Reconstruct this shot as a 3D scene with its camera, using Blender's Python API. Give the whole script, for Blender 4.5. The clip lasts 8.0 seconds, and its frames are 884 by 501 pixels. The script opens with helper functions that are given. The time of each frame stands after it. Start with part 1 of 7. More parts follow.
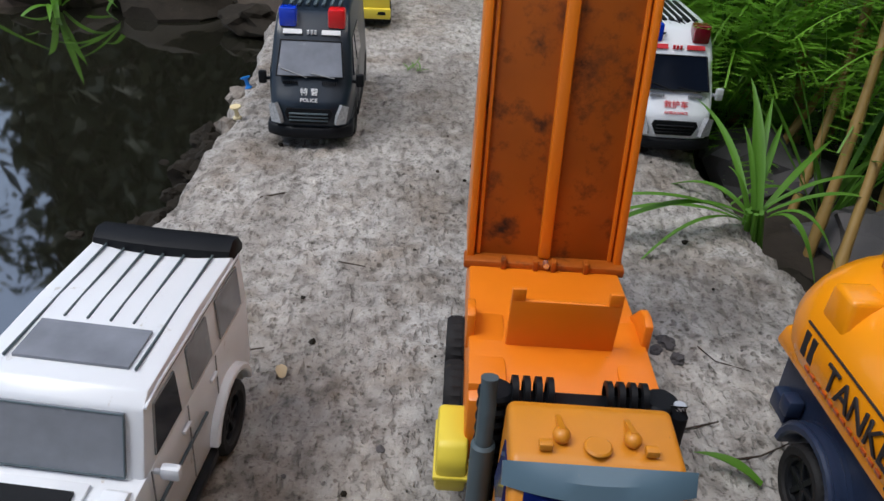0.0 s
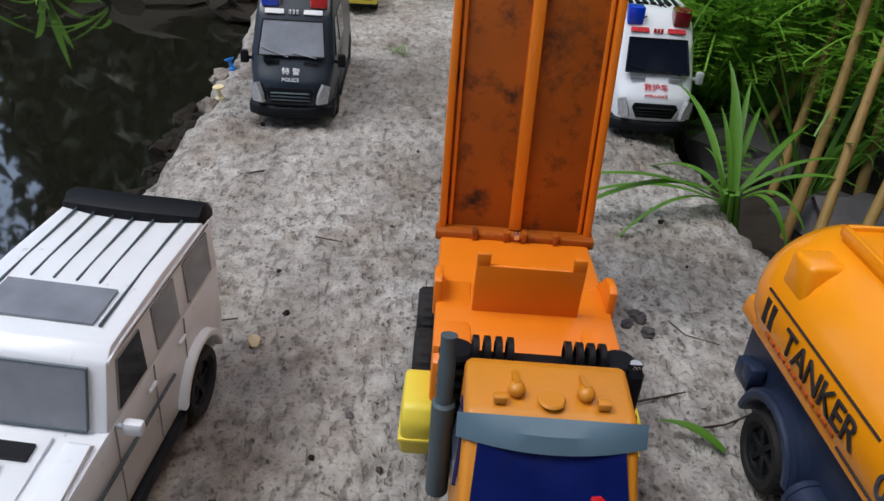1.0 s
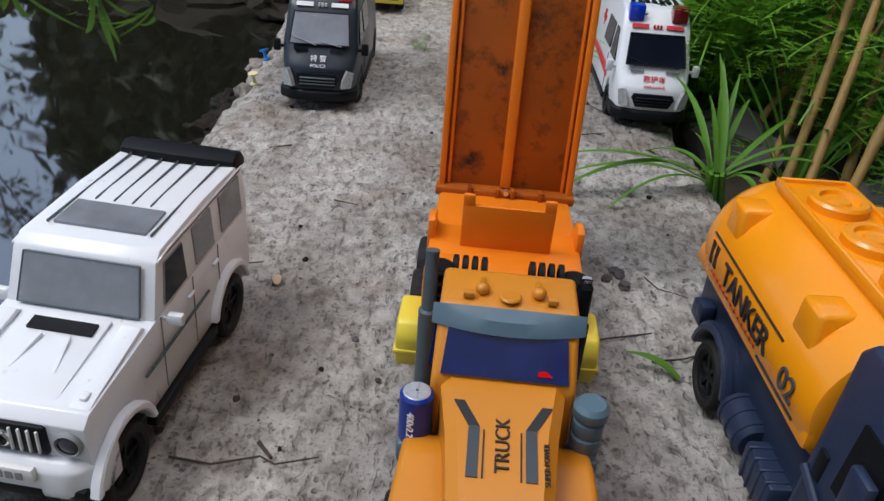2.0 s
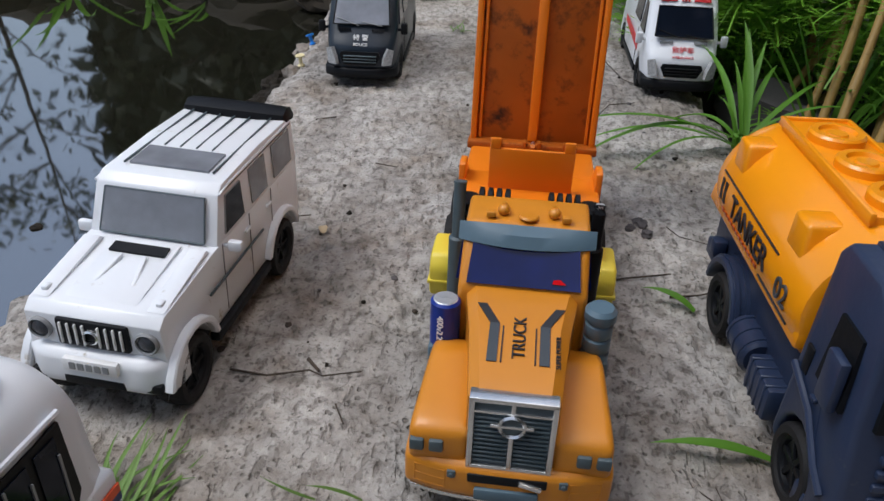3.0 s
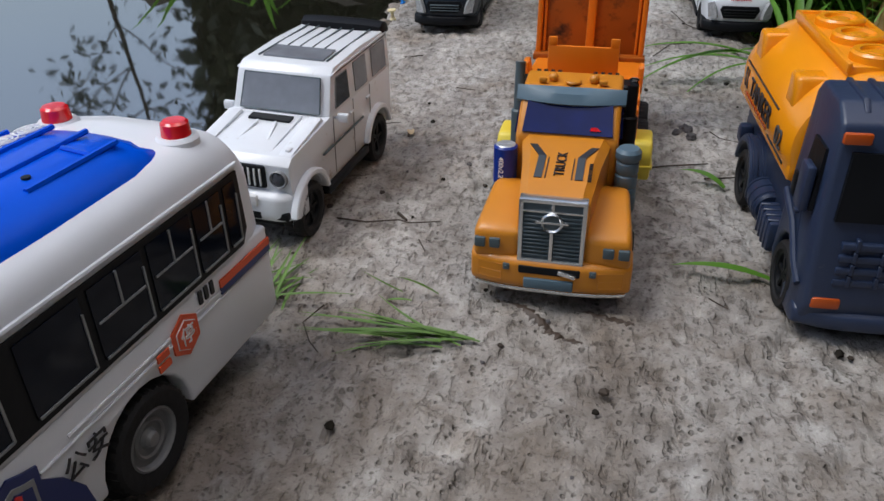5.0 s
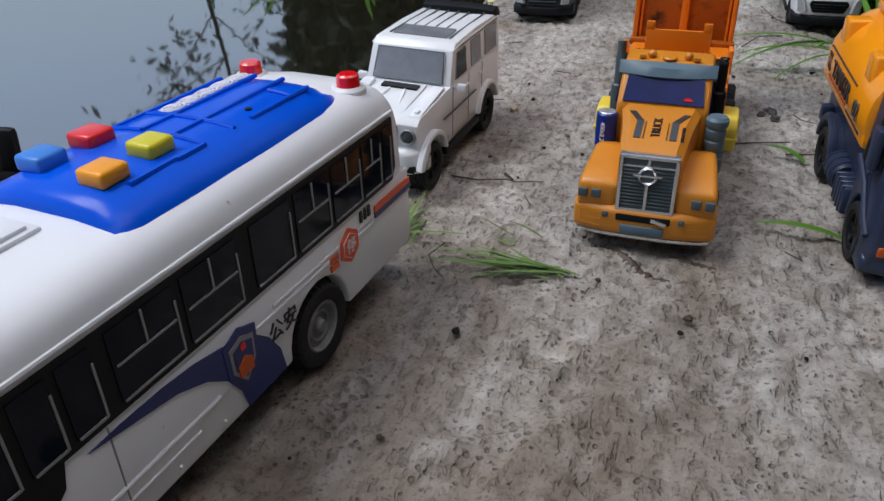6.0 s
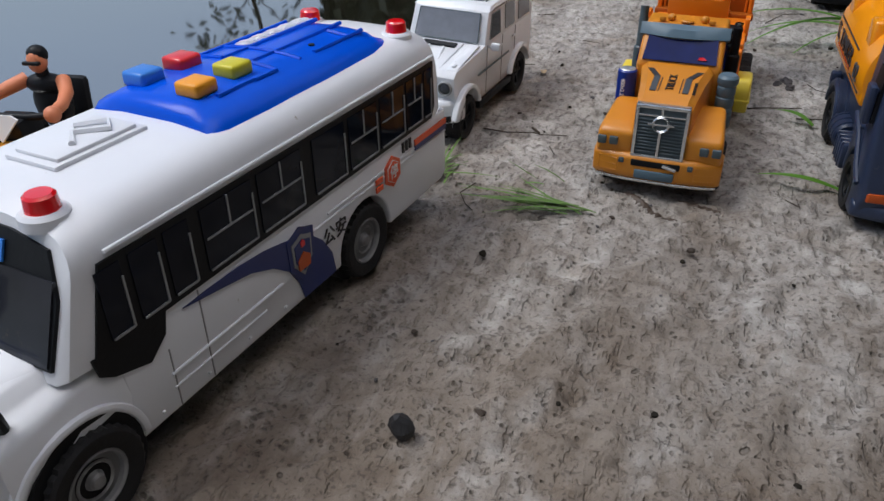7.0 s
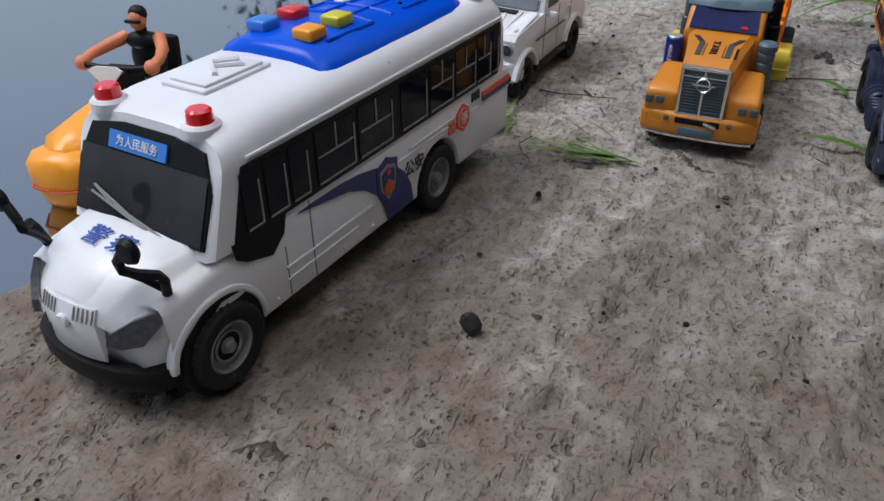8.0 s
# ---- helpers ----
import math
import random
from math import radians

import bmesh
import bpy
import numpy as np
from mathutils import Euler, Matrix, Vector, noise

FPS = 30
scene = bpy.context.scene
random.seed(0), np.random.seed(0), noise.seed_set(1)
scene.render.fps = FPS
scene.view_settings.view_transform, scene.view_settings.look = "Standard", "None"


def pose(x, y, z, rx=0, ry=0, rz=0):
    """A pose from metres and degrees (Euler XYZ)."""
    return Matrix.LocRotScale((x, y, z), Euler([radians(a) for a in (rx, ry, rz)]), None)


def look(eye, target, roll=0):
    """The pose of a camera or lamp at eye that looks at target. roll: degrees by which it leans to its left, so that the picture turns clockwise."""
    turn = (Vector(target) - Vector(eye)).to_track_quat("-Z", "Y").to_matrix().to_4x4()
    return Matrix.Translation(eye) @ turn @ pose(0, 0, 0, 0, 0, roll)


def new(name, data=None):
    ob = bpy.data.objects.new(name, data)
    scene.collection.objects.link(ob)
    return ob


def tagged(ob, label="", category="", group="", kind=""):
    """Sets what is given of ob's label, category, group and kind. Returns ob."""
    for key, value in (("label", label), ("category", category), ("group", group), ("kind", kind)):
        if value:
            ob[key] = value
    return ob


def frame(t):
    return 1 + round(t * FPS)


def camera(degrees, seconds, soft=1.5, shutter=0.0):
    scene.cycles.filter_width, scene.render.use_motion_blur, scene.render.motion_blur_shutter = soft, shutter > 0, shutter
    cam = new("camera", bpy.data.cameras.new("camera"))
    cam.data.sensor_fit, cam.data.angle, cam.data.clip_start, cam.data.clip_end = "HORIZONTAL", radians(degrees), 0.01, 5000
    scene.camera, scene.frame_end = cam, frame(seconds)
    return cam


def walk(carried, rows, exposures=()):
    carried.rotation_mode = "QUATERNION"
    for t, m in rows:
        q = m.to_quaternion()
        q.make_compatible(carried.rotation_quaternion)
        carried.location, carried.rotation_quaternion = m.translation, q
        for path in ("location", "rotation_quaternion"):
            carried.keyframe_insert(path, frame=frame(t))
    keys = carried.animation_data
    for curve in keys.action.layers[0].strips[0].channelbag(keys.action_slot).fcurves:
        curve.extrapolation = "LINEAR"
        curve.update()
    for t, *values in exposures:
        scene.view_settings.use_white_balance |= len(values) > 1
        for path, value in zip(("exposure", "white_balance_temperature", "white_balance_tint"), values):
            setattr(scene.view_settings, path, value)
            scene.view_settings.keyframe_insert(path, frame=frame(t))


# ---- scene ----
cam = camera(60.4, 8.0)
PATH = [
    (0, (0.095, 0.047, 0.201), (0.14, 1.772, -0.81), 3.6),
    (0.5, (0.093, 0.046, 0.201), (0.128, 1.772, -0.808), 3.7),
    (1, (0.104, 0.04, 0.195), (0.167, 1.758, -0.828), 4.3),
    (1.5, (0.107, 0.014, 0.197), (0.125, 1.742, -0.81), 4.3),
    (1.7, (0.113, 0.003, 0.197), (0.115, 1.734, -0.807), 4.5),
    (2.8, (0.123, -0.04, 0.192), (0.029, 1.683, -0.819), 2.6),
    (3, (0.127, -0.048, 0.19), (-0.007, 1.673, -0.821), 2.0),
    (3.5, (0.134, -0.073, 0.182), (-0.046, 1.631, -0.849), 1.9),
    (4, (0.137, -0.093, 0.182), (-0.082, 1.609, -0.844), 1.5),
    (4.2, (0.14, -0.102, 0.18), (-0.109, 1.598, -0.845), 0.7),
    (5.3, (0.147, -0.151, 0.175), (-0.248, 1.52, -0.849), -0.9),
    (5.5, (0.143, -0.162, 0.177), (-0.285, 1.495, -0.857), -0.8),
    (6, (0.142, -0.196, 0.181), (-0.387, 1.441, -0.839), -1.5),
    (6.5, (0.151, -0.221, 0.183), (-0.415, 1.396, -0.849), -2.1),
    (7, (0.155, -0.241, 0.18), (-0.436, 1.356, -0.87), -0.7),
    (7.5, (0.161, -0.267, 0.185), (-0.461, 1.316, -0.866), -0.1),
    (8, (0.162, -0.293, 0.186), (-0.509, 1.244, -0.903), -0.4),
]
walk(cam, [(t, look(eye, target, roll)) for t, eye, target, roll in PATH])

# ---- light ----
SUN_ELEV, SUN_ROT = radians(61), radians(102)
world = bpy.data.worlds.new("overcast_sky")
scene.world = world
world.use_nodes = True
wn, wl = world.node_tree.nodes, world.node_tree.links
sky = wn.new("ShaderNodeTexSky")
sky.sky_type = "NISHITA"
sky.sun_disc = False
sky.sun_elevation, sky.sun_rotation = SUN_ELEV, SUN_ROT
sky.air_density, sky.dust_density, sky.ozone_density = 1.0, 4.0, 1.0
soften = wn.new("ShaderNodeHueSaturation")
soften.inputs["Saturation"].default_value = 0.8
wl.new(sky.outputs[0], soften.inputs["Color"])
wl.new(soften.outputs[0], wn["Background"].inputs["Color"])
wn["Background"].inputs["Strength"].default_value = 0.15
sun = new("sun", bpy.data.lights.new("sun", "SUN"))
sun.data.energy, sun.data.angle, sun.data.color = 1.5, radians(30), (1.0, 0.99, 0.98)
sun.matrix_world = look((0, 0, 5), (0 - math.sin(SUN_ROT) * -1.0, 0 + math.cos(SUN_ROT) * -1.0, 5 - math.tan(SUN_ELEV)))
scene.view_settings.exposure = 0.54


# ---- materials ----
def material(name, color, rough=0.5, metal=0.0, vary=0.12, scale=60.0, bump=0.0, bump_scale=400.0, dirt=None, dirt_amount=0.0,
             dirt_scale=90.0, coat=0.0, spec=0.5, translucent=0.0):
    m = bpy.data.materials.new(name)
    m.use_nodes = True
    n, l = m.node_tree.nodes, m.node_tree.links
    b = n["Principled BSDF"]
    b.inputs["Roughness"].default_value = rough
    b.inputs["Metallic"].default_value = metal
    b.inputs["Coat Weight"].default_value = coat
    b.inputs["Specular IOR Level"].default_value = spec
    co = n.new("ShaderNodeTexCoord")
    big = n.new("ShaderNodeTexNoise")
    big.inputs["Scale"].default_value, big.inputs["Detail"].default_value = scale, 6
    l.new(co.outputs["Object"], big.inputs["Vector"])
    mix = n.new("ShaderNodeMixRGB")
    mix.inputs[1].default_value = (*[c * (1 - vary) for c in color], 1)
    mix.inputs[2].default_value = (*[min(1, c * (1 + vary)) for c in color], 1)
    l.new(big.outputs["Fac"], mix.inputs[0])
    last = mix
    if dirt:
        spots = n.new("ShaderNodeTexNoise")
        spots.inputs["Scale"].default_value, spots.inputs["Detail"].default_value = dirt_scale, 9
        spots.inputs["Roughness"].default_value = 0.68
        l.new(co.outputs["Object"], spots.inputs["Vector"])
        ramp = n.new("ShaderNodeValToRGB")
        ramp.color_ramp.elements[0].position, ramp.color_ramp.elements[1].position = 0.66 - dirt_amount * 0.3, 0.76 - dirt_amount * 0.2
        l.new(spots.outputs["Fac"], ramp.inputs[0])
        soil = n.new("ShaderNodeMixRGB")
        soil.inputs[2].default_value = (*dirt, 1)
        l.new(ramp.outputs[0], soil.inputs[0])
        l.new(last.outputs[0], soil.inputs[1])
        last = soil
        rr = n.new("ShaderNodeMapRange")
        rr.inputs[3].default_value, rr.inputs[4].default_value = rough, min(1, rough + 0.35)
        l.new(ramp.outputs[0], rr.inputs[0])
        l.new(rr.outputs[0], b.inputs["Roughness"])
    l.new(last.outputs[0], b.inputs["Base Color"])
    if bump:
        fine = n.new("ShaderNodeTexNoise")
        fine.inputs["Scale"].default_value, fine.inputs["Detail"].default_value = bump_scale, 5
        l.new(co.outputs["Object"], fine.inputs["Vector"])
        bm_ = n.new("ShaderNodeBump")
        bm_.inputs["Strength"].default_value, bm_.inputs["Distance"].default_value = bump, 0.001
        l.new(fine.outputs["Fac"], bm_.inputs["Height"])
        l.new(bm_.outputs[0], b.inputs["Normal"])
    if translucent:
        tr, both = n.new("ShaderNodeBsdfTranslucent"), n.new("ShaderNodeMixShader")
        both.inputs[0].default_value = translucent
        l.new(last.outputs[0], tr.inputs["Color"])
        l.new(b.outputs[0], both.inputs[1])
        l.new(tr.outputs[0], both.inputs[2])
        l.new(both.outputs[0], n["Material Output"].inputs["Surface"])
    return m


DUST = (0.16, 0.125, 0.09)
M_WHITE = material("white_diecast_paint", (0.74, 0.77, 0.81), 0.32, vary=0.04, dirt=(0.40, 0.35, 0.28), dirt_amount=0.10, dirt_scale=140, coat=0.25)
M_BUSWHITE = material("white_bus_plastic", (0.73, 0.755, 0.80), 0.38, vary=0.03, dirt=(0.3, 0.26, 0.21), dirt_amount=-0.08, dirt_scale=160, coat=0.15)
M_BLACKPAINT = material("black_van_paint", (0.008, 0.016, 0.027), 0.34, vary=0.2, dirt=(0.05, 0.05, 0.048), dirt_amount=-0.05, coat=0.15, spec=0.4)
M_BLACK = material("black_plastic", (0.008, 0.009, 0.011), 0.45, vary=0.3, bump=0.1, spec=0.16)
M_RUBBER = material("black_rubber", (0.014, 0.014, 0.015), 0.72, vary=0.3, dirt=(0.07, 0.058, 0.045), dirt_amount=0.04, bump=0.25, spec=0.3)
M_GLASS = material("tinted_window", (0.006, 0.009, 0.017), 0.07, vary=0.5, scale=45, dirt=(0.025, 0.025, 0.028), dirt_amount=-0.05, dirt_scale=70, spec=0.14)
# dusty grey glass; pale base and mottling also stand in for reflected sky
M_GREYGLASS = material("dusty_sky_sheen_window", (0.19, 0.205, 0.235), 0.10, vary=0.5, scale=70, dirt=(0.32, 0.33, 0.34), dirt_amount=0.12, dirt_scale=75, spec=0.7)
M_CABORANGE = material("ochre_orange_plastic", (0.61, 0.225, 0.014), 0.38, vary=0.07, dirt=(0.3, 0.12, 0.03), dirt_amount=-0.06, dirt_scale=120, coat=0.1)
M_BRIGHTORANGE = material("bright_orange_plastic", (0.78, 0.2, 0.008), 0.36, vary=0.06, dirt=(0.3, 0.1, 0.02), dirt_amount=-0.05, dirt_scale=120)
M_STAINORANGE = material("mud_stained_orange_plastic", (0.36, 0.085, 0.006), 0.5, vary=0.35, scale=40, dirt=(0.04, 0.016, 0.007), dirt_amount=0.5, dirt_scale=50, spec=0.3)
M_TANK = material("glossy_tanker_orange", (0.90, 0.315, 0.005), 0.27, vary=0.04, dirt=(0.5, 0.17, 0.02), dirt_amount=-0.08, coat=0.3)
M_NAVY = material("navy_plastic", (0.020, 0.033, 0.072), 0.38, vary=0.15, dirt=(0.09, 0.095, 0.11), dirt_amount=-0.01, dirt_scale=140, bump=0.1)
M_GREYBLUE = material("grey_blue_plastic", (0.085, 0.145, 0.19), 0.42, vary=0.1, dirt=(0.2, 0.2, 0.2), dirt_amount=-0.02)
M_DARKGREY = material("slate_grey_plastic", (0.07, 0.1, 0.115), 0.45, vary=0.15, dirt=DUST, dirt_amount=0.0)
M_CHROME = material("worn_chrome", (0.72, 0.74, 0.75), 0.27, metal=0.9, vary=0.12)
M_GREY = material("grey_plastic", (0.24, 0.25, 0.26), 0.45, vary=0.1)
M_YELLOW = material("yellow_plastic", (0.78, 0.62, 0.06), 0.42, vary=0.06, dirt=(0.4, 0.28, 0.06), dirt_amount=-0.03)
M_BUSBLUE = material("blue_plastic", (0.0, 0.085, 0.68), 0.24, vary=0.05, dirt=(0.002, 0.1, 0.45), dirt_amount=-0.1, spec=0.2)
M_LIGHTBLUE = material("sky_blue_plastic", (0.03, 0.2, 0.66), 0.35, vary=0.05)
M_RED = material("red_plastic", (0.72, 0.010, 0.014), 0.3, vary=0.08, coat=0.3)
M_REDLENS = material("red_lamp_lens", (0.75, 0.006, 0.012), 0.14, vary=0.15, coat=0.6)
M_BLUELENS = material("blue_lamp_lens", (0.006, 0.05, 0.6), 0.14, vary=0.15, coat=0.6)
M_DARKREDLENS = material("dark_red_lamp_lens", (0.2, 0.008, 0.02), 0.16, vary=0.15, coat=0.5)
M_BTNYELLOW = material("olive_yellow_plastic", (0.6, 0.54, 0.02), 0.35, vary=0.05)
M_BTNORANGE = material("amber_plastic", (0.84, 0.33, 0.012), 0.35, vary=0.05)
M_AMBER = material("amber_lens", (0.5, 0.08, 0.008), 0.3, vary=0.1)
M_LENS = material("clear_headlight_lens", (0.36, 0.37, 0.38), 0.1, vary=0.6, scale=700, coat=0.7)
M_HEADLAMP = material("smoky_headlamp_lens", (0.06, 0.066, 0.08), 0.14, vary=0.8, scale=420, spec=0.4)
M_DISC = material("dusty_wheel_disc", (0.16, 0.165, 0.175), 0.55, vary=0.3, dirt=(0.12, 0.1, 0.08), dirt_amount=0.05, dirt_scale=200)
M_RINGGREY = material("worn_ring_grey", (0.2, 0.2, 0.205), 0.5, vary=0.3, scale=300)
# brown mottling stands in for reflections and the cabin behind the glass
M_BUSGLASS = material("reflection_toned_bus_glass", (0.024, 0.026, 0.033), 0.06, vary=0.8, scale=38, dirt=(0.11, 0.08, 0.055), dirt_amount=0.02, dirt_scale=55, spec=0.3)
M_INK = material("black_ink", (0.018, 0.018, 0.022), 0.55, vary=0.2)
M_SLATEINK = material("slate_ink", (0.05, 0.06, 0.07), 0.5, vary=0.2)
M_WHITEINK = material("white_ink", (0.78, 0.79, 0.8), 0.5, vary=0.04)
M_REDINK = material("red_ink", (0.62, 0.02, 0.03), 0.45, vary=0.06)
M_BLUEINK = material("royal_blue_ink", (0.03, 0.1, 0.42), 0.5, vary=0.1)
M_NAVYINK = material("navy_ink", (0.012, 0.025, 0.13), 0.4, vary=0.12)
M_ORANGEINK = material("orange_red_ink", (0.75, 0.1, 0.03), 0.45, vary=0.08)
M_BLUEWINDOW = material("deep_blue_window", (0.004, 0.010, 0.085), 0.10, vary=0.6, scale=60, dirt=(0.04, 0.06, 0.15), dirt_amount=0.1, dirt_scale=60, spec=0.4)
M_CAPBLUE = material("blue_shrink_sleeve", (0.004, 0.028, 0.24), 0.28, vary=0.1, spec=0.4)
M_ALU = material("aluminium", (0.7, 0.72, 0.74), 0.35, metal=0.7, vary=0.06)
M_SKIN = material("tan_figure_plastic", (0.62, 0.21, 0.1), 0.45, vary=0.08)
M_CREAM = material("cream_plastic", (0.72, 0.62, 0.36), 0.45, vary=0.08)
M_WATERTOYBLUE = material("azure_plastic", (0.01, 0.22, 0.7), 0.4, vary=0.08)


def concrete_material():
    m = bpy.data.materials.new("weathered_concrete")
    m.use_nodes = True
    n, l = m.node_tree.nodes, m.node_tree.links
    b = n["Principled BSDF"]
    co = n.new("ShaderNodeTexCoord")

    def noise_tex(scale, detail=6, rough=0.6, vector=None):
        t = n.new("ShaderNodeTexNoise")
        t.inputs["Scale"].default_value, t.inputs["Detail"].default_value, t.inputs["Roughness"].default_value = scale, detail, rough
        l.new(vector or co.outputs["Object"], t.inputs["Vector"])
        return t.outputs["Fac"]

    def ramp(src, stops):
        r = n.new("ShaderNodeValToRGB")
        r.color_ramp.elements[0].position, r.color_ramp.elements[0].color = stops[0][0], (*stops[0][1], 1)
        r.color_ramp.elements[1].position, r.color_ramp.elements[1].color = stops[-1][0], (*stops[-1][1], 1)
        for p, c in stops[1:-1]:
            r.color_ramp.elements.new(p).color = (*c, 1)
        l.new(src, r.inputs[0])
        return r.outputs[0]

    def mix(kind, fac, a, c):
        x = n.new("ShaderNodeMixRGB")
        x.blend_type = kind
        for i, v in ((0, fac), (1, a), (2, c)):
            if isinstance(v, (int, float)):
                x.inputs[i].default_value = v
            elif isinstance(v, tuple):
                x.inputs[i].default_value = (*v, 1)
            else:
                l.new(v, x.inputs[i])
        return x.outputs[0]

    stretch = n.new("ShaderNodeMapping")
    stretch.inputs["Scale"].default_value = (1.6, 0.7, 1)
    stretch.inputs["Rotation"].default_value = (0, 0, radians(-14))
    l.new(co.outputs["Object"], stretch.inputs["Vector"])
    base = ramp(noise_tex(9, 8, 0.62, stretch.outputs[0]), [(0.32, (0.215, 0.197, 0.180)), (0.48, (0.345, 0.326, 0.305)), (0.68, (0.50, 0.486, 0.466))])
    fine = ramp(noise_tex(95, 5, 0.62), [(0.36, (0.54, 0.52, 0.50)), (0.46, (0.90, 0.89, 0.88)), (0.56, (1.06, 1.06, 1.05)), (0.68, (1.26, 1.26, 1.25))])
    chip_src = noise_tex(165, 3, 0.55, stretch.outputs[0])
    flake = ramp(chip_src, [(0.36, (0.44, 0.42, 0.40)), (0.44, (0.96, 0.95, 0.94)), (0.60, (1.03, 1.03, 1.03)), (0.68, (1.2, 1.2, 1.19))])
    col = mix("MULTIPLY", 0.85, base, fine)
    col = mix("MULTIPLY", 0.65, col, flake)
    # darker brown mixed in by patchy noise, growing towards the slab's near end
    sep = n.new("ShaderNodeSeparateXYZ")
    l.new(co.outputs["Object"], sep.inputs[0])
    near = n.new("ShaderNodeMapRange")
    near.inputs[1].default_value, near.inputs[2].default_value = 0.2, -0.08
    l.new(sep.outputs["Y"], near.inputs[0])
    brown_patches = ramp(noise_tex(26, 7, 0.65, stretch.outputs[0]), [(0.30, (0.25, 0.25, 0.25)), (0.52, (1, 1, 1))])
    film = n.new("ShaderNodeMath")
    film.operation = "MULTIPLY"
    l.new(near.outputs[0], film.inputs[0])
    l.new(brown_patches, film.inputs[1])
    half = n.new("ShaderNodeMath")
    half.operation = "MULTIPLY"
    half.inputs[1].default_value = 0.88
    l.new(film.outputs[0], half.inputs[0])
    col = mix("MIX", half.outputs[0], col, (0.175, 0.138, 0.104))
    # pits, grains and crumbs of soil
    vor = n.new("ShaderNodeTexVoronoi")
    vor.inputs["Scale"].default_value = 260
    l.new(co.outputs["Object"], vor.inputs["Vector"])
    gate = noise_tex(30, 4, 0.6)
    pit = n.new("ShaderNodeMath")
    pit.operation = "DIVIDE"
    l.new(vor.outputs["Distance"], pit.inputs[0])
    l.new(ramp(gate, [(0.36, (0.02, 0.02, 0.02)), (0.72, (0.66, 0.66, 0.66))]), pit.inputs[1])
    pits = ramp(pit.outputs[0], [(0.42, (0.25, 0.22, 0.19)), (0.75, (1, 1, 1))])
    stain = ramp(noise_tex(17, 8, 0.7), [(0.36, (0.62, 0.54, 0.46)), (0.52, (1, 1, 1))])
    col = mix("MULTIPLY", 0.75, col, stain)
    col = mix("MULTIPLY", 0.5, col, pits)
    specks = ramp(noise_tex(620, 2, 0.5), [(0.33, (0.25, 0.23, 0.21)), (0.44, (1, 1, 1)), (0.64, (1, 1, 1)), (0.74, (1.45, 1.45, 1.43))])
    col = mix("MULTIPLY", 0.52, col, specks)
    blot = ramp(noise_tex(52, 9, 0.75), [(0.27, (0.3, 0.26, 0.22)), (0.36, (1, 1, 1))])
    col = mix("MULTIPLY", 0.7, col, blot)
    l.new(col, b.inputs["Base Color"])
    b.inputs["Roughness"].default_value = 0.66
    b.inputs["Specular IOR Level"].default_value = 0.4
    bump = n.new("ShaderNodeBump")
    bump.inputs["Strength"].default_value, bump.inputs["Distance"].default_value = 0.9, 0.0026
    hsum = mix("MULTIPLY", 0.6, mix("MIX", 0.5, mix("MIX", 0.45, noise_tex(330, 6, 0.7), fine), flake), pits)
    l.new(hsum, bump.inputs["Height"])
    l.new(bump.outputs[0], b.inputs["Normal"])
    return m


M_CONCRETE = concrete_material()
M_SOIL = material("dark_damp_soil", (0.035, 0.025, 0.018), 0.9, vary=0.5, scale=40, dirt=(0.1, 0.07, 0.045), dirt_amount=0.1, dirt_scale=120, bump=1.0, bump_scale=160)
M_MUD = material("dark_mud_stone", (0.016, 0.013, 0.009), 0.85, vary=0.6, scale=80, dirt=(0.06, 0.05, 0.04), dirt_amount=0.1, bump=0.8, bump_scale=260, spec=0.2)
M_STONE = material("grey_stone", (0.085, 0.078, 0.08), 0.85, vary=0.3, scale=30, dirt=(0.08, 0.065, 0.05), dirt_amount=0.1, bump=0.6, bump_scale=200)
M_LEAF = material("fresh_grass_green", (0.11, 0.27, 0.03), 0.42, vary=0.35, scale=25, spec=0.4, translucent=0.35)
M_LEAFDARK = material("deep_leaf_green", (0.07, 0.18, 0.022), 0.5, vary=0.5, scale=12, translucent=0.35)
M_FROND = material("feathery_leaf_green", (0.19, 0.42, 0.035), 0.5, vary=0.45, scale=14, translucent=0.45)
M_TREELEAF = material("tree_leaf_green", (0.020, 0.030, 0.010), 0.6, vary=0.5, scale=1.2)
M_DRYGRASS = material("cut_grass_green", (0.10, 0.19, 0.035), 0.6, vary=0.35, scale=60)
M_CANE = material("tan_cane", (0.30, 0.185, 0.05), 0.55, vary=0.35, scale=40, dirt=(0.15, 0.085, 0.035), dirt_amount=0.08, bump=0.3)
M_TWIG = material("dark_twig", (0.05, 0.036, 0.026), 0.85, vary=0.3, scale=120)
M_BARK = material("tree_bark", (0.05, 0.038, 0.026), 0.9, vary=0.4, scale=6)
M_DRYLEAF = material("dry_tan_leaf", (0.4, 0.3, 0.18), 0.7, vary=0.2)
M_DARKWET = material("wet_earth_smear", (0.060, 0.040, 0.028), 0.55, vary=0.4, scale=90, bump=0.6)
M_COAL = material("black_charcoal", (0.014, 0.014, 0.016), 0.6, vary=0.4, bump=0.8)

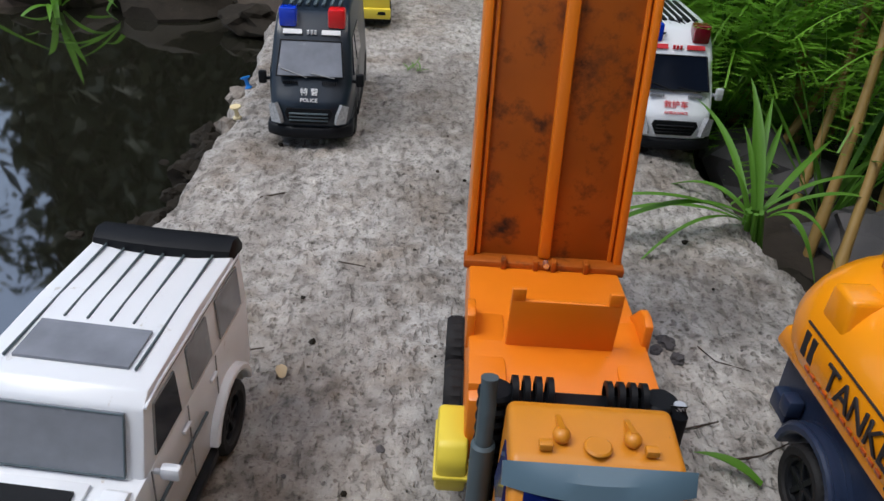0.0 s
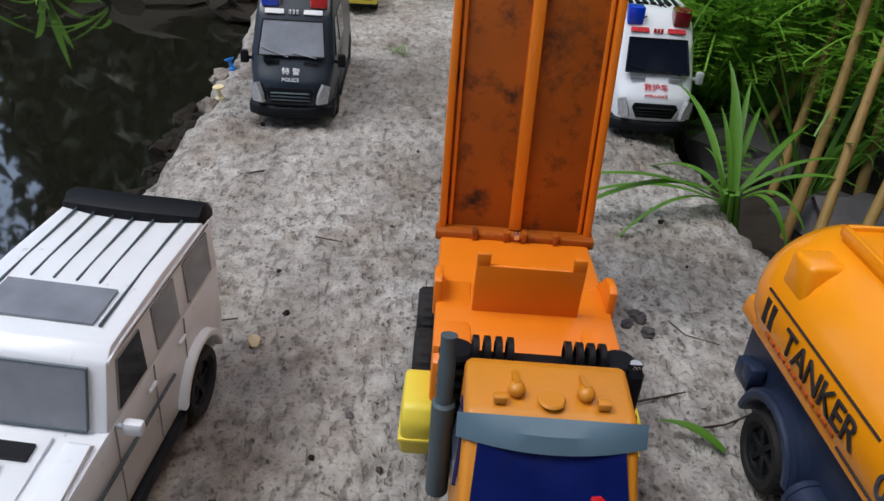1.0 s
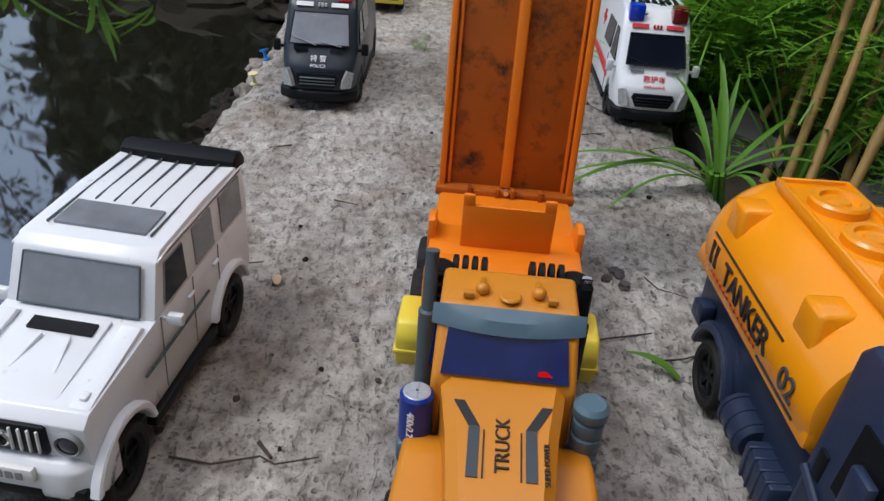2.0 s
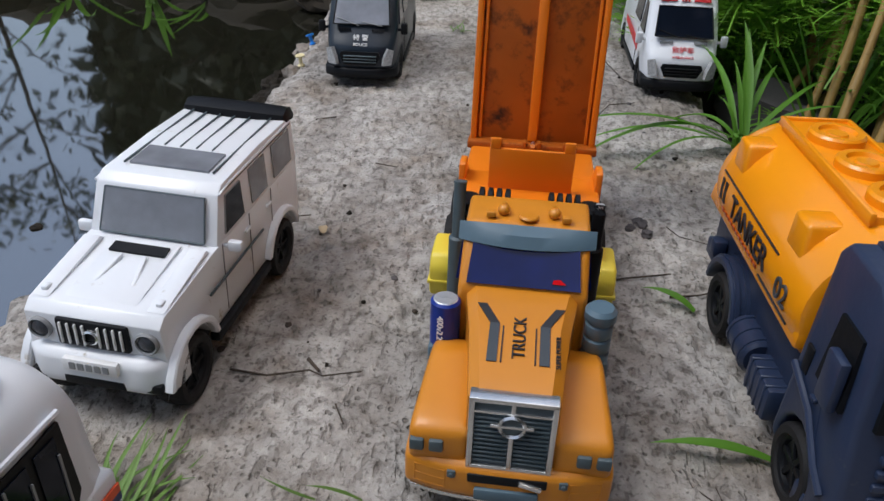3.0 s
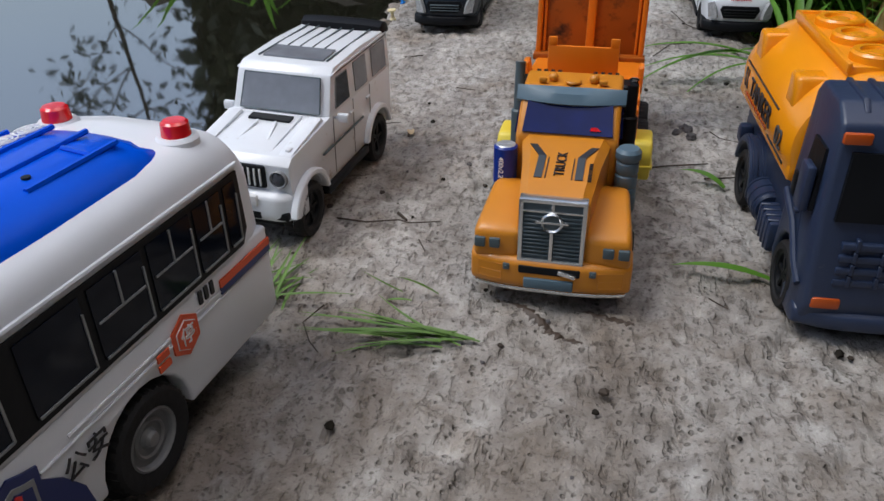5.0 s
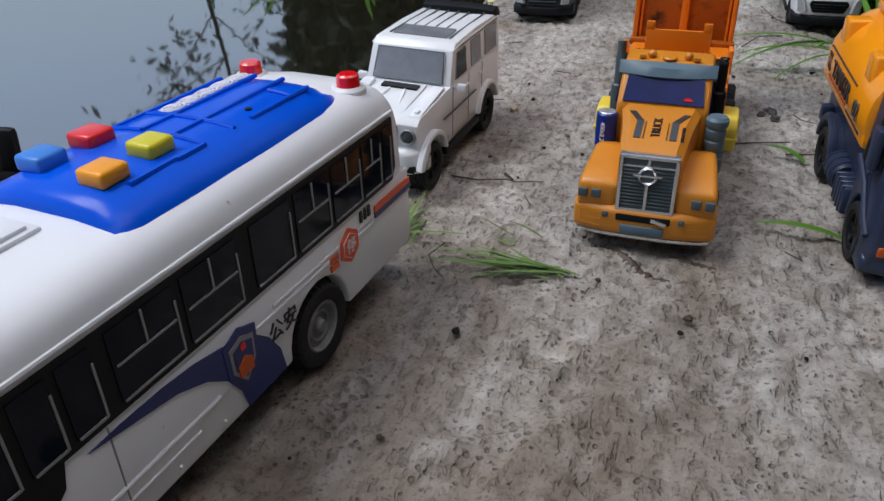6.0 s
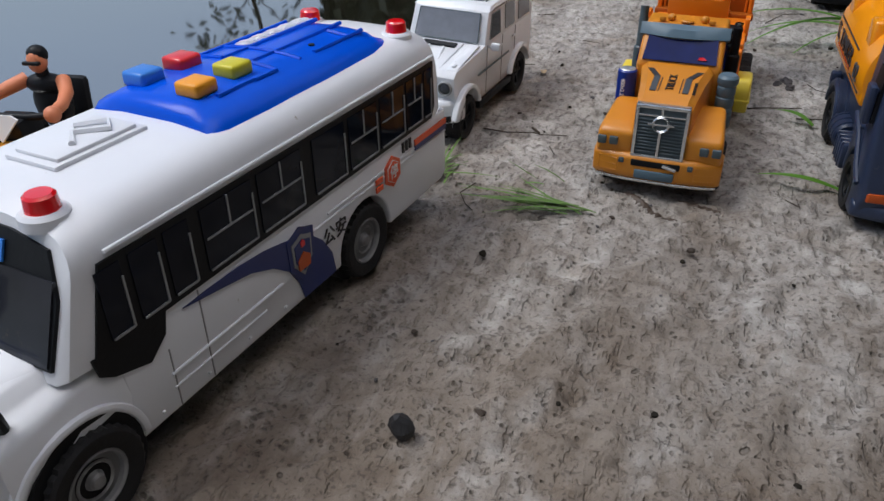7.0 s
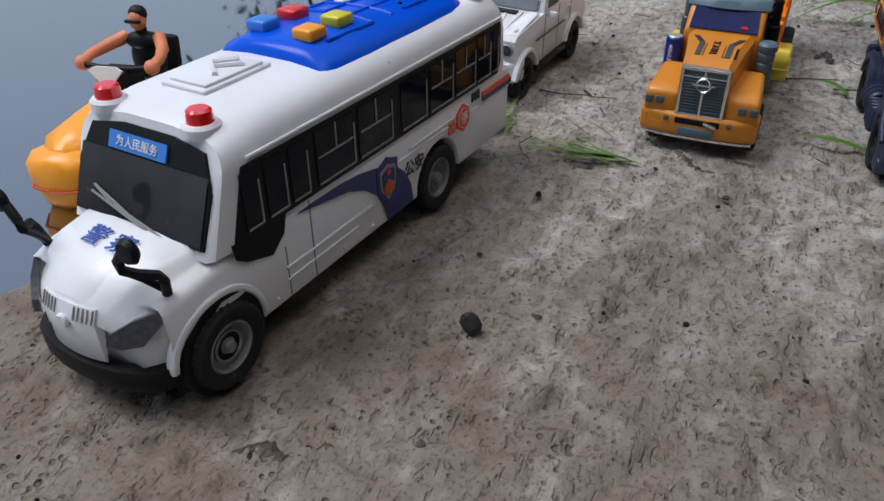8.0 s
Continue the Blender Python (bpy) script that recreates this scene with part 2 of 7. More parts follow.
M_WATER = bpy.data.materials.new("murky_pond_water")
M_WATER.use_nodes = True
_n, _l = M_WATER.node_tree.nodes, M_WATER.node_tree.links
_b = _n["Principled BSDF"]
_b.inputs["Base Color"].default_value = (0.013, 0.013, 0.009, 1)
_b.inputs["Roughness"].default_value = 0.035
_b.inputs["IOR"].default_value = 2.9
_b.inputs["Specular IOR Level"].default_value = 1.0
_t = _n.new("ShaderNodeTexNoise")
_t.inputs["Scale"].default_value, _t.inputs["Detail"].default_value = 5.0, 2
_c = _n.new("ShaderNodeTexCoord")
_l.new(_c.outputs["Object"], _t.inputs["Vector"])
_k = _n.new("ShaderNodeBump")
_k.inputs["Strength"].default_value, _k.inputs["Distance"].default_value = 0.15, 0.004
_l.new(_t.outputs["Fac"], _k.inputs["Height"])
_l.new(_k.outputs[0], _b.inputs["Normal"])


# ---- building helpers ----
def part(name, bm, mat, parent=None, label="", sharp=38):
    bmesh.ops.recalc_face_normals(bm, faces=bm.faces[:])
    me = bpy.data.meshes.new(name)
    bm.to_mesh(me)
    bm.free()
    me.materials.append(mat)
    for p in me.polygons:
        p.use_smooth = True
    me.set_sharp_from_angle(angle=radians(sharp))
    ob = new(name, me)
    ob.parent = parent
    if label:
        tagged(ob, label)
    return ob


def thing(name, m, label, category, group="", kind=""):
    ob = new(name)
    ob.empty_display_size = 0.02
    ob.matrix_world = m
    return tagged(ob, label, category, group, kind)


def join(*bms):
    out = bmesh.new()
    for b in bms:
        me = bpy.data.meshes.new("tmp")
        b.to_mesh(me)
        b.free()
        out.from_mesh(me)
        bpy.data.meshes.remove(me)
    return out


def move(bm, m):
    bmesh.ops.transform(bm, matrix=m, verts=bm.verts[:])
    return bm


def bend(bm, fn):
    for v in bm.verts:
        v.co = Vector(fn(*v.co))
    return bm


def bevelled(bm, b, seg=2, limit=25):
    if b:
        edges = [e for e in bm.edges if len(e.link_faces) == 2 and e.calc_face_angle(0) > radians(limit)]
        bmesh.ops.bevel(bm, geom=edges, offset=b, segments=seg, profile=0.5, affect="EDGES", clamp_overlap=True)
    return bm


def sliced(bm, half, n=12):
    """Cuts across x, so that a straight bar can be curved."""
    for k in range(1, n):
        bmesh.ops.bisect_plane(bm, geom=bm.verts[:] + bm.edges[:] + bm.faces[:], plane_co=(half * (2 * k / n - 1), 0, 0), plane_no=(1, 0, 0))
    return bm


def box(x0, x1, y0, y1, z0, z1, b=0.0, seg=2):
    bm = bmesh.new()
    bmesh.ops.create_cube(bm, size=1, matrix=Matrix.Translation(((x0 + x1) / 2, (y0 + y1) / 2, (z0 + z1) / 2)) @ Matrix.Diagonal((x1 - x0, y1 - y0, z1 - z0, 1)))
    return bevelled(bm, b, seg)


def prism(profile, x0, x1, b=0.0, seg=2, limit=25):
    """A side profile of (y, z) drawn out across x."""
    bm = bmesh.new()
    a = [bm.verts.new((x0, y, z)) for y, z in profile]
    c = [bm.verts.new((x1, y, z)) for y, z in profile]
    bm.faces.new(a)
    bm.faces.new(c[::-1])
    for i in range(len(a)):
        j = (i + 1) % len(a)
        bm.faces.new((a[i], c[i], c[j], a[j]))
    bmesh.ops.recalc_face_normals(bm, faces=bm.faces[:])
    return bevelled(bm, b, seg, limit)


def slab(points, thick, b=0.0, seg=2):
    """A flat polygon given a thickness along its normal, standing proud by half of it."""
    bm = bmesh.new()
    vs = [Vector(p) for p in points]
    nrm = Vector((0, 0, 0))
    for i in range(len(vs)):
        nrm += vs[i].cross(vs[(i + 1) % len(vs)])
    nrm.normalize()
    a = [bm.verts.new(v - nrm * thick / 2) for v in vs]
    c = [bm.verts.new(v + nrm * thick / 2) for v in vs]
    bm.faces.new(a[::-1])
    bm.faces.new(c)
    for i in range(len(a)):
        j = (i + 1) % len(a)
        bm.faces.new((a[i], a[j], c[j], c[i]))
    return bevelled(bm, b, seg)


def lathe(profile, seg=28, axis="x", at=(0, 0, 0)):
    """A profile of (radius, height) turned round an axis."""
    bm = bmesh.new()
    rings = []
    for r, h in profile:
        if r < 1e-6:
            rings.append([bm.verts.new((0, 0, h))])
        else:
            rings.append([bm.verts.new((r * math.cos(2 * math.pi * i / seg), r * math.sin(2 * math.pi * i / seg), h)) for i in range(seg)])
    for a, c in zip(rings, rings[1:]):
        for i in range(seg):
            j = (i + 1) % seg
            if len(a) == 1 and len(c) > 1:
                bm.faces.new((a[0], c[i], c[j]))
            elif len(c) == 1 and len(a) > 1:
                bm.faces.new((a[i], a[j], c[0]))
            elif len(a) > 1:
                bm.faces.new((a[i], a[j], c[j], c[i]))
    turn = {"x": Matrix.Rotation(radians(90), 4, "Y"), "y": Matrix.Rotation(radians(-90), 4, "X"), "z": Matrix.Identity(4)}[axis]
    return move(bm, Matrix.Translation(at) @ turn)


def rod(at, r, h, axis="z", seg=20, b=0.0):
    b = min(b, r * 0.5, h * 0.4)
    return lathe([(0, 0), (r - b, 0), (r, b), (r, h - b), (r - b, h), (0, h)] if b else [(0, 0), (r, 0), (r, h), (0, h)], seg, axis, at)


def tube(points, r, seg=8, taper=None):
    bm = bmesh.new()
    pts = [Vector(p) for p in points]
    rings = []
    for i, p in enumerate(pts):
        d = (pts[min(i + 1, len(pts) - 1)] - pts[max(i - 1, 0)]).normalized()
        side = d.cross(Vector((0.13, 0.21, 0.97)))
        if side.length < 1e-3:
            side = d.cross(Vector((1, 0, 0)))
        side.normalize()
        up = side.cross(d)
        rr = r * (taper[i] if taper else 1)
        rings.append([bm.verts.new(p + (side * math.cos(a) + up * math.sin(a)) * rr) for a in [2 * math.pi * k / seg for k in range(seg)]])
    for a, c in zip(rings, rings[1:]):
        for i in range(seg):
            j = (i + 1) % seg
            bm.faces.new((a[i], a[j], c[j], c[i]))
    bm.faces.new(rings[0][::-1])
    bm.faces.new(rings[-1])
    return bm


def loft(rings):
    bm = bmesh.new()
    rs = [[bm.verts.new(p) for p in ring] for ring in rings]
    for a, c in zip(rs, rs[1:]):
        for i in range(len(a)):
            j = (i + 1) % len(a)
            bm.faces.new((a[i], a[j], c[j], c[i]))
    bm.faces.new(rs[0][::-1])
    bm.faces.new(rs[-1])
    return bm


def ball(at, r, sx=1, sy=1, sz=1, u=16, v=10):
    bm = bmesh.new()
    bmesh.ops.create_uvsphere(bm, u_segments=u, v_segments=v, radius=r, matrix=Matrix.Translation(at) @ Matrix.Diagonal((sx, sy, sz, 1)))
    return bm


def lettering(name, text, height, m, mat, parent, label="", thick=0.0002, spread=1.0):
    cu = bpy.data.curves.new(name, "FONT")
    cu.body, cu.size, cu.align_x, cu.align_y, cu.extrude = text, height, "CENTER", "CENTER", thick
    cu.space_character = spread
    cu.offset = 0.0
    tmp = bpy.data.objects.new("tmp_text", cu)
    scene.collection.objects.link(tmp)
    me = bpy.data.meshes.new_from_object(tmp.evaluated_get(bpy.context.evaluated_depsgraph_get()))
    bpy.data.objects.remove(tmp)
    me.name = name
    me.materials.clear()
    me.materials.append(mat)
    ob = new(name, me)
    ob.parent = parent
    ob.matrix_local = m
    if label:
        tagged(ob, label)
    return ob


def facing(at, right, up):
    """A pose at a point whose x runs along right and whose y runs along up."""
    r = Vector(right).normalized()
    u = Vector(up)
    u = (u - r * u.dot(r)).normalized()
    w = r.cross(u)
    m = Matrix((r, u, w)).transposed().to_4x4()
    m.translation = at
    return m


def arch(cy, cz, r, z0, n=9, forward=True):
    """Points of a wheel arch in (y, z), from one foot to the other at height z0."""
    a0 = math.asin(max(-1, min(1, (z0 - cz) / r)))
    pts = [(cy + r * math.cos(a), cz + r * math.sin(a)) for a in [a0 + (math.pi - 2 * a0) * i / (n - 1) for i in range(n)]]
    return pts if forward else pts[::-1]


def wheel(parent, x, y, r, w, rim=M_BLACK, rim_label="", hub=0.62, spokes=5, lugs=26, tyre_label=""):
    """A wheel whose outer face points away from the thing's middle line."""
    s = 1 if x > 0 else -1
    c = (x, y, r)
    rm = lathe([(0, 0.30 * w), (0.1 * r, 0.34 * w), (0.16 * r, 0.30 * w), (0.2 * r, 0.18 * w), (hub * r * 0.86, 0.22 * w), (hub * r * 0.9, 0.36 * w), (hub * r, 0.42 * w), (hub * r * 1.03, 0.3 * w), (hub * r * 1.03, -0.45 * w), (0, -0.45 * w)], 24)
    rm = move(rm, Matrix.Translation(c) @ Matrix.Diagonal((s, 1, 1, 1)))
    wh = part("wheel", rm, rim, parent, rim_label)
    for k in range(spokes):
        sp = move(box(-0.02 * r, 0.06 * r, 0.1 * r, hub * r * 0.92, -0.07 * r, 0.07 * r, 0.012 * r, 1), Matrix.Translation(c) @ Matrix.Diagonal((s, 1, 1, 1)) @ Matrix.Translation((0.24 * w, 0, 0)) @ Matrix.Rotation(2 * math.pi * k / spokes, 4, "X"))
        part("spoke", sp, rim, wh)
    seg = lugs * 2
    prof = [(hub * r, 0.40 * w), (0.72 * r, 0.5 * w), (0.9 * r, 0.5 * w), (0.985 * r, 0.40 * w), (r, 0.22 * w), (r, 0.03 * w), (0.965 * r, 0.02 * w), (0.965 * r, -0.02 * w), (r, -0.03 * w), (r, -0.22 * w), (0.985 * r, -0.4 * w), (0.9 * r, -0.5 * w), (hub * r, -0.45 * w)]
    ty = lathe(prof, seg)
    for v in ty.verts:
        rad = math.hypot(v.co.y, v.co.z)
        if rad > 0.97 * r:
            k = round(math.atan2(v.co.z, v.co.y) / (2 * math.pi) * seg)
            if k % 2:
                v.co.y, v.co.z = v.co.y * 0.955, v.co.z * 0.955
    ty = move(ty, Matrix.Translation(c) @ Matrix.Diagonal((s, 1, 1, 1)))
    part("tyre", ty, M_RUBBER, wh, tyre_label)
    return wh


# ---- setting ----
WATER_Z, SOIL_Z = -0.055, -0.035


def wob(a, b, s=1.0, seed=0.0):
    return noise.noise(Vector((a * s, b * s, seed)))


def edge_left(y):
    if y > 0.4:
        base = -0.045 - 0.09 * max(0, y - 0.6)
    else:
        base = -0.045 - 0.062 * min(1.0, (0.4 - y) / 0.4)
    return base + 0.005 * wob(y, 0.3, 32) + 0.0035 * wob(y, 7.1, 95) + 0.002 * wob(y, 3.3, 260)


def edge_right(y):
    base = 0.283 + 0.004 * math.exp(-((y - 0.37) / 0.03) ** 2) - 0.007 * math.exp(-((y - 0.42) / 0.014) ** 2) - 0.011 * min(1, max(0, (y - 0.44) / 0.08))
    if y < 0.3:
        base += 0.06 * min(1, (0.3 - y) / 0.1)
    return base + 0.005 * wob(y, 11.3, 30) + 0.004 * wob(y, 5.1, 90) + 0.002 * wob(y, 2.3, 240)


def step(v, lo, hi):
    u = min(1, max(0, (v - lo) / (hi - lo)))
    return u * u * (3 - 2 * u)


def relief(x, y):
    """Worn skin of the concrete: chipped plateaus and pits, with drawn-out ridges at its near end."""
    near = step(0.24 - y, 0.0, 0.22)
    r = 0.0013 * wob(x, y, 14, 1) + 0.0010 * wob(x, y, 45, 2)
    r += (0.0013 - 0.0005 * near) * step(wob(x * 1.2 + 0.3 * y, y, 95, 3), -0.22, 0.22)
    r += 0.0006 * step(wob(x, y, 190, 7), -0.15, 0.25)
    if near:
        u, v = 0.86 * x - 0.5 * y, 0.5 * x + 0.86 * y
        r += near * (0.0036 * wob(u, v * 0.38, 80, 12) + 0.0018 * wob(u, v * 0.6, 170, 13))
    p = wob(x, y, 210, 4)
    if p > 0.3:
        r -= (p - 0.3) * 0.0050
    q = wob(x, y, 88, 6)
    if q > 0.36:
        r -= (q - 0.36) * 0.008
    return r - 0.0008


def build_slab():
    ys, y = [], -8.0
    while y < 4.0:
        ys.append(y)
        y += 0.0018 if -0.3 < y < 0.45 else (0.0032 if 0.45 <= y < 0.95 else (0.04 if -0.9 < y < 1.5 else 0.25))
    nx = 200
    side = [(0.004, -0.004), (0.009, -0.014), (0.012, -0.03), (0.02, -0.055), (0.03, -0.12)]
    verts, faces = [], []
    for y in ys:
        a, c = edge_left(y), edge_right(y)
        row = []
        for off, dz in side[::-1]:
            row.append((a - off - 0.006 * wob(y, dz, 60, 8), y, dz + 0.003 * wob(y, dz * 9, 80, 9)))
        for i in range(nx + 1):
            u = i / nx
            x = a + (c - a) * u
            e = min(x - a, c - x)
            drop = -0.004 * math.exp(-e / 0.005)
            row.append((x, y, relief(x, y) + drop + 0.002 * wob(x, y, 70, 5) * math.exp(-e / 0.02)))
        for off, dz in side:
            row.append((c + off + 0.006 * wob(y, dz, 60, 18), y, dz + 0.003 * wob(y, dz * 9, 80, 19)))
        verts += row
    m = nx + 1 + 2 * len(side)
    for j in range(len(ys) - 1):
        for i in range(m - 1):
            faces.append((j * m + i, j * m + i + 1, (j + 1) * m + i + 1, (j + 1) * m + i))
    me = bpy.data.meshes.new("pavement")
    me.from_pydata(verts, [], faces)
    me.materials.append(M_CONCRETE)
    for p in me.polygons:
        p.use_smooth = True
    return tagged(new("pavement", me), "rough pitted grey concrete kerb between pond and planting", "kerb", kind="structure")


build_slab()


def sheet(name, xs, ys, height, mat, label, category):
    verts = [(x, y, height(x, y)) for y in ys for x in xs]
    w = len(xs)
    faces = [(j * w + i, j * w + i + 1, (j + 1) * w + i + 1, (j + 1) * w + i) for j in range(len(ys) - 1) for i in range(w - 1)]
    me = bpy.data.meshes.new(name)
    me.from_pydata(verts, [], faces)
    me.materials.append(mat)
    for p in me.polygons:
        p.use_smooth = True
    return tagged(new(name, me), label, category, kind="structure")


def span(a, b, step):
    n = max(1, round((b - a) / step))
    return [a + (b - a) * i / n for i in range(n + 1)]


def ground_height(x, y):
    h = SOIL_Z + 0.004 * wob(x, y, 40, 21) + 0.006 * wob(x, y, 12, 22)
    if x <= 0.12:
        if y > 1.05 + 0.12 * wob(x, y, 3, 23):
            h = -0.045 + 0.03 * wob(x, y, 9, 24) + 0.05 * min(1, (y - 1.05) / 0.4)
        elif x > -9:
            h = -0.25
    return h


xs = span(-60, -4, 8) + span(-3.5, -0.7, 0.35) + span(-0.65, 0.1, 0.03) + span(0.13, 0.7, 0.012) + span(0.8, 3, 0.3) + span(4, 60, 8)
ys = span(-60, -2, 8) + span(-1.8, 0.2, 0.2) + span(0.25, 1.6, 0.015) + span(1.8, 5, 0.4) + span(6, 80, 8)
sheet("ground", xs, ys, ground_height, M_SOIL, "dark damp soil with crumbs and bank beyond the pond", "ground")
sheet("water", span(-60, -0.4, 12) + [-0.02], span(-60, -4, 8) + span(-3, 1.2, 0.6) + [1.6], lambda x, y: WATER_Z, M_WATER, "still murky pond reflecting grey sky and dark trees", "water")


def rock(name, at, r, mat, label, category, seed, flat=0.7, parent=None, sub=3):
    bm = bmesh.new()
    bmesh.ops.create_icosphere(bm, subdivisions=sub, radius=r)
    for v in bm.verts:
        d = v.co.normalized()
        k = 1 + 0.55 * noise.noise(d * 1.3 + Vector((seed, 0, 0))) + 0.25 * noise.noise(d * 3.7 + Vector((0, seed, 0))) + 0.12 * noise.noise(d * 9.0 + Vector((0, 0, seed)))
        v.co = d * r * k
        v.co.z *= flat
    ob = part(name, bm, mat, parent, sharp=28)
    ob.matrix_world = pose(*at, 0, 0, seed * 57)
    return tagged(ob, label, category) if not parent else ob


# rubble and mud caught below the pond edge
rnd = random.Random(5)
for i in range(38):
    y = 0.40 + 0.22 * rnd.random()
    tagged(rock("mud_stone", (edge_left(y) - 0.012 - 0.016 * rnd.random(), y, -0.022 - 0.026 * rnd.random()), 0.005 + 0.009 * rnd.random(), M_MUD, "dark wet mud-covered stone below the kerb edge", "stone", 1 + i, 0.8), group="rubble at the pond edge")
for x, y, r in ((-0.135, 0.48, 0.005), (-0.115, 0.60, 0.004), (-0.17, 0.36, 0.004)):
    rock("floating_debris", (x, y, WATER_Z), r, M_MUD, "small dark scrap floating on the pond", "debris", x * 90, 0.4)
# stones on the far bank and in the planting
for i, (x, y, r) in enumerate(((-0.26, 1.10, 0.07), (-0.42, 1.14, 0.08), (-0.13, 1.0, 0.035), (-0.62, 1.1, 0.09))):
    rock("bank_stone", (x, y, -0.04), r, M_MUD, "muddy brown stone on the far pond bank", "stone", 40 + i, 0.5)
rock("garden_stone", (0.40, 0.46, -0.03), 0.06, M_STONE, "smooth grey stone half sunk in soil", "stone", 61, 0.55)
rock("garden_stone", (0.36, 0.585, -0.03), 0.045, M_STONE, "smooth grey stone half sunk in soil", "stone", 64, 0.6)
rock("garden_stone", (0.305, 0.41, -0.028), 0.014, M_MUD, "brown clod beside the kerb", "stone", 66, 0.7)
rock("garden_stone", (0.268, 0.55, -0.012), 0.014, M_CONCRETE, "broken lump of concrete at the kerb edge", "stone", 69, 0.8)


# ---- dump truck ----
def build_dump_truck(m):
    t = thing("dump_truck", m, "ochre orange plastic toy dump truck with raised stained bed", "toy truck")
    # cab and hood
    hood = loft([[(-w, y, 0.022), (w, y, 0.022), (w, y, z - 0.003), (w - 0.003, y, z), (-w + 0.003, y, z), (-w, y, z - 0.003)] for y, w, z in ((0.004, 0.0132, 0.049), (0.008, 0.0135, 0.051), (0.03, 0.0155, 0.0535), (0.05, 0.0185, 0.0555))])
    hd = part("hood", hood, M_CABORANGE, t)
    cab = prism([(0.047, 0.014), (0.047, 0.0545), (0.0585, 0.068), (0.062, 0.0715), (0.080, 0.0725), (0.083, 0.070), (0.083, 0.014)], -0.0218, 0.0218, 0.0022, 3)
    cab = bend(cab, lambda x, y, z: (x * (1 - 0.10 * max(0, (z - 0.045) / 0.03) * (0.6 if z > 0.066 else 1)), y, z))
    part("cab", cab, M_CABORANGE, t)
    # windscreen, in the sloped front of the cab
    part("windscreen", slab([(-0.0185, 0.0477, 0.0561), (0.0185, 0.0477, 0.0561), (0.0174, 0.0567, 0.0668), (-0.0174, 0.0567, 0.0668)], 0.0012, 0.0005), M_BLUEWINDOW, t, "deep blue tinted windscreen")
    # red glow in the windscreen, put in as a solid red chip
    part("lamp_glint", slab([(0.0092, 0.0486, 0.0578), (0.0138, 0.0486, 0.0578), (0.0118, 0.0494, 0.0592), (0.0096, 0.0492, 0.059)], 0.0016, 0.0003), M_REDLENS, t, "red glow low in the windscreen, put in as colour")
    visor = loft([[(x, 0.0555 + 0.004 * abs(x / 0.0225) ** 2, 0.0652), (x, 0.0535 + 0.004 * abs(x / 0.0225) ** 2, 0.0668), (x, 0.0555 + 0.004 * abs(x / 0.0225) ** 2, 0.0705), (x, 0.0600, 0.0722), (x, 0.0620, 0.0700), (x, 0.0600, 0.0665)] for x in [-0.0225 + 0.045 * i / 10 for i in range(11)]])
    part("sun_visor", visor, M_GREYBLUE, t, "grey-blue sun visor")
    for x in (-0.0085, 0.0085):
        part("roof_lamp", join(ball((x, 0.068, 0.0735), 0.0022, 1, 1.1, 0.9, 12, 8), move(prism([(0.0, 0.0), (0.008, 0.0), (0.0, 0.003)], -0.0007, 0.0007), Matrix.Translation((x, 0.068, 0.0726)))), M_CABORANGE, t)
    part("roof_badge", rod((0, 0.0655, 0.0722), 0.0034, 0.0012, "z", 18, 0.0005), M_CABORANGE, t, "worn round roof boss")
    for x in (-0.0125, 0.0125):
        part("roof_lamp", box(x - 0.0016, x + 0.0016, 0.0635, 0.066, 0.0722, 0.0742, 0.0004), M_CABORANGE, t)
    for s in (-1, 1):
        sw = [(s * 0.0221, 0.0555, 0.0525), (s * 0.0221, 0.073, 0.0525), (s * 0.0206, 0.073, 0.066), (s * 0.0208, 0.062, 0.066)]
        part("side_window", slab(sw if s > 0 else sw[::-1], 0.001), M_BLUEWINDOW, t, "deep blue side window")
        # front wings with their squared lamps
        wing = prism([(0.0015, 0.0225), (0.0015, 0.0335), (0.006, 0.0355), (0.012, 0.0365), (0.034, 0.0395), (0.043, 0.037), (0.0475, 0.028), (0.0475, 0.016)] + arch(0.026, 0.0125, 0.0165, 0.016, 9) + [(0.006, 0.018)], 0.0125, 0.0300, 0.0024, 3, 20)
        wing = bend(wing, lambda x, y, z: (s * (x - max(0, (y - 0.006)) * 0.05 - max(0, z - 0.03) * 0.12), y, z))
        part("front_wing", wing, M_CABORANGE, t)
        for x in (0.0215, 0.0272):
            lamp = part("headlamp", box(s * x - 0.0021, s * x + 0.0021, 0.0002, 0.0026, 0.0266, 0.0308, 0.0006), M_DARKGREY, t, "small square grey headlamp")
        part("fog_lamp", join(box(s * 0.0165 - 0.0013, s * 0.0165 + 0.0013, -0.0012, 0.002, 0.0185, 0.0212, 0.0004), rod((s * 0.0165, -0.0018, 0.01985), 0.0007, 0.001, "y", 10)), M_DARKGREY, t)
        # stepped tank under the cab
        part("step", box(s * 0.0245 - 0.0035, s * 0.0245 + 0.0035, 0.05, 0.079, 0.0065, 0.020, 0.0015), M_BLACK, t)
    # bumper
    bump = prism([(0.0, 0.0105), (-0.0012, 0.0125), (-0.0012, 0.0215), (0.0012, 0.0235), (0.012, 0.0235), (0.012, 0.0105)], -0.031, 0.031, 0.0013, 3, 20)
    bump = bend(sliced(bump, 0.031), lambda x, y, z: (x, y + 0.004 * abs(x / 0.031) ** 3, z))
    bp = part("bumper", bump, M_CABORANGE, t)
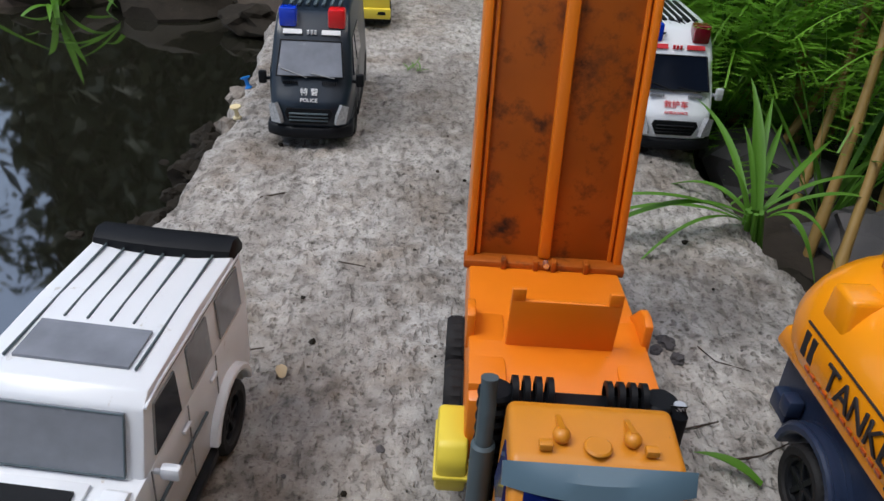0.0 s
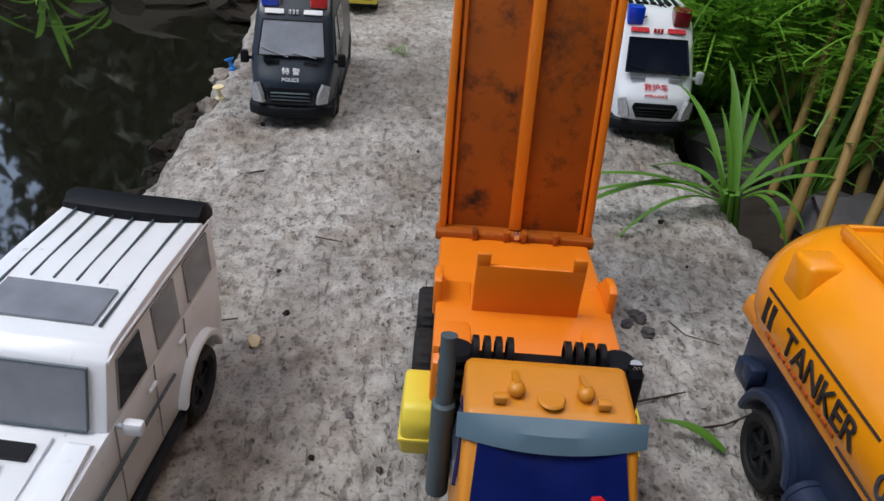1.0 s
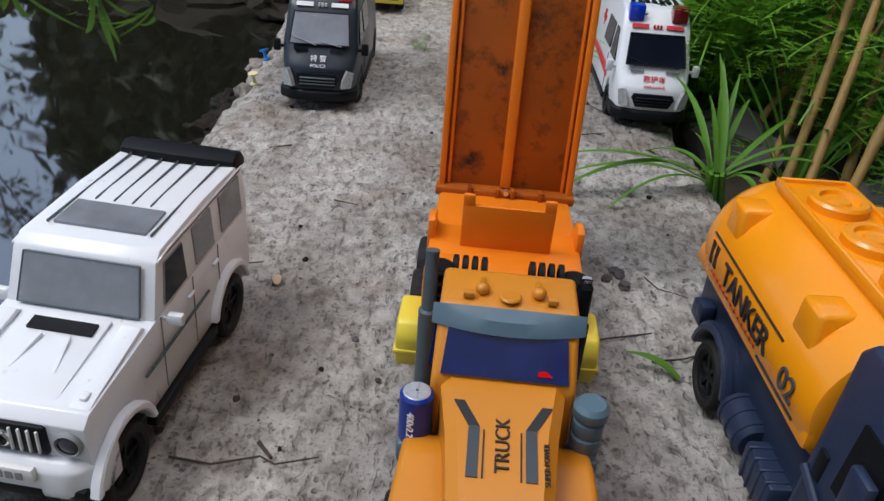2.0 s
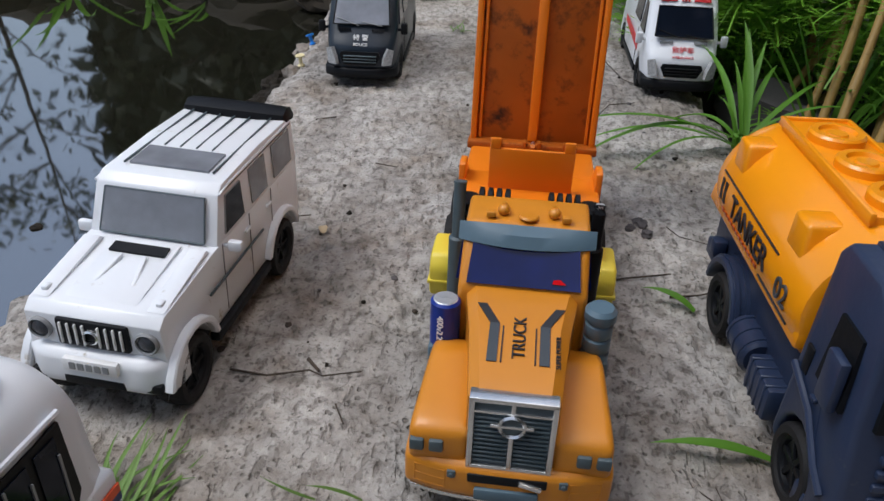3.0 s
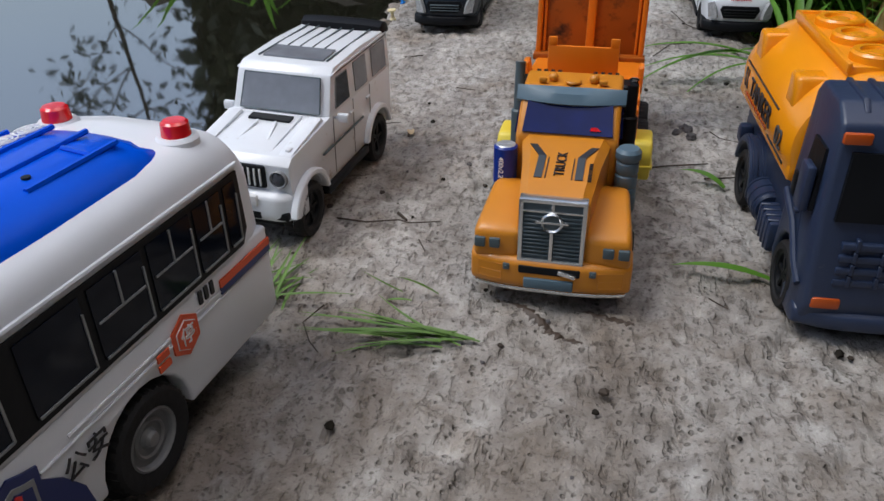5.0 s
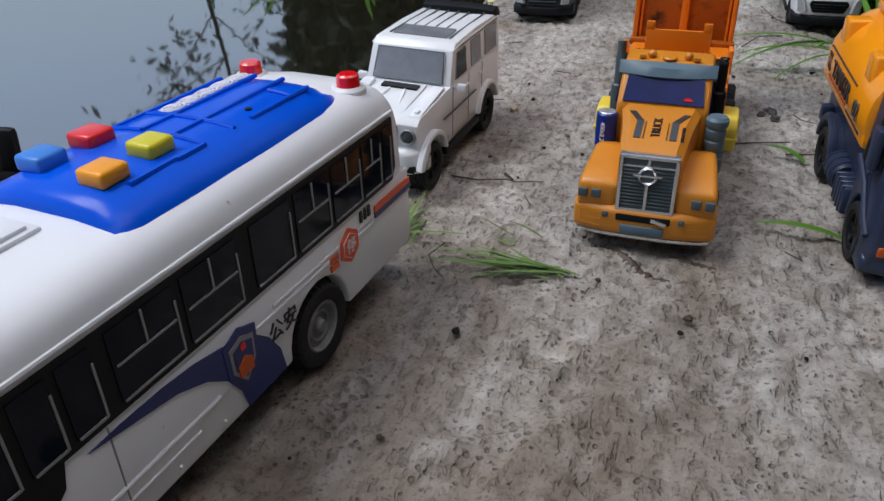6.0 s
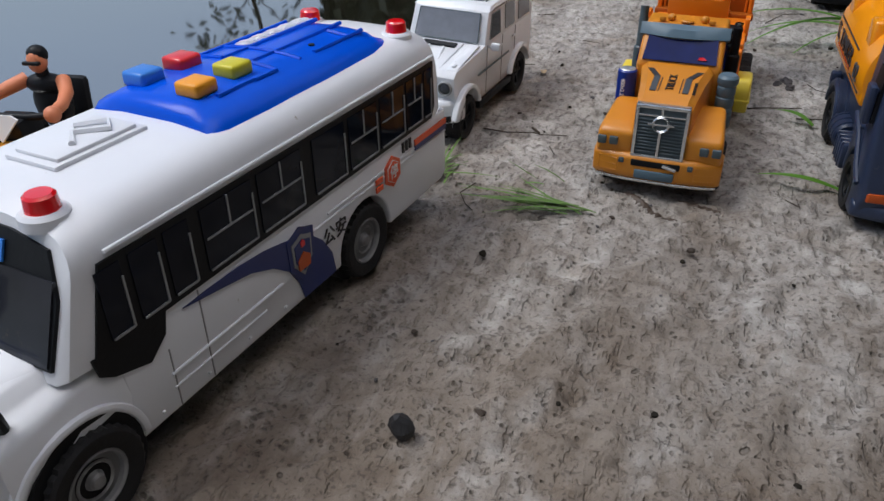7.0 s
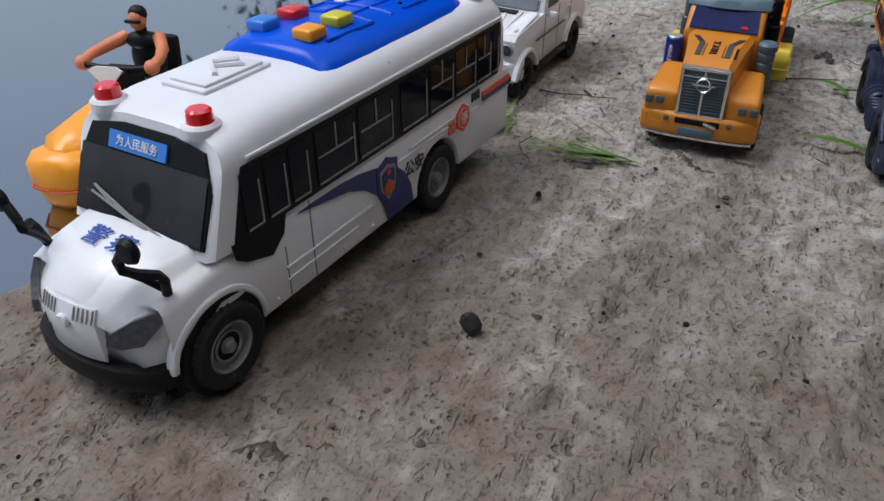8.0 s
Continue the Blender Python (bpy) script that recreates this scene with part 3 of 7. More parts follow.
    for s in (-1, 1):
        curve = lambda x, y, zz: (x, y + 0.004 * abs(x / 0.031) ** 3, zz)
        ring = join(*[box(s * 0.0232 - 0.0046, s * 0.0232 + 0.0046, -0.0014, 0.001, z, z + 0.0004, 0.0001, 1) for z in (0.0134, 0.0166, 0.0200)], *[box(s * 0.0232 + k - 0.0002, s * 0.0232 + k + 0.0002, -0.0014, 0.001, 0.0134, 0.0204, 0.0001, 1) for k in (-0.0046, 0.0046)])
        part("bumper_panel", bend(ring, curve), M_CABORANGE, bp)
    part("bumper_slot", box(-0.0118, 0.0118, -0.0015, 0.001, 0.0178, 0.0212, 0.0006), M_BLACK, bp, "dark open slot in the bumper")
    part("chrome_scrap", move(box(-0.0035, 0.0035, -0.001, 0.0005, -0.0008, 0.0008, 0.0004), pose(0.0068, -0.0016, 0.0192, 0, 14, 0)), M_CHROME, bp, "loose chrome strip in the slot")
    part("number_plate", box(-0.0095, 0.0095, -0.0024, -0.0006, 0.0118, 0.0162, 0.0006), M_GREYBLUE, bp, "blank grey-blue plate")
    part("lower_lip", bend(sliced(box(-0.0295, 0.0295, -0.0005, 0.008, 0.0088, 0.0106, 0.0006), 0.0295), lambda x, y, z: (x, y + 0.004 * abs(x / 0.031) ** 3, z)), M_CHROME, bp, "worn chrome lower lip")
    # grille
    gf = part("grille", box(-0.0112, 0.0112, 0.0012, 0.005, 0.0235, 0.0478, 0.0004), M_DARKGREY, t, "slate grey radiator grille in a chrome surround")
    part("grille_frame", join(box(-0.0126, -0.0108, 0.0, 0.005, 0.0225, 0.049, 0.0005), box(0.0108, 0.0126, 0.0, 0.005, 0.0225, 0.049, 0.0005), box(-0.0126, 0.0126, 0.0, 0.005, 0.0475, 0.0492, 0.0005), box(-0.0126, 0.0126, 0.0, 0.005, 0.0222, 0.0238, 0.0005), box(-0.0007, 0.0007, 0.0, 0.003, 0.023, 0.048, 0.0003), box(-0.0112, 0.0112, 0.0002, 0.003, 0.0438, 0.0446, 0.0002)), M_CHROME, gf, "chrome surround")
    for i in range(11):
        z = 0.0250 + i * 0.00165
        for s in (-1, 1):
            part("grille_bar", box(s * 0.0058 - 0.0049, s * 0.0058 + 0.0049, 0.0004, 0.002, z, z + 0.00075, 0.0002, 1), M_DARKGREY, gf)
    part("emblem", join(lathe([(0.0036, 0), (0.0042, 0.0006), (0.0036, 0.0014), (0.003, 0.0006), (0.0036, 0)], 24, "y", (0, -0.0012, 0.0402)), box(-0.0062, 0.0062, -0.0008, 0.0004, 0.0397, 0.0407, 0.0003)), M_CHROME, gf, "plain ring chrome emblem")
    part("emblem_field", rod((0, -0.0004, 0.0402), 0.0028, 0.001, "y", 16), M_DARKGREY, gf)
    # printed bands and lettering on the hood
    def on_hood(x, y, lift=0.0003):
        z = 0.051 + (y - 0.008) * (0.0025 / 0.022) if y < 0.03 else 0.0535 + (y - 0.03) * 0.1
        return (x, y, z + lift)
    for s in (-1, 1):
        for nm, pts in (("hood_band", [(0.0062, 0.0135), (0.0092, 0.0135), (0.0092, 0.0300), (0.0062, 0.0300)]), ("hood_band", [(0.0062, 0.0300), (0.0092, 0.0300), (0.0138, 0.0388), (0.0108, 0.0388)]), ("hood_line", [(0.0048, 0.0135), (0.0052, 0.0135), (0.0052, 0.0290), (0.0048, 0.0290)])):
            q = [on_hood(s * x, y) for x, y in pts]
            part(nm, slab(q if s > 0 else q[::-1], 0.0003), M_SLATEINK if nm == "hood_band" and pts[0][1] < 0.02 else M_INK, hd)
    lettering("hood_lettering", "TRUCK", 0.0056, facing(on_hood(0.0002, 0.0245, 0.0004), (0, 1, 0.1), (-1, 0, 0)), M_INK, hd, "black word printed along the hood")
    lettering("hood_lettering", "SUPER POWER", 0.0021, facing(on_hood(0.0118, 0.0195, 0.0004), (0, 1, 0.1), (-1, 0, 0)), M_INK, hd, "small black words printed along the hood")
    # capacitor standing in the left intake, canister on the right
    cap = part("capacitor", rod((-0.0246, 0.0445, 0.034), 0.0050, 0.0172, "z", 24, 0.0008), M_CAPBLUE, t, "blue electrolytic capacitor used as an air canister")
    part("capacitor_top", join(rod((-0.0246, 0.0445, 0.0508), 0.0041, 0.0007, "z", 24, 0.0003), box(-0.0278, -0.0214, 0.0441, 0.0449, 0.0513, 0.0517), box(-0.025, -0.0242, 0.0413, 0.0477, 0.0513, 0.0517)), M_ALU, cap, "bare aluminium top with a scored cross")
    lettering("capacitor_lettering", "400v2.2", 0.0030, facing((-0.0258, 0.03942, 0.0425), (0, 0, -1), (1, -0.2, 0)), M_WHITEINK, cap, "white rating printed down the sleeve")
    part("air_filter", lathe([(0, 0), (0.0046, 0), (0.0046, 0.002), (0.004, 0.0026), (0.0046, 0.0034), (0.0046, 0.0075), (0.004, 0.0082), (0.0046, 0.009), (0.0046, 0.013), (0.0041, 0.0136), (0.0052, 0.015), (0.0052, 0.0178), (0.004, 0.0192), (0, 0.0192)], 22, "z", (0.0255, 0.0445, 0.0345)), M_GREYBLUE, t, "ribbed grey-blue air canister")
    part("canister_seat", box(-0.0298, -0.0200, 0.040, 0.050, 0.026, 0.0345, 0.0018), M_GREYBLUE, t)
    part("canister_seat", box(0.0205, 0.0302, 0.040, 0.050, 0.026, 0.0345, 0.0018), M_DARKGREY, t)
    # exhaust stacks
    for s in (-1, 1):
        mat = M_DARKGREY if s < 0 else M_BLACK
        st = part("exhaust_pipe", join(rod((s * 0.0252, 0.086, 0.016), 0.0034, 0.036, "z", 16, 0.0008), tube([(s * 0.0252, 0.086, 0.05), (s * 0.0252, 0.086, 0.066), (s * 0.0252, 0.0875, 0.0735 if s < 0 else 0.068)], 0.0024, 12)), mat, t, "slate grey exhaust stack" if s < 0 else "black exhaust stack with a shiny tip")
        if s > 0:
            part("stack_tip", rod((0.0252, 0.0872, 0.0675), 0.0016, 0.0012, "z", 12), M_ALU, st)
        for k in range(9):
            part("ribbed_hose", rod((s * 0.0225, 0.0915 + 0.0003 * k, 0.028 + 0.0042 * k), 0.0052, 0.003, "z", 14, 0.001), M_BLACK, t)
    for s in (-1, 1):
        for k in range(4):
            part("coil", lathe([(0.0030, -0.0011), (0.0044, -0.0008), (0.0044, 0.0008), (0.0030, 0.0011)], 14, "x", (s * (0.008 + 0.0032 * k), 0.094, 0.0640)), M_BLACK, t)
    part("cab_back", box(-0.020, 0.020, 0.083, 0.098, 0.016, 0.062, 0.002), M_BLACK, t)
    # chassis and rear body
    part("chassis", box(-0.0135, 0.0135, 0.03, 0.205, 0.012, 0.024, 0.001), M_BLACK, t)
    rear = prism([(0.108, 0.022), (0.108, 0.047), (0.128, 0.051), (0.2, 0.045), (0.206, 0.04), (0.206, 0.026)] + [(0.2, 0.024)], -0.0295, 0.0295, 0.0015)
    part("rear_body", rear, M_BRIGHTORANGE, t)
    plate = prism([(0.1325, 0.046), (0.130, 0.0695), (0.132, 0.0695), (0.1355, 0.046)], -0.0175, 0.0175, 0.0006)
    hb = part("headboard", plate, M_BRIGHTORANGE, t, "bright orange headboard with two raised horns")
    for s in (-1, 1):
        part("horn", move(prism([(-0.001, 0.0), (-0.001, 0.0045), (0.001, 0.0045), (0.001, 0.0)], -0.0022, 0.0022, 0.0004), Matrix.Translation((s * 0.0152, 0.131, 0.0692))), M_BRIGHTORANGE, hb)
        post = prism([(0.136, 0.045), (0.136, 0.0585), (0.140, 0.0595), (0.146, 0.0585), (0.158, 0.047)], s * 0.029 - 0.0014, s * 0.029 + 0.0014, 0.0006)
        part("side_post", post, M_BRIGHTORANGE, t)
        part("side_ledge", box(s * 0.0235 - 0.006, s * 0.0235 + 0.006, 0.112, 0.15, 0.0445, 0.0505, 0.001), M_BRIGHTORANGE, t)
        # yellow box hung on the side
        yb = part("side_box", bevelled(prism([(0.103, 0.0125), (0.1015, 0.018), (0.1015, 0.0265), (0.105, 0.032), (0.123, 0.032), (0.1265, 0.0265), (0.1265, 0.018), (0.125, 0.0125)], s * 0.0328 - 0.005, s * 0.0328 + 0.005, 0.0018, 2), 0), M_YELLOW, t, "yellow plastic side box")
        part("side_box_rib", prism([(0.101, 0.0195), (0.101, 0.0212), (0.127, 0.0212), (0.127, 0.0195)], s * 0.0328 - 0.0056, s * 0.0328 + 0.0056, 0.0004), M_YELLOW, yb)
        wheel(t, s * 0.0265, 0.026, 0.0125, 0.009, M_BLACK)
        for y in (0.148, 0.176):
            wheel(t, s * 0.0300, y, 0.0135, 0.0125, M_GREY, "grey wheel disc")
    # raised bed, tipped up almost on end
    bed_m = Matrix.Translation((0, 0.194, 0.0475)) @ Matrix.Rotation(radians(-7), 4, "X")
    bed = part("bed", move(box(-0.0285, 0.0285, 0.0, 0.003, 0.0, 0.125, 0.0008), bed_m), M_STAINORANGE, t, "stained brown-orange underside of the raised bed")
    part("bed_rim", move(join(box(-0.0305, -0.0275, -0.003, 0.034, 0.0, 0.127, 0.0008), box(0.0275, 0.0305, -0.003, 0.034, 0.0, 0.127, 0.0008), box(-0.0305, 0.0305, -0.003, 0.034, 0.1245, 0.1275, 0.0008)), bed_m), M_BRIGHTORANGE, bed, "orange bed sides")
    part("bed_spine", move(box(-0.0024, 0.0024, -0.003, 0.001, 0.001, 0.125, 0.001), bed_m), M_BRIGHTORANGE, bed, "raised central rib")
    for x in (-0.0259, 0.0259):
        part("bed_rib", move(box(x - 0.0007, x + 0.0007, -0.0014, 0.001, 0.001, 0.125, 0.0003), bed_m), M_BRIGHTORANGE, bed)
    part("hinge_bar", join(box(-0.0315, 0.0315, 0.1875, 0.196, 0.0445, 0.0485, 0.0009), *[box(x - 0.001, x + 0.001, 0.186, 0.19, 0.046, 0.0505, 0.0004) for x in (-0.016, -0.0035, 0.0035, 0.016)]), M_STAINORANGE, t, "stained orange hinge bar")
    part("hinge_pin", rod((0.0005, 0.186, 0.0488), 0.0012, 0.003, "y", 10), M_CHROME, t, "bright hinge screw")
    return t


build_dump_truck(pose(0.136, 0.1125, 0.0, 0, 0, -1.8))


# ---- white off-road car ----
def build_offroader(m):
    t = thing("offroad_car", m, "white diecast toy off-road car with dusty sides and black roof bar", "toy car")
    wz, wr = 0.0135, 0.0135
    prof = [(-0.0585, 0.020), (-0.0595, 0.0405), (-0.056, 0.0435), (-0.018, 0.0475), (0.0685, 0.0475), (0.0700, 0.020), (0.0635, 0.0165)] + arch(0.0445, wz, 0.0165, 0.0165) + [(-0.026, 0.0165)] + arch(-0.0445, wz, 0.0165, 0.0165)[1:]
    body = bend(prism(prof, -0.0253, 0.0253, 0.0007, 2), lambda x, y, z: (x * (1 - 0.05 * max(0, (-y - 0.02) / 0.04) * (1 if z > 0.03 else 0.3)), y, z))
    bd = part("body", body, M_WHITE, t)
    def half(z):
        return 0.0252 - 0.0014 * (z - 0.0465) / 0.021
    cabin = prism([(-0.0165, 0.0465), (-0.0092, 0.0650), (-0.005, 0.0680), (0.030, 0.0690), (0.064, 0.0680), (0.0690, 0.0650), (0.0698, 0.0465)], -0.0245, 0.0245, 0.0009, 2)
    part("cabin", bend(cabin, lambda x, y, z: (x * half(z) / 0.0245, y, z)), M_WHITE, t)
    fr = [(-0.0205, -0.0166, 0.0487), (0.0205, -0.0166, 0.0487), (0.0193, -0.0104, 0.0643), (-0.0193, -0.0104, 0.0643)]
    part("windscreen", slab(fr, 0.0012, 0.0004), M_GREYGLASS, t, "grey windscreen with sky reflection put into its colour")
    part("windscreen_seal", join(*[tube([Vector(a) + Vector((0, -0.0006, 0)), Vector(b) + Vector((0, -0.0006, 0))], 0.0003, 6) for a, b in zip(fr, fr[1:] + fr[:1])]), M_DARKGREY, t)
    part("sunroof", slab([(-0.0158, 0.0015, 0.0687), (0.0158, 0.0015, 0.0687), (0.0158, 0.0170, 0.0692), (-0.0158, 0.0170, 0.0692)], 0.0010, 0.0003), M_GREYGLASS, t, "dark grey glass sunroof")
    for x in (-0.0178, -0.0112, -0.0045, 0.0022, 0.0089, 0.0178):
        part("roof_groove", box(x - 0.00035, x + 0.00035, 0.020 if abs(x) < 0.017 else 0.001, 0.0625, 0.0684, 0.0693, 0.0002, 1), M_DARKGREY, t)
    bar = loft([[(x, 0.0575 + e, 0.0680), (x, 0.0580 + e, 0.0715 - e), (x, 0.0625, 0.0735 - e), (x, 0.0680 - e, 0.0725 - e), (x, 0.0700 - e, 0.0690), (x, 0.0680, 0.0670)] for x, e in ((-0.0240, 0.0016), (-0.0230, 0.0004), (-0.012, 0), (0, 0), (0.012, 0), (0.0230, 0.0004), (0.0240, 0.0016))])
    part("roof_bar", bend(bar, lambda x, y, z: (x, y + 0.003 * (abs(x) / 0.0225) ** 2, z - 0.001 * (abs(x) / 0.0225) ** 2)), M_BLACK, t, "black rounded roof light bar")
    for s in (-1, 1):
        for nm, y0, y1, z1, mat in (("front_window", -0.0088, 0.0085, 0.0632, M_GLASS), ("rear_window", 0.0175, 0.0335, 0.0638, M_GREYGLASS), ("quarter_window", 0.0420, 0.0625, 0.0638, M_GREYGLASS)):
            skew = 0.004 if nm == "front_window" else 0.0
            q = [(s * (half(0.0495) + 0.0002), y0 - 0.0, 0.0495), (s * (half(0.0495) + 0.0002), y1, 0.0495), (s * (half(z1) + 0.0002), y1, z1), (s * (half(z1) + 0.0002), y0 + skew, z1)]
            w = part(nm, slab(q if s > 0 else q[::-1], 0.0008, 0.0003), mat, t, "dark blue-black open side window" if nm == "front_window" else "")
            part("window_seal", join(*[tube([a, b], 0.0004, 6) for a, b in zip(q, q[1:] + q[:1])]), M_GREY, w)
        part("roof_gutter", tube([(s * (half(0.0655) + 0.0002), -0.0088, 0.0652), (s * (half(0.0665) + 0.0002), 0.0, 0.0662), (s * (half(0.0665) + 0.0002), 0.0670, 0.0662)], 0.0005, 6), M_WHITE, t)
        # dark grey strip puts the shadow under the gutter into colour
        part("gutter_shadow_gap", box(s * (half(0.065) + 0.0001) - 0.0001, s * (half(0.065) + 0.0001) + 0.0001, -0.006, 0.066, 0.0649, 0.0653), M_DARKGREY, t, "thin dark strip for the shadow below the gutter")
        part("window_post", box(s * 0.0238 - 0.0007, s * 0.0238 + 0.0009, 0.0005, 0.0018, 0.0495, 0.0632, 0.0003), M_WHITE, t)
        mir = part("mirror", join(box(s * 0.0300 - 0.0028, s * 0.0300 + 0.0028, -0.0128, -0.0098, 0.0440, 0.0485, 0.0010), box(s * 0.0265 - 0.0014, s * 0.0265 + 0.0014, -0.0118, -0.0104, 0.0450, 0.0465, 0.0004)), M_WHITE, t)
        # flared arches
        for cy in (-0.0445, 0.0445):
            a = arch(cy, wz, 0.0168, 0.0175, 11)
            b = arch(cy, wz, 0.0196, 0.0175, 11, False)
            part("wheel_flare", bend(prism(a + b, s * 0.0264 - 0.0018, s * 0.0264 + 0.0018, 0.0006, 1, 40), lambda x, y, z: (x, y, z)), M_WHITE, t)
            wheel(t, s * 0.0222, cy, wr, 0.0100, M_BLACK, "dusty dark wheel", 0.66, 5)
        part("side_trim", box(s * 0.0254 - 0.0005, s * 0.0254 + 0.0005, -0.026, 0.026, 0.0322, 0.0331, 0.0002, 1), M_DARKGREY, t, "thin dark rubbing strip")
        part("side_sill", join(box(s * 0.0258 - 0.002, s * 0.0258 + 0.002, -0.027, 0.027, 0.0125, 0.0165, 0.0008)), M_BLACK, t)
        for y in (0.0100, 0.0330):
            part("door_handle", box(s * 0.0258 - 0.0006, s * 0.0258 + 0.0006, y - 0.0025, y + 0.0025, 0.0405, 0.0418, 0.0003), M_WHITE, t)
        for y in (-0.0125, 0.0130, 0.0365):
            part("door_gap", box(s * 0.02535 - 0.0002, s * 0.02535 + 0.0002, y - 0.00015, y + 0.00015, 0.018, 0.047), M_GREY, t)
        part("turn_signal", box(s * 0.0205 - 0.0012, s * 0.0205 + 0.0012, -0.0525, -0.0490, 0.0435, 0.0458, 0.0006), M_WHITE, t)
        hl = part("headlamp", lathe([(0, 0), (0.0022, 0.0002), (0.0031, 0.0008), (0.0034, 0.0018), (0.0034, 0.0035), (0, 0.0035)], 24, "y", (s * 0.0190, -0.0610, 0.0347)), M_HEADLAMP, t, "round smoky headlamp")
        part("headlamp_ring", lathe([(0.0033, 0), (0.0037, -0.0004), (0.0042, 0.0002), (0.0042, 0.0022)], 24, "y", (s * 0.0190, -0.0606, 0.0347)), M_GREY, hl)
        # raised ridges of the hood
        q = [(-0.055, 0.0438), (-0.020, 0.0474), (-0.022, 0.0492), (-0.052, 0.0446)]
        part("hood_ridge", prism([(y, z) for y, z in q], s * 0.0205 - 0.0032, s * 0.0205 + 0.0032, 0.0006), M_WHITE, bd)
        part("hood_blade", bend(prism([(-0.050, 0.0440), (-0.032, 0.0462), (-0.030, 0.0488), (-0.034, 0.0480)], s * 0.0062 - 0.0007, s * 0.0062 + 0.0007, 0.0003), lambda x, y, z: (x - s * (y + 0.04) * 0.18, y, z)), M_WHITE, bd)
    part("hood_bulge", prism([(-0.053, 0.0438), (-0.020, 0.0473), (-0.020, 0.0486), (-0.046, 0.0452)], -0.0130, 0.0130, 0.0007), M_WHITE, bd)
    part("hood_vent", slab([(-0.0105, -0.0285, 0.0481), (0.0105, -0.0285, 0.0481), (0.0105, -0.0235, 0.0487), (-0.0105, -0.0235, 0.0487)], 0.0010, 0.0003), M_BLACK, bd, "black mesh hood vent")
    # nose
    gr = part("grille", box(-0.0128, 0.0128, -0.0608, -0.058, 0.0295, 0.0402, 0.0009), M_BLACK, t, "black grille with upright white bars")
    for i in range(9):
        x = -0.0108 + 0.0027 * i
        if abs(x) > 0.002:
            part("grille_bar", box(x - 0.00035, x + 0.00035, -0.0616, -0.0600, 0.0308, 0.0390, 0.0002, 1), M_WHITEINK, gr)
    part("emblem", lathe([(0.0022, 0), (0.0028, 0.0005), (0.0028, 0.0015), (0.002, 0.0015), (0.0018, 0.0006)], 20, "y", (0, -0.0622, 0.0348)), M_CHROME, gr, "plain ring emblem")
    bump = bend(sliced(prism([(-0.0625, 0.0145), (-0.0640, 0.0175), (-0.0635, 0.0260), (-0.0605, 0.0285), (-0.054, 0.0285), (-0.054, 0.0145)], -0.0272, 0.0272, 0.0012, 2, 20), 0.0272, 16), lambda x, y, z: (x, y + 0.006 * max(0, abs(x) / 0.0272 - 0.72) / 0.28, z))
    bp = part("bumper", bump, M_WHITE, t)
    for x0, x1 in ((-0.0235, -0.0150), (-0.0110, 0.0110), (0.0150, 0.0235)):
        part("air_intake", box(x0, x1, -0.0642 if abs(x0 + x1) < 0.01 else -0.0633, -0.0585, 0.0160, 0.0196, 0.0006), M_BLACK, bp)
    np_ = part("number_plate", box(-0.0098, 0.0098, -0.0652, -0.0628, 0.0225, 0.0275, 0.0005), M_WHITEINK, bp)
    for i in range(5):
        part("plate_bar", box(-0.0072 + i * 0.003, -0.0052 + i * 0.003, -0.0655, -0.0650, 0.0236, 0.0264), M_GREY, np_)
    part("underbody", box(-0.0190, 0.0190, -0.055, 0.066, 0.008, 0.022, 0.001), M_BLACK, t)
    part("spare_wheel", rod((0, 0.070, 0.036), 0.0125, 0.008, "y", 26, 0.002), M_RUBBER, t)
    return t


build_offroader(pose(0.0010, 0.2030, 0.0006, 0, 1.6, -4.4))


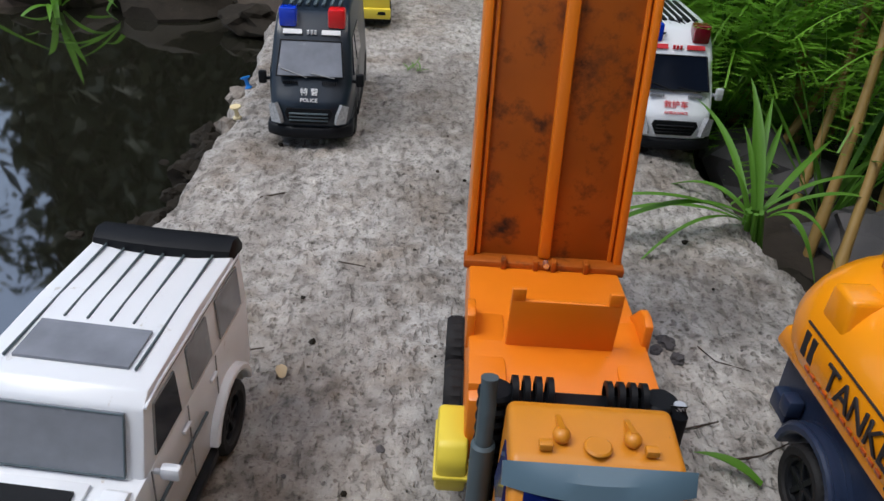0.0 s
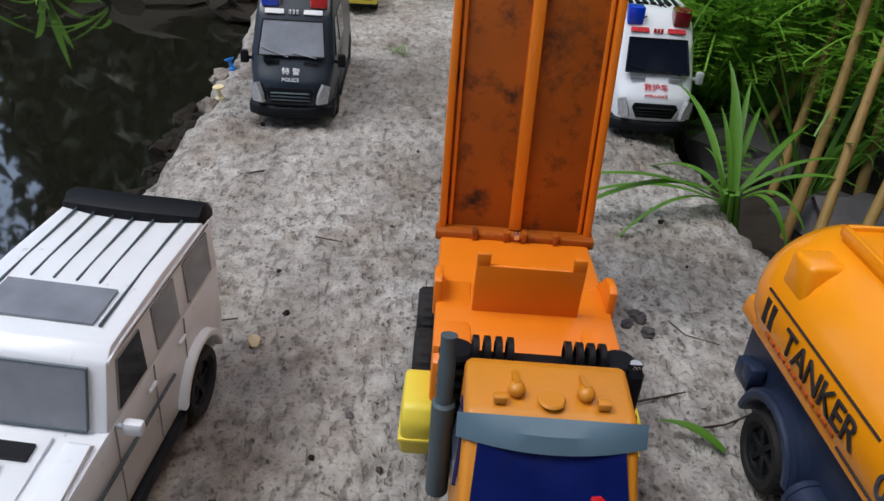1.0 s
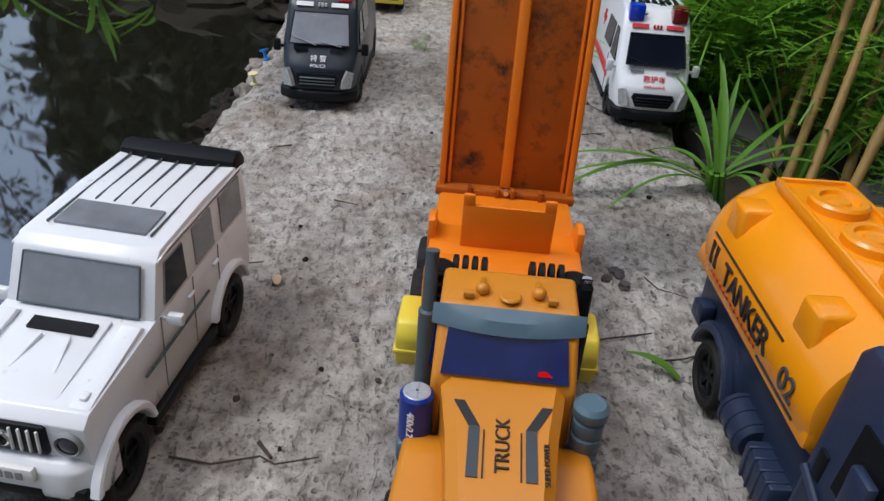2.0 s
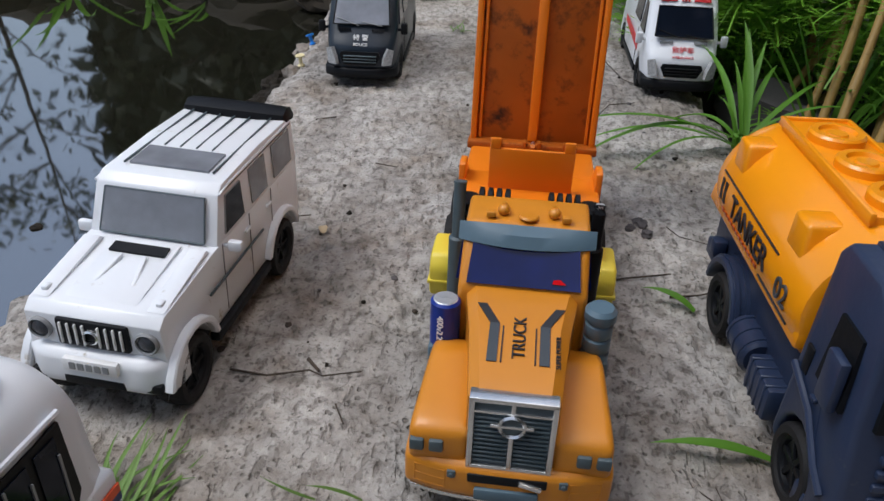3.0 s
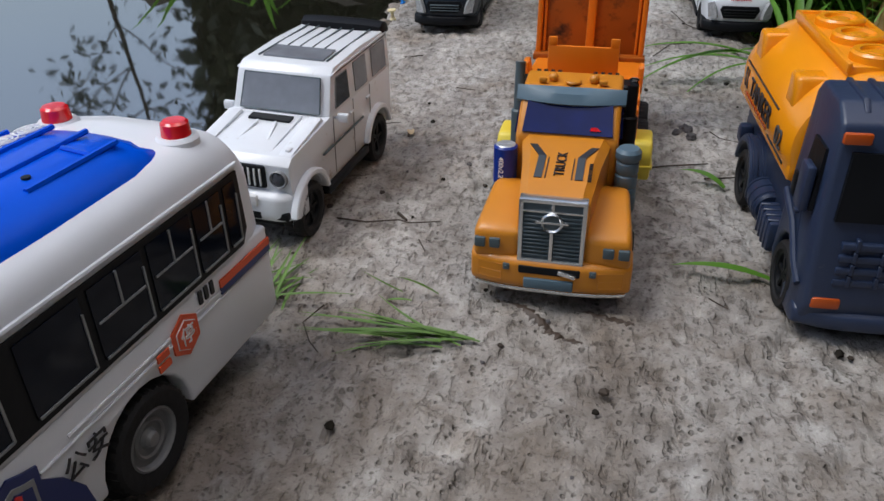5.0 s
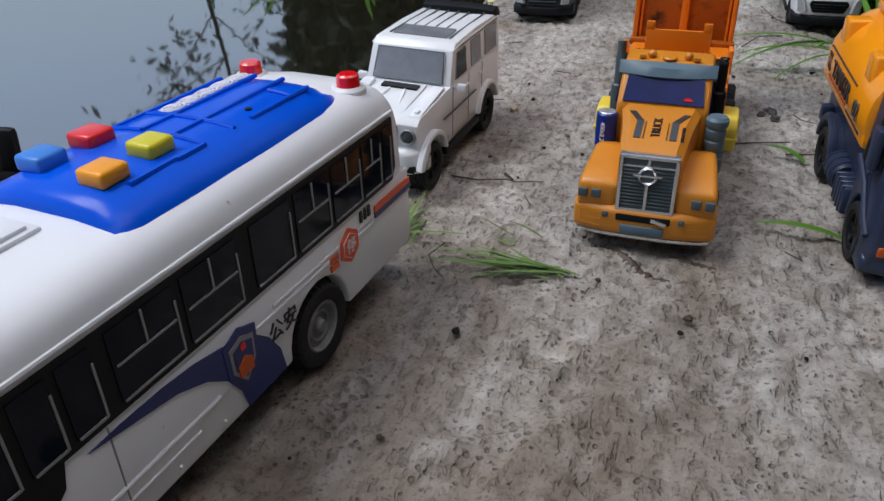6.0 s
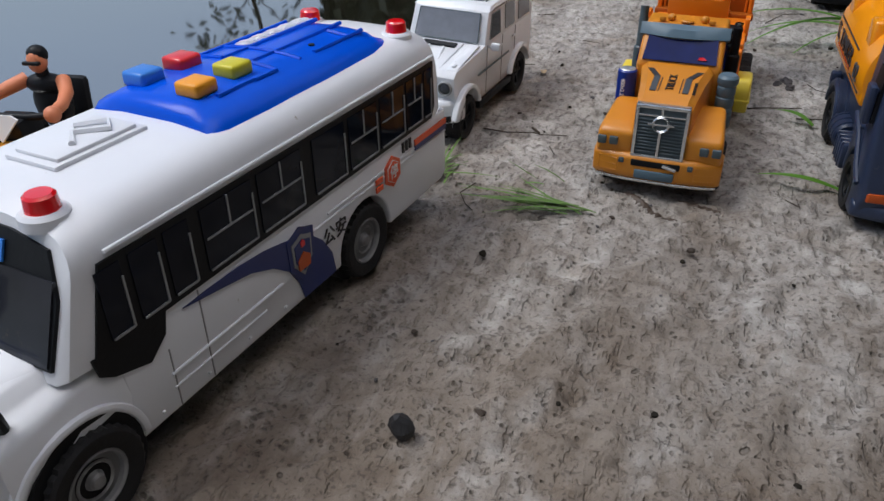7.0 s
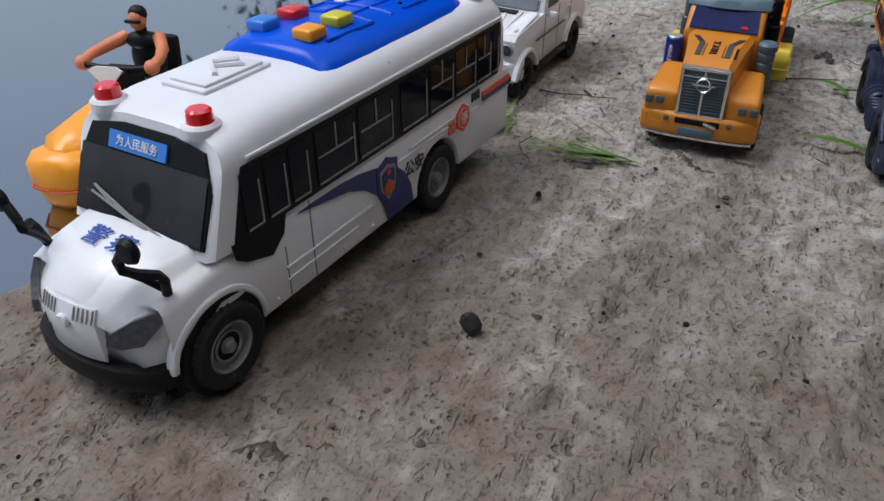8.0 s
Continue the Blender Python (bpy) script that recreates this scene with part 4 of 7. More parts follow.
# ---- vans ----
def build_van(name, m, paint, police):
    if police:
        t = thing(name, m, "black diecast toy police van with blue and red roof lamps", "toy van")
    else:
        t = thing(name, m, "white diecast toy ambulance with red stripes and scratched roof", "toy van")
    wr = 0.0118
    prof = [(-0.0300, 0.0105), (-0.0315, 0.0190), (-0.0295, 0.0300), (-0.0255, 0.0350), (-0.0190, 0.0430), (-0.0035, 0.0655), (0.0010, 0.0710), (0.0120, 0.0790), (0.0300, 0.0815), (0.1280, 0.0805), (0.1345, 0.0740), (0.1360, 0.0120)] + arch(0.1130, wr, 0.0142, 0.0110) + arch(0.0, wr, 0.0142, 0.0110)
    def squeeze(x, y, z):
        k = 1 - 0.17 * max(0, (z - 0.036) / 0.045)
        k *= 1 - 0.16 * max(0, (-y - 0.012) / 0.02) ** 1.5
        return (x * k, y, z)
    def rounded(x, y, z):
        x, y, z = squeeze(x, y, z)
        return (x, y + 0.0075 * (abs(x) / 0.0283) ** 3 * max(0, min(1, (0.012 - y) / 0.03)), z)
    bd = part("body", bend(sliced(prism(prof, -0.0283, 0.0283, 0.0024, 3, 22), 0.0283, 10), rounded), paint, t)
    wq = [(-0.0215, -0.0190, 0.0445), (0.0215, -0.0190, 0.0445), (0.0195, -0.0055, 0.0640), (-0.0195, -0.0055, 0.0640)]
    n_off = Vector((0, -0.0006, 0.0004))
    wq = [tuple(Vector(p) + n_off) for p in wq]
    ws = part("windscreen", slab(wq, 0.0012, 0.0005), M_GREYGLASS if police else M_GLASS, t, "hazy windscreen with wipers" if police else "dark windscreen")
    part("windscreen_seal", join(*[tube([Vector(a) + n_off, Vector(b) + n_off], 0.0005, 6) for a, b in zip(wq, wq[1:] + wq[:1])]), M_BLACK, t)
    part("wiper", join(tube([(-0.002, -0.0206, 0.0447), (-0.019, -0.0175, 0.0495)], 0.0005, 6), tube([(0.016, -0.0206, 0.0447), (0.001, -0.0192, 0.0470)], 0.0005, 6)), M_BLACK if not police else M_GREY, ws)
    # brow band with its bars
    brow = M_WHITEINK if police else M_REDINK
    for s in (-1, 1):
        part("brow_stripe", slab([(s * 0.0125 - 0.0062, -0.0026, 0.0678), (s * 0.0125 + 0.0062, -0.0026, 0.0678), (s * 0.0125 + 0.0060, -0.0007, 0.0703), (s * 0.0125 - 0.0060, -0.0007, 0.0703)], 0.0009), brow, t)
        lamp = part("roof_lamp", box(s * 0.0158 - 0.0056, s * 0.0158 + 0.0056, 0.0006, 0.0120, 0.0712, 0.0832, 0.0014), M_BLUELENS if s < 0 else (M_RED if police else M_DARKREDLENS), t, ("blue" if s < 0 else "red") + " roof lamp")
        mir = part("mirror", join(box(s * 0.0318 - 0.0026, s * 0.0318 + 0.0026, -0.0135, -0.0095, 0.0370, 0.0455, 0.0012), box(s * 0.0285 - 0.0018, s * 0.0285 + 0.0018, -0.0125, -0.0105, 0.0395, 0.0415, 0.0004)), M_BLACK if police else paint, t)
        hq = [(s * 0.0165, -0.0305, 0.0180), (s * 0.0228, -0.0280, 0.0185), (s * 0.0245, -0.0255, 0.0290), (s * 0.0205, -0.0275, 0.0305), (s * 0.0175, -0.0300, 0.0235)]
        part("headlamp", slab([Vector(p) + Vector((s * 0.0004, -0.0022, 0.0)) for p in (hq if s > 0 else hq[::-1])], 0.0040, 0.0007), M_LENS, t, "clear headlamp")
        for i in range(7):
            x = s * (0.0085 + 0.0014 * i)
            part("hood_slot", box(x - 0.0003, x + 0.0003, -0.0222, -0.0196, 0.0404, 0.0424), M_BLACK if police else M_GREY, bd)
        for i in range(3):
            part("brow_digit", box((i - 1) * 0.0024 - 0.0007, (i - 1) * 0.0024 + 0.0007, -0.0030, -0.0012, 0.0678, 0.0703), brow, t) if s > 0 else None
        q = [(s * 0.0262, -0.006, 0.0430), (s * 0.0262, 0.0180, 0.0430), (s * 0.0238, 0.0180, 0.0640), (s * 0.0238, 0.0075, 0.0640)]
        part("side_window", slab(q if s > 0 else q[::-1], 0.0036, 0.0005), M_GLASS, t)
        q = [(s * 0.0262, 0.0240, 0.0450), (s * 0.0262, 0.0560, 0.0450), (s * 0.0238, 0.0560, 0.0640), (s * 0.0238, 0.0240, 0.0640)]
        part("side_window", slab(q if s > 0 else q[::-1], 0.0036, 0.0005), M_GLASS, t)
        part("door_gap", box(s * 0.0284 - 0.0002, s * 0.0284 + 0.0002, 0.0208, 0.0214, 0.012, 0.042), M_BLACK, bd)
        part("lower_sill", box(s * 0.0280 - 0.0012, s * 0.0280 + 0.0012, 0.016, 0.097, 0.0075, 0.0115, 0.0006), M_BLACK, t)
        if not police:
            q = [(s * 0.0284, 0.0160, 0.0245), (s * 0.0284, 0.10, 0.029), (s * 0.0284, 0.10, 0.034), (s * 0.0284, 0.0160, 0.0325)]
            part("side_stripe", slab(q if s > 0 else q[::-1], 0.0004), M_REDINK, t, "red side stripe")
            part("side_cross", join(box(s * 0.0255 - 0.001, s * 0.0255 + 0.0014, 0.072, 0.084, 0.0545, 0.0585), box(s * 0.0255 - 0.001, s * 0.0255 + 0.0014, 0.076, 0.080, 0.0505, 0.0625)), M_REDINK, t, "red cross")
        for y in (0.0, 0.1130):
            wheel(t, s * 0.0238, y, wr, 0.0092, M_BLACK, "", 0.62, 6)
    # grille and bumper
    gp = [(-0.0140, 0.0275), (0.0140, 0.0275), (0.0155, 0.0245), (0.0120, 0.0180), (-0.0120, 0.0180), (-0.0155, 0.0245)]
    gr = part("grille", slab([(x, -0.0318 + (z - 0.018) * 0.10, z) for x, z in gp][::-1], 0.0016, 0.0005), M_BLACK, t, "dark slotted grille")
    for z in (0.0198, 0.0220, 0.0242):
        part("grille_bar", box(-0.0125, 0.0125, -0.0336, -0.0312, z, z + 0.0008, 0.0002, 1), M_DARKGREY if police else M_BLACK, gr)
    bump = bend(sliced(prism([(-0.0335, 0.0075), (-0.0345, 0.0105), (-0.0335, 0.0150), (-0.028, 0.0160), (-0.012, 0.0160), (-0.012, 0.0075)], -0.0280, 0.0280, 0.0012, 2, 20), 0.028), lambda x, y, z: (x, y + 0.009 * (abs(x) / 0.028) ** 3, z))
    part("bumper", bump, M_BLACK, t)
    part("underbody", box(-0.0200, 0.0200, -0.02, 0.132, 0.0055, 0.014, 0.001), M_BLACK, t)
    # roof ribs
    rnd = random.Random(3)
    roof_mat = M_DARKGREY if police else M_BLACK
    for i in range(7):
        x = -0.0162 + 0.0054 * i
        if police:
            part("roof_rib", box(x - 0.0012, x + 0.0012, 0.0200, 0.118, 0.0803, 0.0824, 0.0006), roof_mat, t)
        else:
            part("roof_rib", box(x - 0.0017, x + 0.0017, 0.022, 0.085 + 0.02 * rnd.random(), 0.0806, 0.0820, 0.0006), roof_mat, t, "worn black roof rib")
    if not police:
        for i in range(16):
            x, y, a = rnd.uniform(-0.009, 0.012), rnd.uniform(0.006, 0.024), rnd.uniform(0, 180)
            part("paint_smear", move(box(-0.0034, 0.0034, -0.0008, 0.0008, 0, 0.0006, 0.0003, 1), Matrix.Translation((x, y, 0.0747 + (y - 0.006) * 0.36)) @ Matrix.Rotation(radians(20), 4, "X") @ Matrix.Rotation(radians(a), 4, "Z")), M_BLACK, t, "black scuff on the roof")
    sl = (0, 0.0065, 0.0080)
    ink = M_WHITEINK if police else M_REDINK
    if police:
        lettering("hood_lettering", "特 警", 0.0052, facing((0, -0.0252, 0.0364), (1, 0, 0), sl), ink, t, "white characters on the hood")
        lettering("hood_lettering", "POLICE", 0.0034, facing((0, -0.0286, 0.0322), (1, 0, 0), sl), ink, t, "white word on the hood")
    else:
        lettering("hood_lettering", "救护车", 0.0056, facing((0, -0.0250, 0.0366), (1, 0, 0), sl), ink, t, "red characters on the hood")
        lettering("hood_lettering", "AMBULANCE", 0.0027, facing((0, -0.0286, 0.0322), (1, 0, 0), sl), ink, t, "red word on the hood")
    return t


build_van("police_van", pose(0.0145, 0.546, 0.0, 0, 0, 2.0), M_BLACKPAINT, True)
build_van("ambulance", pose(0.2582, 0.560, 0.0, 0, 0, -0.8), M_WHITE, False)


# ---- tanker ----
def build_tanker(m):
    t = thing("tanker_truck", m, "orange and navy plastic toy tanker truck", "toy truck")
    chassis = prism([(-0.030, 0.010), (-0.030, 0.0440), (0.080, 0.0440), (0.084, 0.040), (0.084, 0.016), (0.06, 0.010)], -0.0215, 0.0215, 0.0015)
    part("chassis", chassis, M_NAVY, t)
    def ring(y, r, zc, squash=1.0):
        return [(r * 1.04 * math.cos(a), y, zc + r * squash * math.sin(a)) for a in [2 * math.pi * k / 40 for k in range(40)]]
    tank = loft([ring(y, r, 0.0605) for y, r in ((-0.0275, 0.0255), (-0.0265, 0.0280), (-0.023, 0.0295), (0.066, 0.0295), (0.074, 0.0285), (0.081, 0.0250), (0.0855, 0.0190), (0.0875, 0.0110), (0.088, 0.003))])
    tk = part("tank", tank, M_TANK, t, "glossy orange barrel tank")
    part("tank_skirt", prism([(-0.027, 0.0455), (-0.027, 0.056), (0.080, 0.056), (0.084, 0.0455)], -0.0285, 0.0285, 0.002), M_TANK, tk)
    part("filler_box", box(-0.0125, 0.0125, -0.016, 0.066, 0.0845, 0.0915, 0.0008), M_TANK, tk, "raised orange filler deck")
    part("filler_rim", join(box(-0.0135, -0.0115, -0.017, 0.067, 0.089, 0.0930, 0.0006), box(0.0115, 0.0135, -0.017, 0.067, 0.089, 0.0930, 0.0006), box(-0.0135, 0.0135, 0.065, 0.067, 0.089, 0.0930, 0.0006)), M_TANK, tk)
    for y in (-0.006, 0.020, 0.046):
        part("filler_lid", lathe([(0, 0.0030), (0.0035, 0.0030), (0.004, 0.0020), (0.0062, 0.0020), (0.0068, 0.0036), (0.0092, 0.0036), (0.0100, 0.0026), (0.0100, -0.002), (0, -0.002)], 28, "z", (0, y, 0.0918)), M_TANK, tk, "round stepped filler lid")
    for s in (-1, 1):
        for y in (-0.006, 0.058):
            lug = bevelled(prism([(y - 0.0075, 0.070), (y - 0.0060, 0.0850), (y + 0.0060, 0.0850), (y + 0.0075, 0.070)], s * 0.0195 - 0.0085, s * 0.0195 + 0.0085), 0.0018, 3)
            part("tank_lug", lug, M_TANK, tk)
        # fenders, ribbed boxes and wheels
        a = arch(0.045, 0.0140, 0.0170, 0.0165, 11)
        b = arch(0.045, 0.0140, 0.0205, 0.0165, 11, False)
        fd = part("rear_fender", prism(a + b, s * 0.0225 - 0.0062, s * 0.0225 + 0.0062, 0.0008, 1, 40), M_NAVY, t)
        for k in range(3):
            a2, b2 = arch(0.045, 0.0140, 0.0203, 0.0165, 11), arch(0.045, 0.0140, 0.0212, 0.0165, 11, False)
            part("fender_rib", prism(a2 + b2, s * (0.0180 + 0.0042 * k) - 0.0009, s * (0.0180 + 0.0042 * k) + 0.0009), M_NAVY, fd)
        part("tail_block", join(box(s * 0.0225 - 0.004, s * 0.0225 + 0.004, 0.066, 0.078, 0.021, 0.029, 0.0012), box(s * 0.0250 - 0.003, s * 0.0250 + 0.003, 0.0635, 0.0700, 0.026, 0.033, 0.0012)), M_NAVY, t)
        cyl_ = part("fuel_tank", rod((s * 0.0225, 0.004, 0.0170), 0.0075, 0.0200, "y", 20, 0.0012), M_NAVY, t)
        for k in range(3):
            part("fuel_strap", lathe([(0.0074, -0.0008), (0.0081, -0.0006), (0.0081, 0.0006), (0.0074, 0.0008)], 20, "y", (s * 0.0225, 0.007 + 0.007 * k, 0.0170)), M_NAVY, cyl_)
        bx = part("battery_box", box(s * 0.0225 - 0.0062, s * 0.0225 + 0.0062, -0.021, 0.001, 0.0095, 0.0230, 0.0016), M_NAVY, t)
        for k in range(4):
            part("box_rib", box(s * 0.0225 - 0.0067, s * 0.0225 + 0.0067, -0.0185 + 0.005 * k, -0.0170 + 0.005 * k, 0.0100, 0.0236, 0.0004, 1), M_NAVY, bx)
        for y in (-0.045, 0.045):
            wheel(t, s * 0.0235, y, 0.0138, 0.0095, M_BLACK, "", 0.66, 6, 30)
    # cab
    prof = [(-0.0790, 0.0100), (-0.0815, 0.0180), (-0.0790, 0.0420), (-0.0770, 0.0500), (-0.0735, 0.0760), (-0.0710, 0.0830), (-0.0600, 0.0880), (-0.0340, 0.0885), (-0.0295, 0.0840), (-0.0285, 0.0160)] + arch(-0.0490, 0.0138, 0.0175, 0.0120) + [(-0.070, 0.0085)]
    def slim(x, y, z):
        k = 1 - 0.10 * max(0, (z - 0.045) / 0.043)
        k *= 1 - 0.10 * max(0, (-y - 0.068) / 0.012) ** 2
        return (x * k, y, z)
    cb = part("cab", bend(prism(prof, -0.0285, 0.0285, 0.0028, 3, 20), slim), M_NAVY, t)
    for k in range(6):
        x = -0.0175 + 0.007 * k
        part("roof_rib", prism([(-0.066, 0.0855), (-0.060, 0.0890), (-0.034, 0.0895), (-0.034, 0.0870)], x - 0.0011, x + 0.0011, 0.0005), M_NAVY, cb)
    part("windscreen", slab([(-0.0225, -0.0782, 0.0505), (0.0225, -0.0782, 0.0505), (0.0215, -0.0750, 0.0745), (-0.0215, -0.0750, 0.0745)], 0.0022, 0.0006), M_BLACK, t, "black opaque windscreen")
    for s in (-1, 1):
        q = [(s * 0.0284, -0.0690, 0.0500), (s * 0.0284, -0.0480, 0.0500), (s * 0.0267, -0.0480, 0.0720), (s * 0.0267, -0.0650, 0.0720)]
        part("side_window", slab(q if s > 0 else q[::-1], 0.0014, 0.0004), M_BLACK, t, "black opening of the side window")
        part("small_window", box(s * 0.0276 - 0.0007, s * 0.0276 + 0.0007, -0.0400, -0.0345, 0.0440, 0.0540, 0.0012), M_BLACK, t)
        mi = part("mirror", join(box(s * 0.0306 - 0.0016, s * 0.0306 + 0.0016, -0.0680, -0.0570, 0.0490, 0.0660, 0.0010), box(s * 0.0288 - 0.002, s * 0.0288 + 0.002, -0.0635, -0.0615, 0.0620, 0.0640, 0.0006)), M_NAVY, t)
        part("marker_lamp", box(s * 0.0212 - 0.0045, s * 0.0212 + 0.0045, -0.0762, -0.0735, 0.0772, 0.0812, 0.0008), M_AMBER, t, "small orange marker lamp")
        part("head_lamp", bend(box(s * 0.0215 - 0.0055, s * 0.0215 + 0.0055, -0.0822, -0.0790, 0.0165, 0.0210, 0.0010), slim), M_AMBER, t, "orange-red lower lamp")
        # raised swage line running down the door
        part("swage", tube([(s * 0.0286, -0.031, 0.044), (s * 0.0288, -0.052, 0.0385), (s * 0.0287, -0.066, 0.028), (s * 0.0280, -0.0745, 0.023)], 0.0013, 8), M_NAVY, t)
        part("door_handle", box(s * 0.0283 - 0.001, s * 0.0283 + 0.001, -0.0535, -0.0495, 0.0425, 0.0440, 0.0004), M_NAVY, t)
    for k in range(4):
        part("grille_bar", join(box(-0.0185, 0.0185, -0.0815, -0.0780, 0.0262 + 0.0048 * k, 0.0288 + 0.0048 * k, 0.0007), *[box(x - 0.0007, x + 0.0007, -0.0820, -0.0790, 0.0262 + 0.0048 * k, 0.0305 + 0.0048 * k, 0.0002, 1) for x in (-0.0135, -0.0045, 0.0045, 0.0135)]), M_NAVY, t)
    part("bumper", bend(sliced(prism([(-0.0800, 0.0065), (-0.0835, 0.0085), (-0.0835, 0.0135), (-0.0790, 0.0155), (-0.062, 0.0155), (-0.062, 0.0065)], -0.0280, 0.0280, 0.0012), 0.028), lambda x, y, z: (x, y + 0.006 * (abs(x) / 0.028) ** 3, z)), M_NAVY, t)
    for o in [tk] + list(tk.children):
        for v in o.data.vertices:
            v.co.z = 0.034 + (v.co.z - 0.034) * 0.94
    for o in t.children_recursive:
        if o.name.split(".")[0] in ("cab", "roof_rib", "windscreen", "side_window", "small_window", "marker_lamp", "head_lamp", "swage", "door_handle", "grille_bar", "bumper", "mirror"):
            for v in o.data.vertices:
                if v.co.y < -0.031:
                    v.co.y = -0.031 + (v.co.y + 0.031) * 0.80
    # print on the barrel
    zc, r = 0.0590, 0.0295
    def on_tank(y, ang):
        a = radians(ang)
        return Vector((-1.04 * r * math.cos(a), y, zc + r * math.sin(a)))
    def band(name, y0, y1, a0, a1, mat):
        part(name, slab([on_tank(y0, a0), on_tank(y1, a0), on_tank(y1, a1), on_tank(y0, a1)], 0.0007), mat, tk)
    lettering("tank_lettering", "TANKER", 0.0120, facing(on_tank(0.0260, -1) + Vector((-0.0004, 0, 0)), (0, -1, 0), (0, 0, 1)), M_INK, tk, "black word along the barrel", 0.0003, 0.95)
    lettering("tank_lettering", "02", 0.0110, facing(on_tank(-0.0130, -3) + Vector((-0.0005, 0, 0)), (0, -1, 0), (0, 0, 1)), M_SLATEINK, tk, "dark number on the barrel", 0.0003)
    for y in (0.0585, 0.0630):
        band("print_block", y - 0.0014, y + 0.0014, -9, 8, M_INK)
    band("print_line", -0.002, 0.066, 12.0, 13.2, M_INK)
    band("print_line", -0.018, 0.012, -20.5, -19.0, M_INK)
    for k in range(12):
        band("print_dash", 0.0140 + 0.004 * k, 0.0165 + 0.004 * k, -17, -14, M_AMBER)
    return t


build_tanker(pose(0.2508, 0.1805, 0.0, 0, 0, 1.8))


# ---- police bus ----
def build_bus(m):
    t = thing("police_bus", m, "white plastic toy police bus with blue roof panel and buttons", "toy bus")
    W, wz = 0.0350, 0.0165
    prof = [(0.1475, 0.0505), (0.1480, 0.0185), (0.1440, 0.0160)] + arch(0.0755, 0.0170, 0.0192, 0.0155, 13) + [(-0.0495, 0.0155), (-0.0500, 0.0505)]
    bd = part("body", bevelled(prism(prof, -W, W, 0.0, 1), 0.0010, 2, 50), M_BUSWHITE, t, sharp=50)

    def nose_ring(y, w, sh, hw, zh, zb):
        right = [(w * 0.97, zb), (w, (zb + sh) / 2), (w - 0.0006, sh - 0.004), (w - 0.0024, sh - 0.0010), (w - 0.0060, sh), (hw + 0.0020, sh + 0.25 * (zh - sh)), (hw, zh - 0.0012), (hw - 0.0022, zh), (hw * 0.4, zh + 0.0008)]
        full = right + [(-x, z) for x, z in right[::-1]]
        return [(x, y + (0.010 * (abs(x) / 0.03) ** 2 if y < -0.090 else 0), z) for x, z in full]
    nz = loft([nose_ring(-0.0480, 0.0350, 0.0490, 0.0264, 0.0530, 0.0165), nose_ring(-0.0660, 0.0351, 0.0480, 0.0262, 0.0530, 0.0165), nose_ring(-0.0780, 0.0348, 0.0462, 0.0245, 0.0520, 0.0165), nose_ring(-0.0870, 0.0330, 0.0440, 0.0218, 0.0490, 0.0165), nose_ring(-0.0930, 0.0305, 0.0415, 0.0190, 0.0455, 0.0170), nose_ring(-0.0970, 0.0275, 0.0385, 0.0170, 0.0415, 0.0180), nose_ring(-0.0990, 0.0245, 0.0350, 0.0150, 0.0370, 0.0190)])
    part("nose", nz, M_BUSWHITE, t, sharp=75)
    def ring(y0, slope, zt, w, rc):
        pts = [(w, 0.0490), (w, zt - rc)]
        pts += [(w - rc + rc * math.cos(a), zt - rc + rc * math.sin(a)) for a in [math.pi / 2 * k / 6 for k in range(1, 7)]]
        pts += [(w * 0.3, zt + 0.0012)]
        full = pts + [(-x, z) for x, z in pts[::-1]]
        return [(x, y0 + (z - 0.049) * slope, z) for x, z in full]
    upper = loft([ring(-0.0665, 0.42, 0.0835, 0.0320, 0.010), ring(-0.0640, 0.34, 0.0855, 0.0338, 0.011), ring(-0.0560, 0.20, 0.0875, 0.0348, 0.012), ring(-0.0350, 0.05, 0.0888, W, 0.0125), ring(0.05, 0, 0.0892, W, 0.0125), ring(0.128, 0, 0.0888, W, 0.0125), ring(0.1400, -0.03, 0.0870, 0.0345, 0.013), ring(0.1460, -0.09, 0.0845, 0.0325, 0.014), ring(0.1480, -0.12, 0.0815, 0.0300, 0.014)])
    part("upper_body", upper, M_BUSWHITE, t, sharp=40)
    # windscreen and sign
    def front(x, z, out=0.0):
        return (x, -0.0665 + (z - 0.049) * 0.42 - out, z)
    wf = part("windscreen_surround", slab([front(-0.0310, 0.0525, 0.0006), front(0.0310, 0.0525, 0.0006), front(0.0312, 0.0700, 0.0006), front(0.0265, 0.0815, 0.0006), front(0.012, 0.0838, 0.0006), front(-0.012, 0.0838, 0.0006), front(-0.0265, 0.0815, 0.0006), front(-0.0312, 0.0700, 0.0006)], 0.0012), M_BLACK, t)
    part("windscreen", slab([front(-0.0302, 0.0535, 0.0013), front(0.0302, 0.0535, 0.0013), front(0.0298, 0.0748, 0.0013), front(-0.0298, 0.0748, 0.0013)], 0.0010, 0.0004), M_BUSGLASS, wf, "dark windscreen")
    sg = part("destination_sign", slab([front(-0.0165, 0.0757, 0.0018), front(0.0110, 0.0757, 0.0018), front(0.0110, 0.0812, 0.0018), front(-0.0165, 0.0812, 0.0018)], 0.0007, 0.0002), M_LIGHTBLUE, wf, "blue sign with pale characters")
    lettering("sign_lettering", "为人民服务", 0.0040, facing(front(-0.0028, 0.0785, 0.0023), (1, 0, 0), (0, 0.42, 1)), M_WHITEINK, sg, "pale characters on the sign")
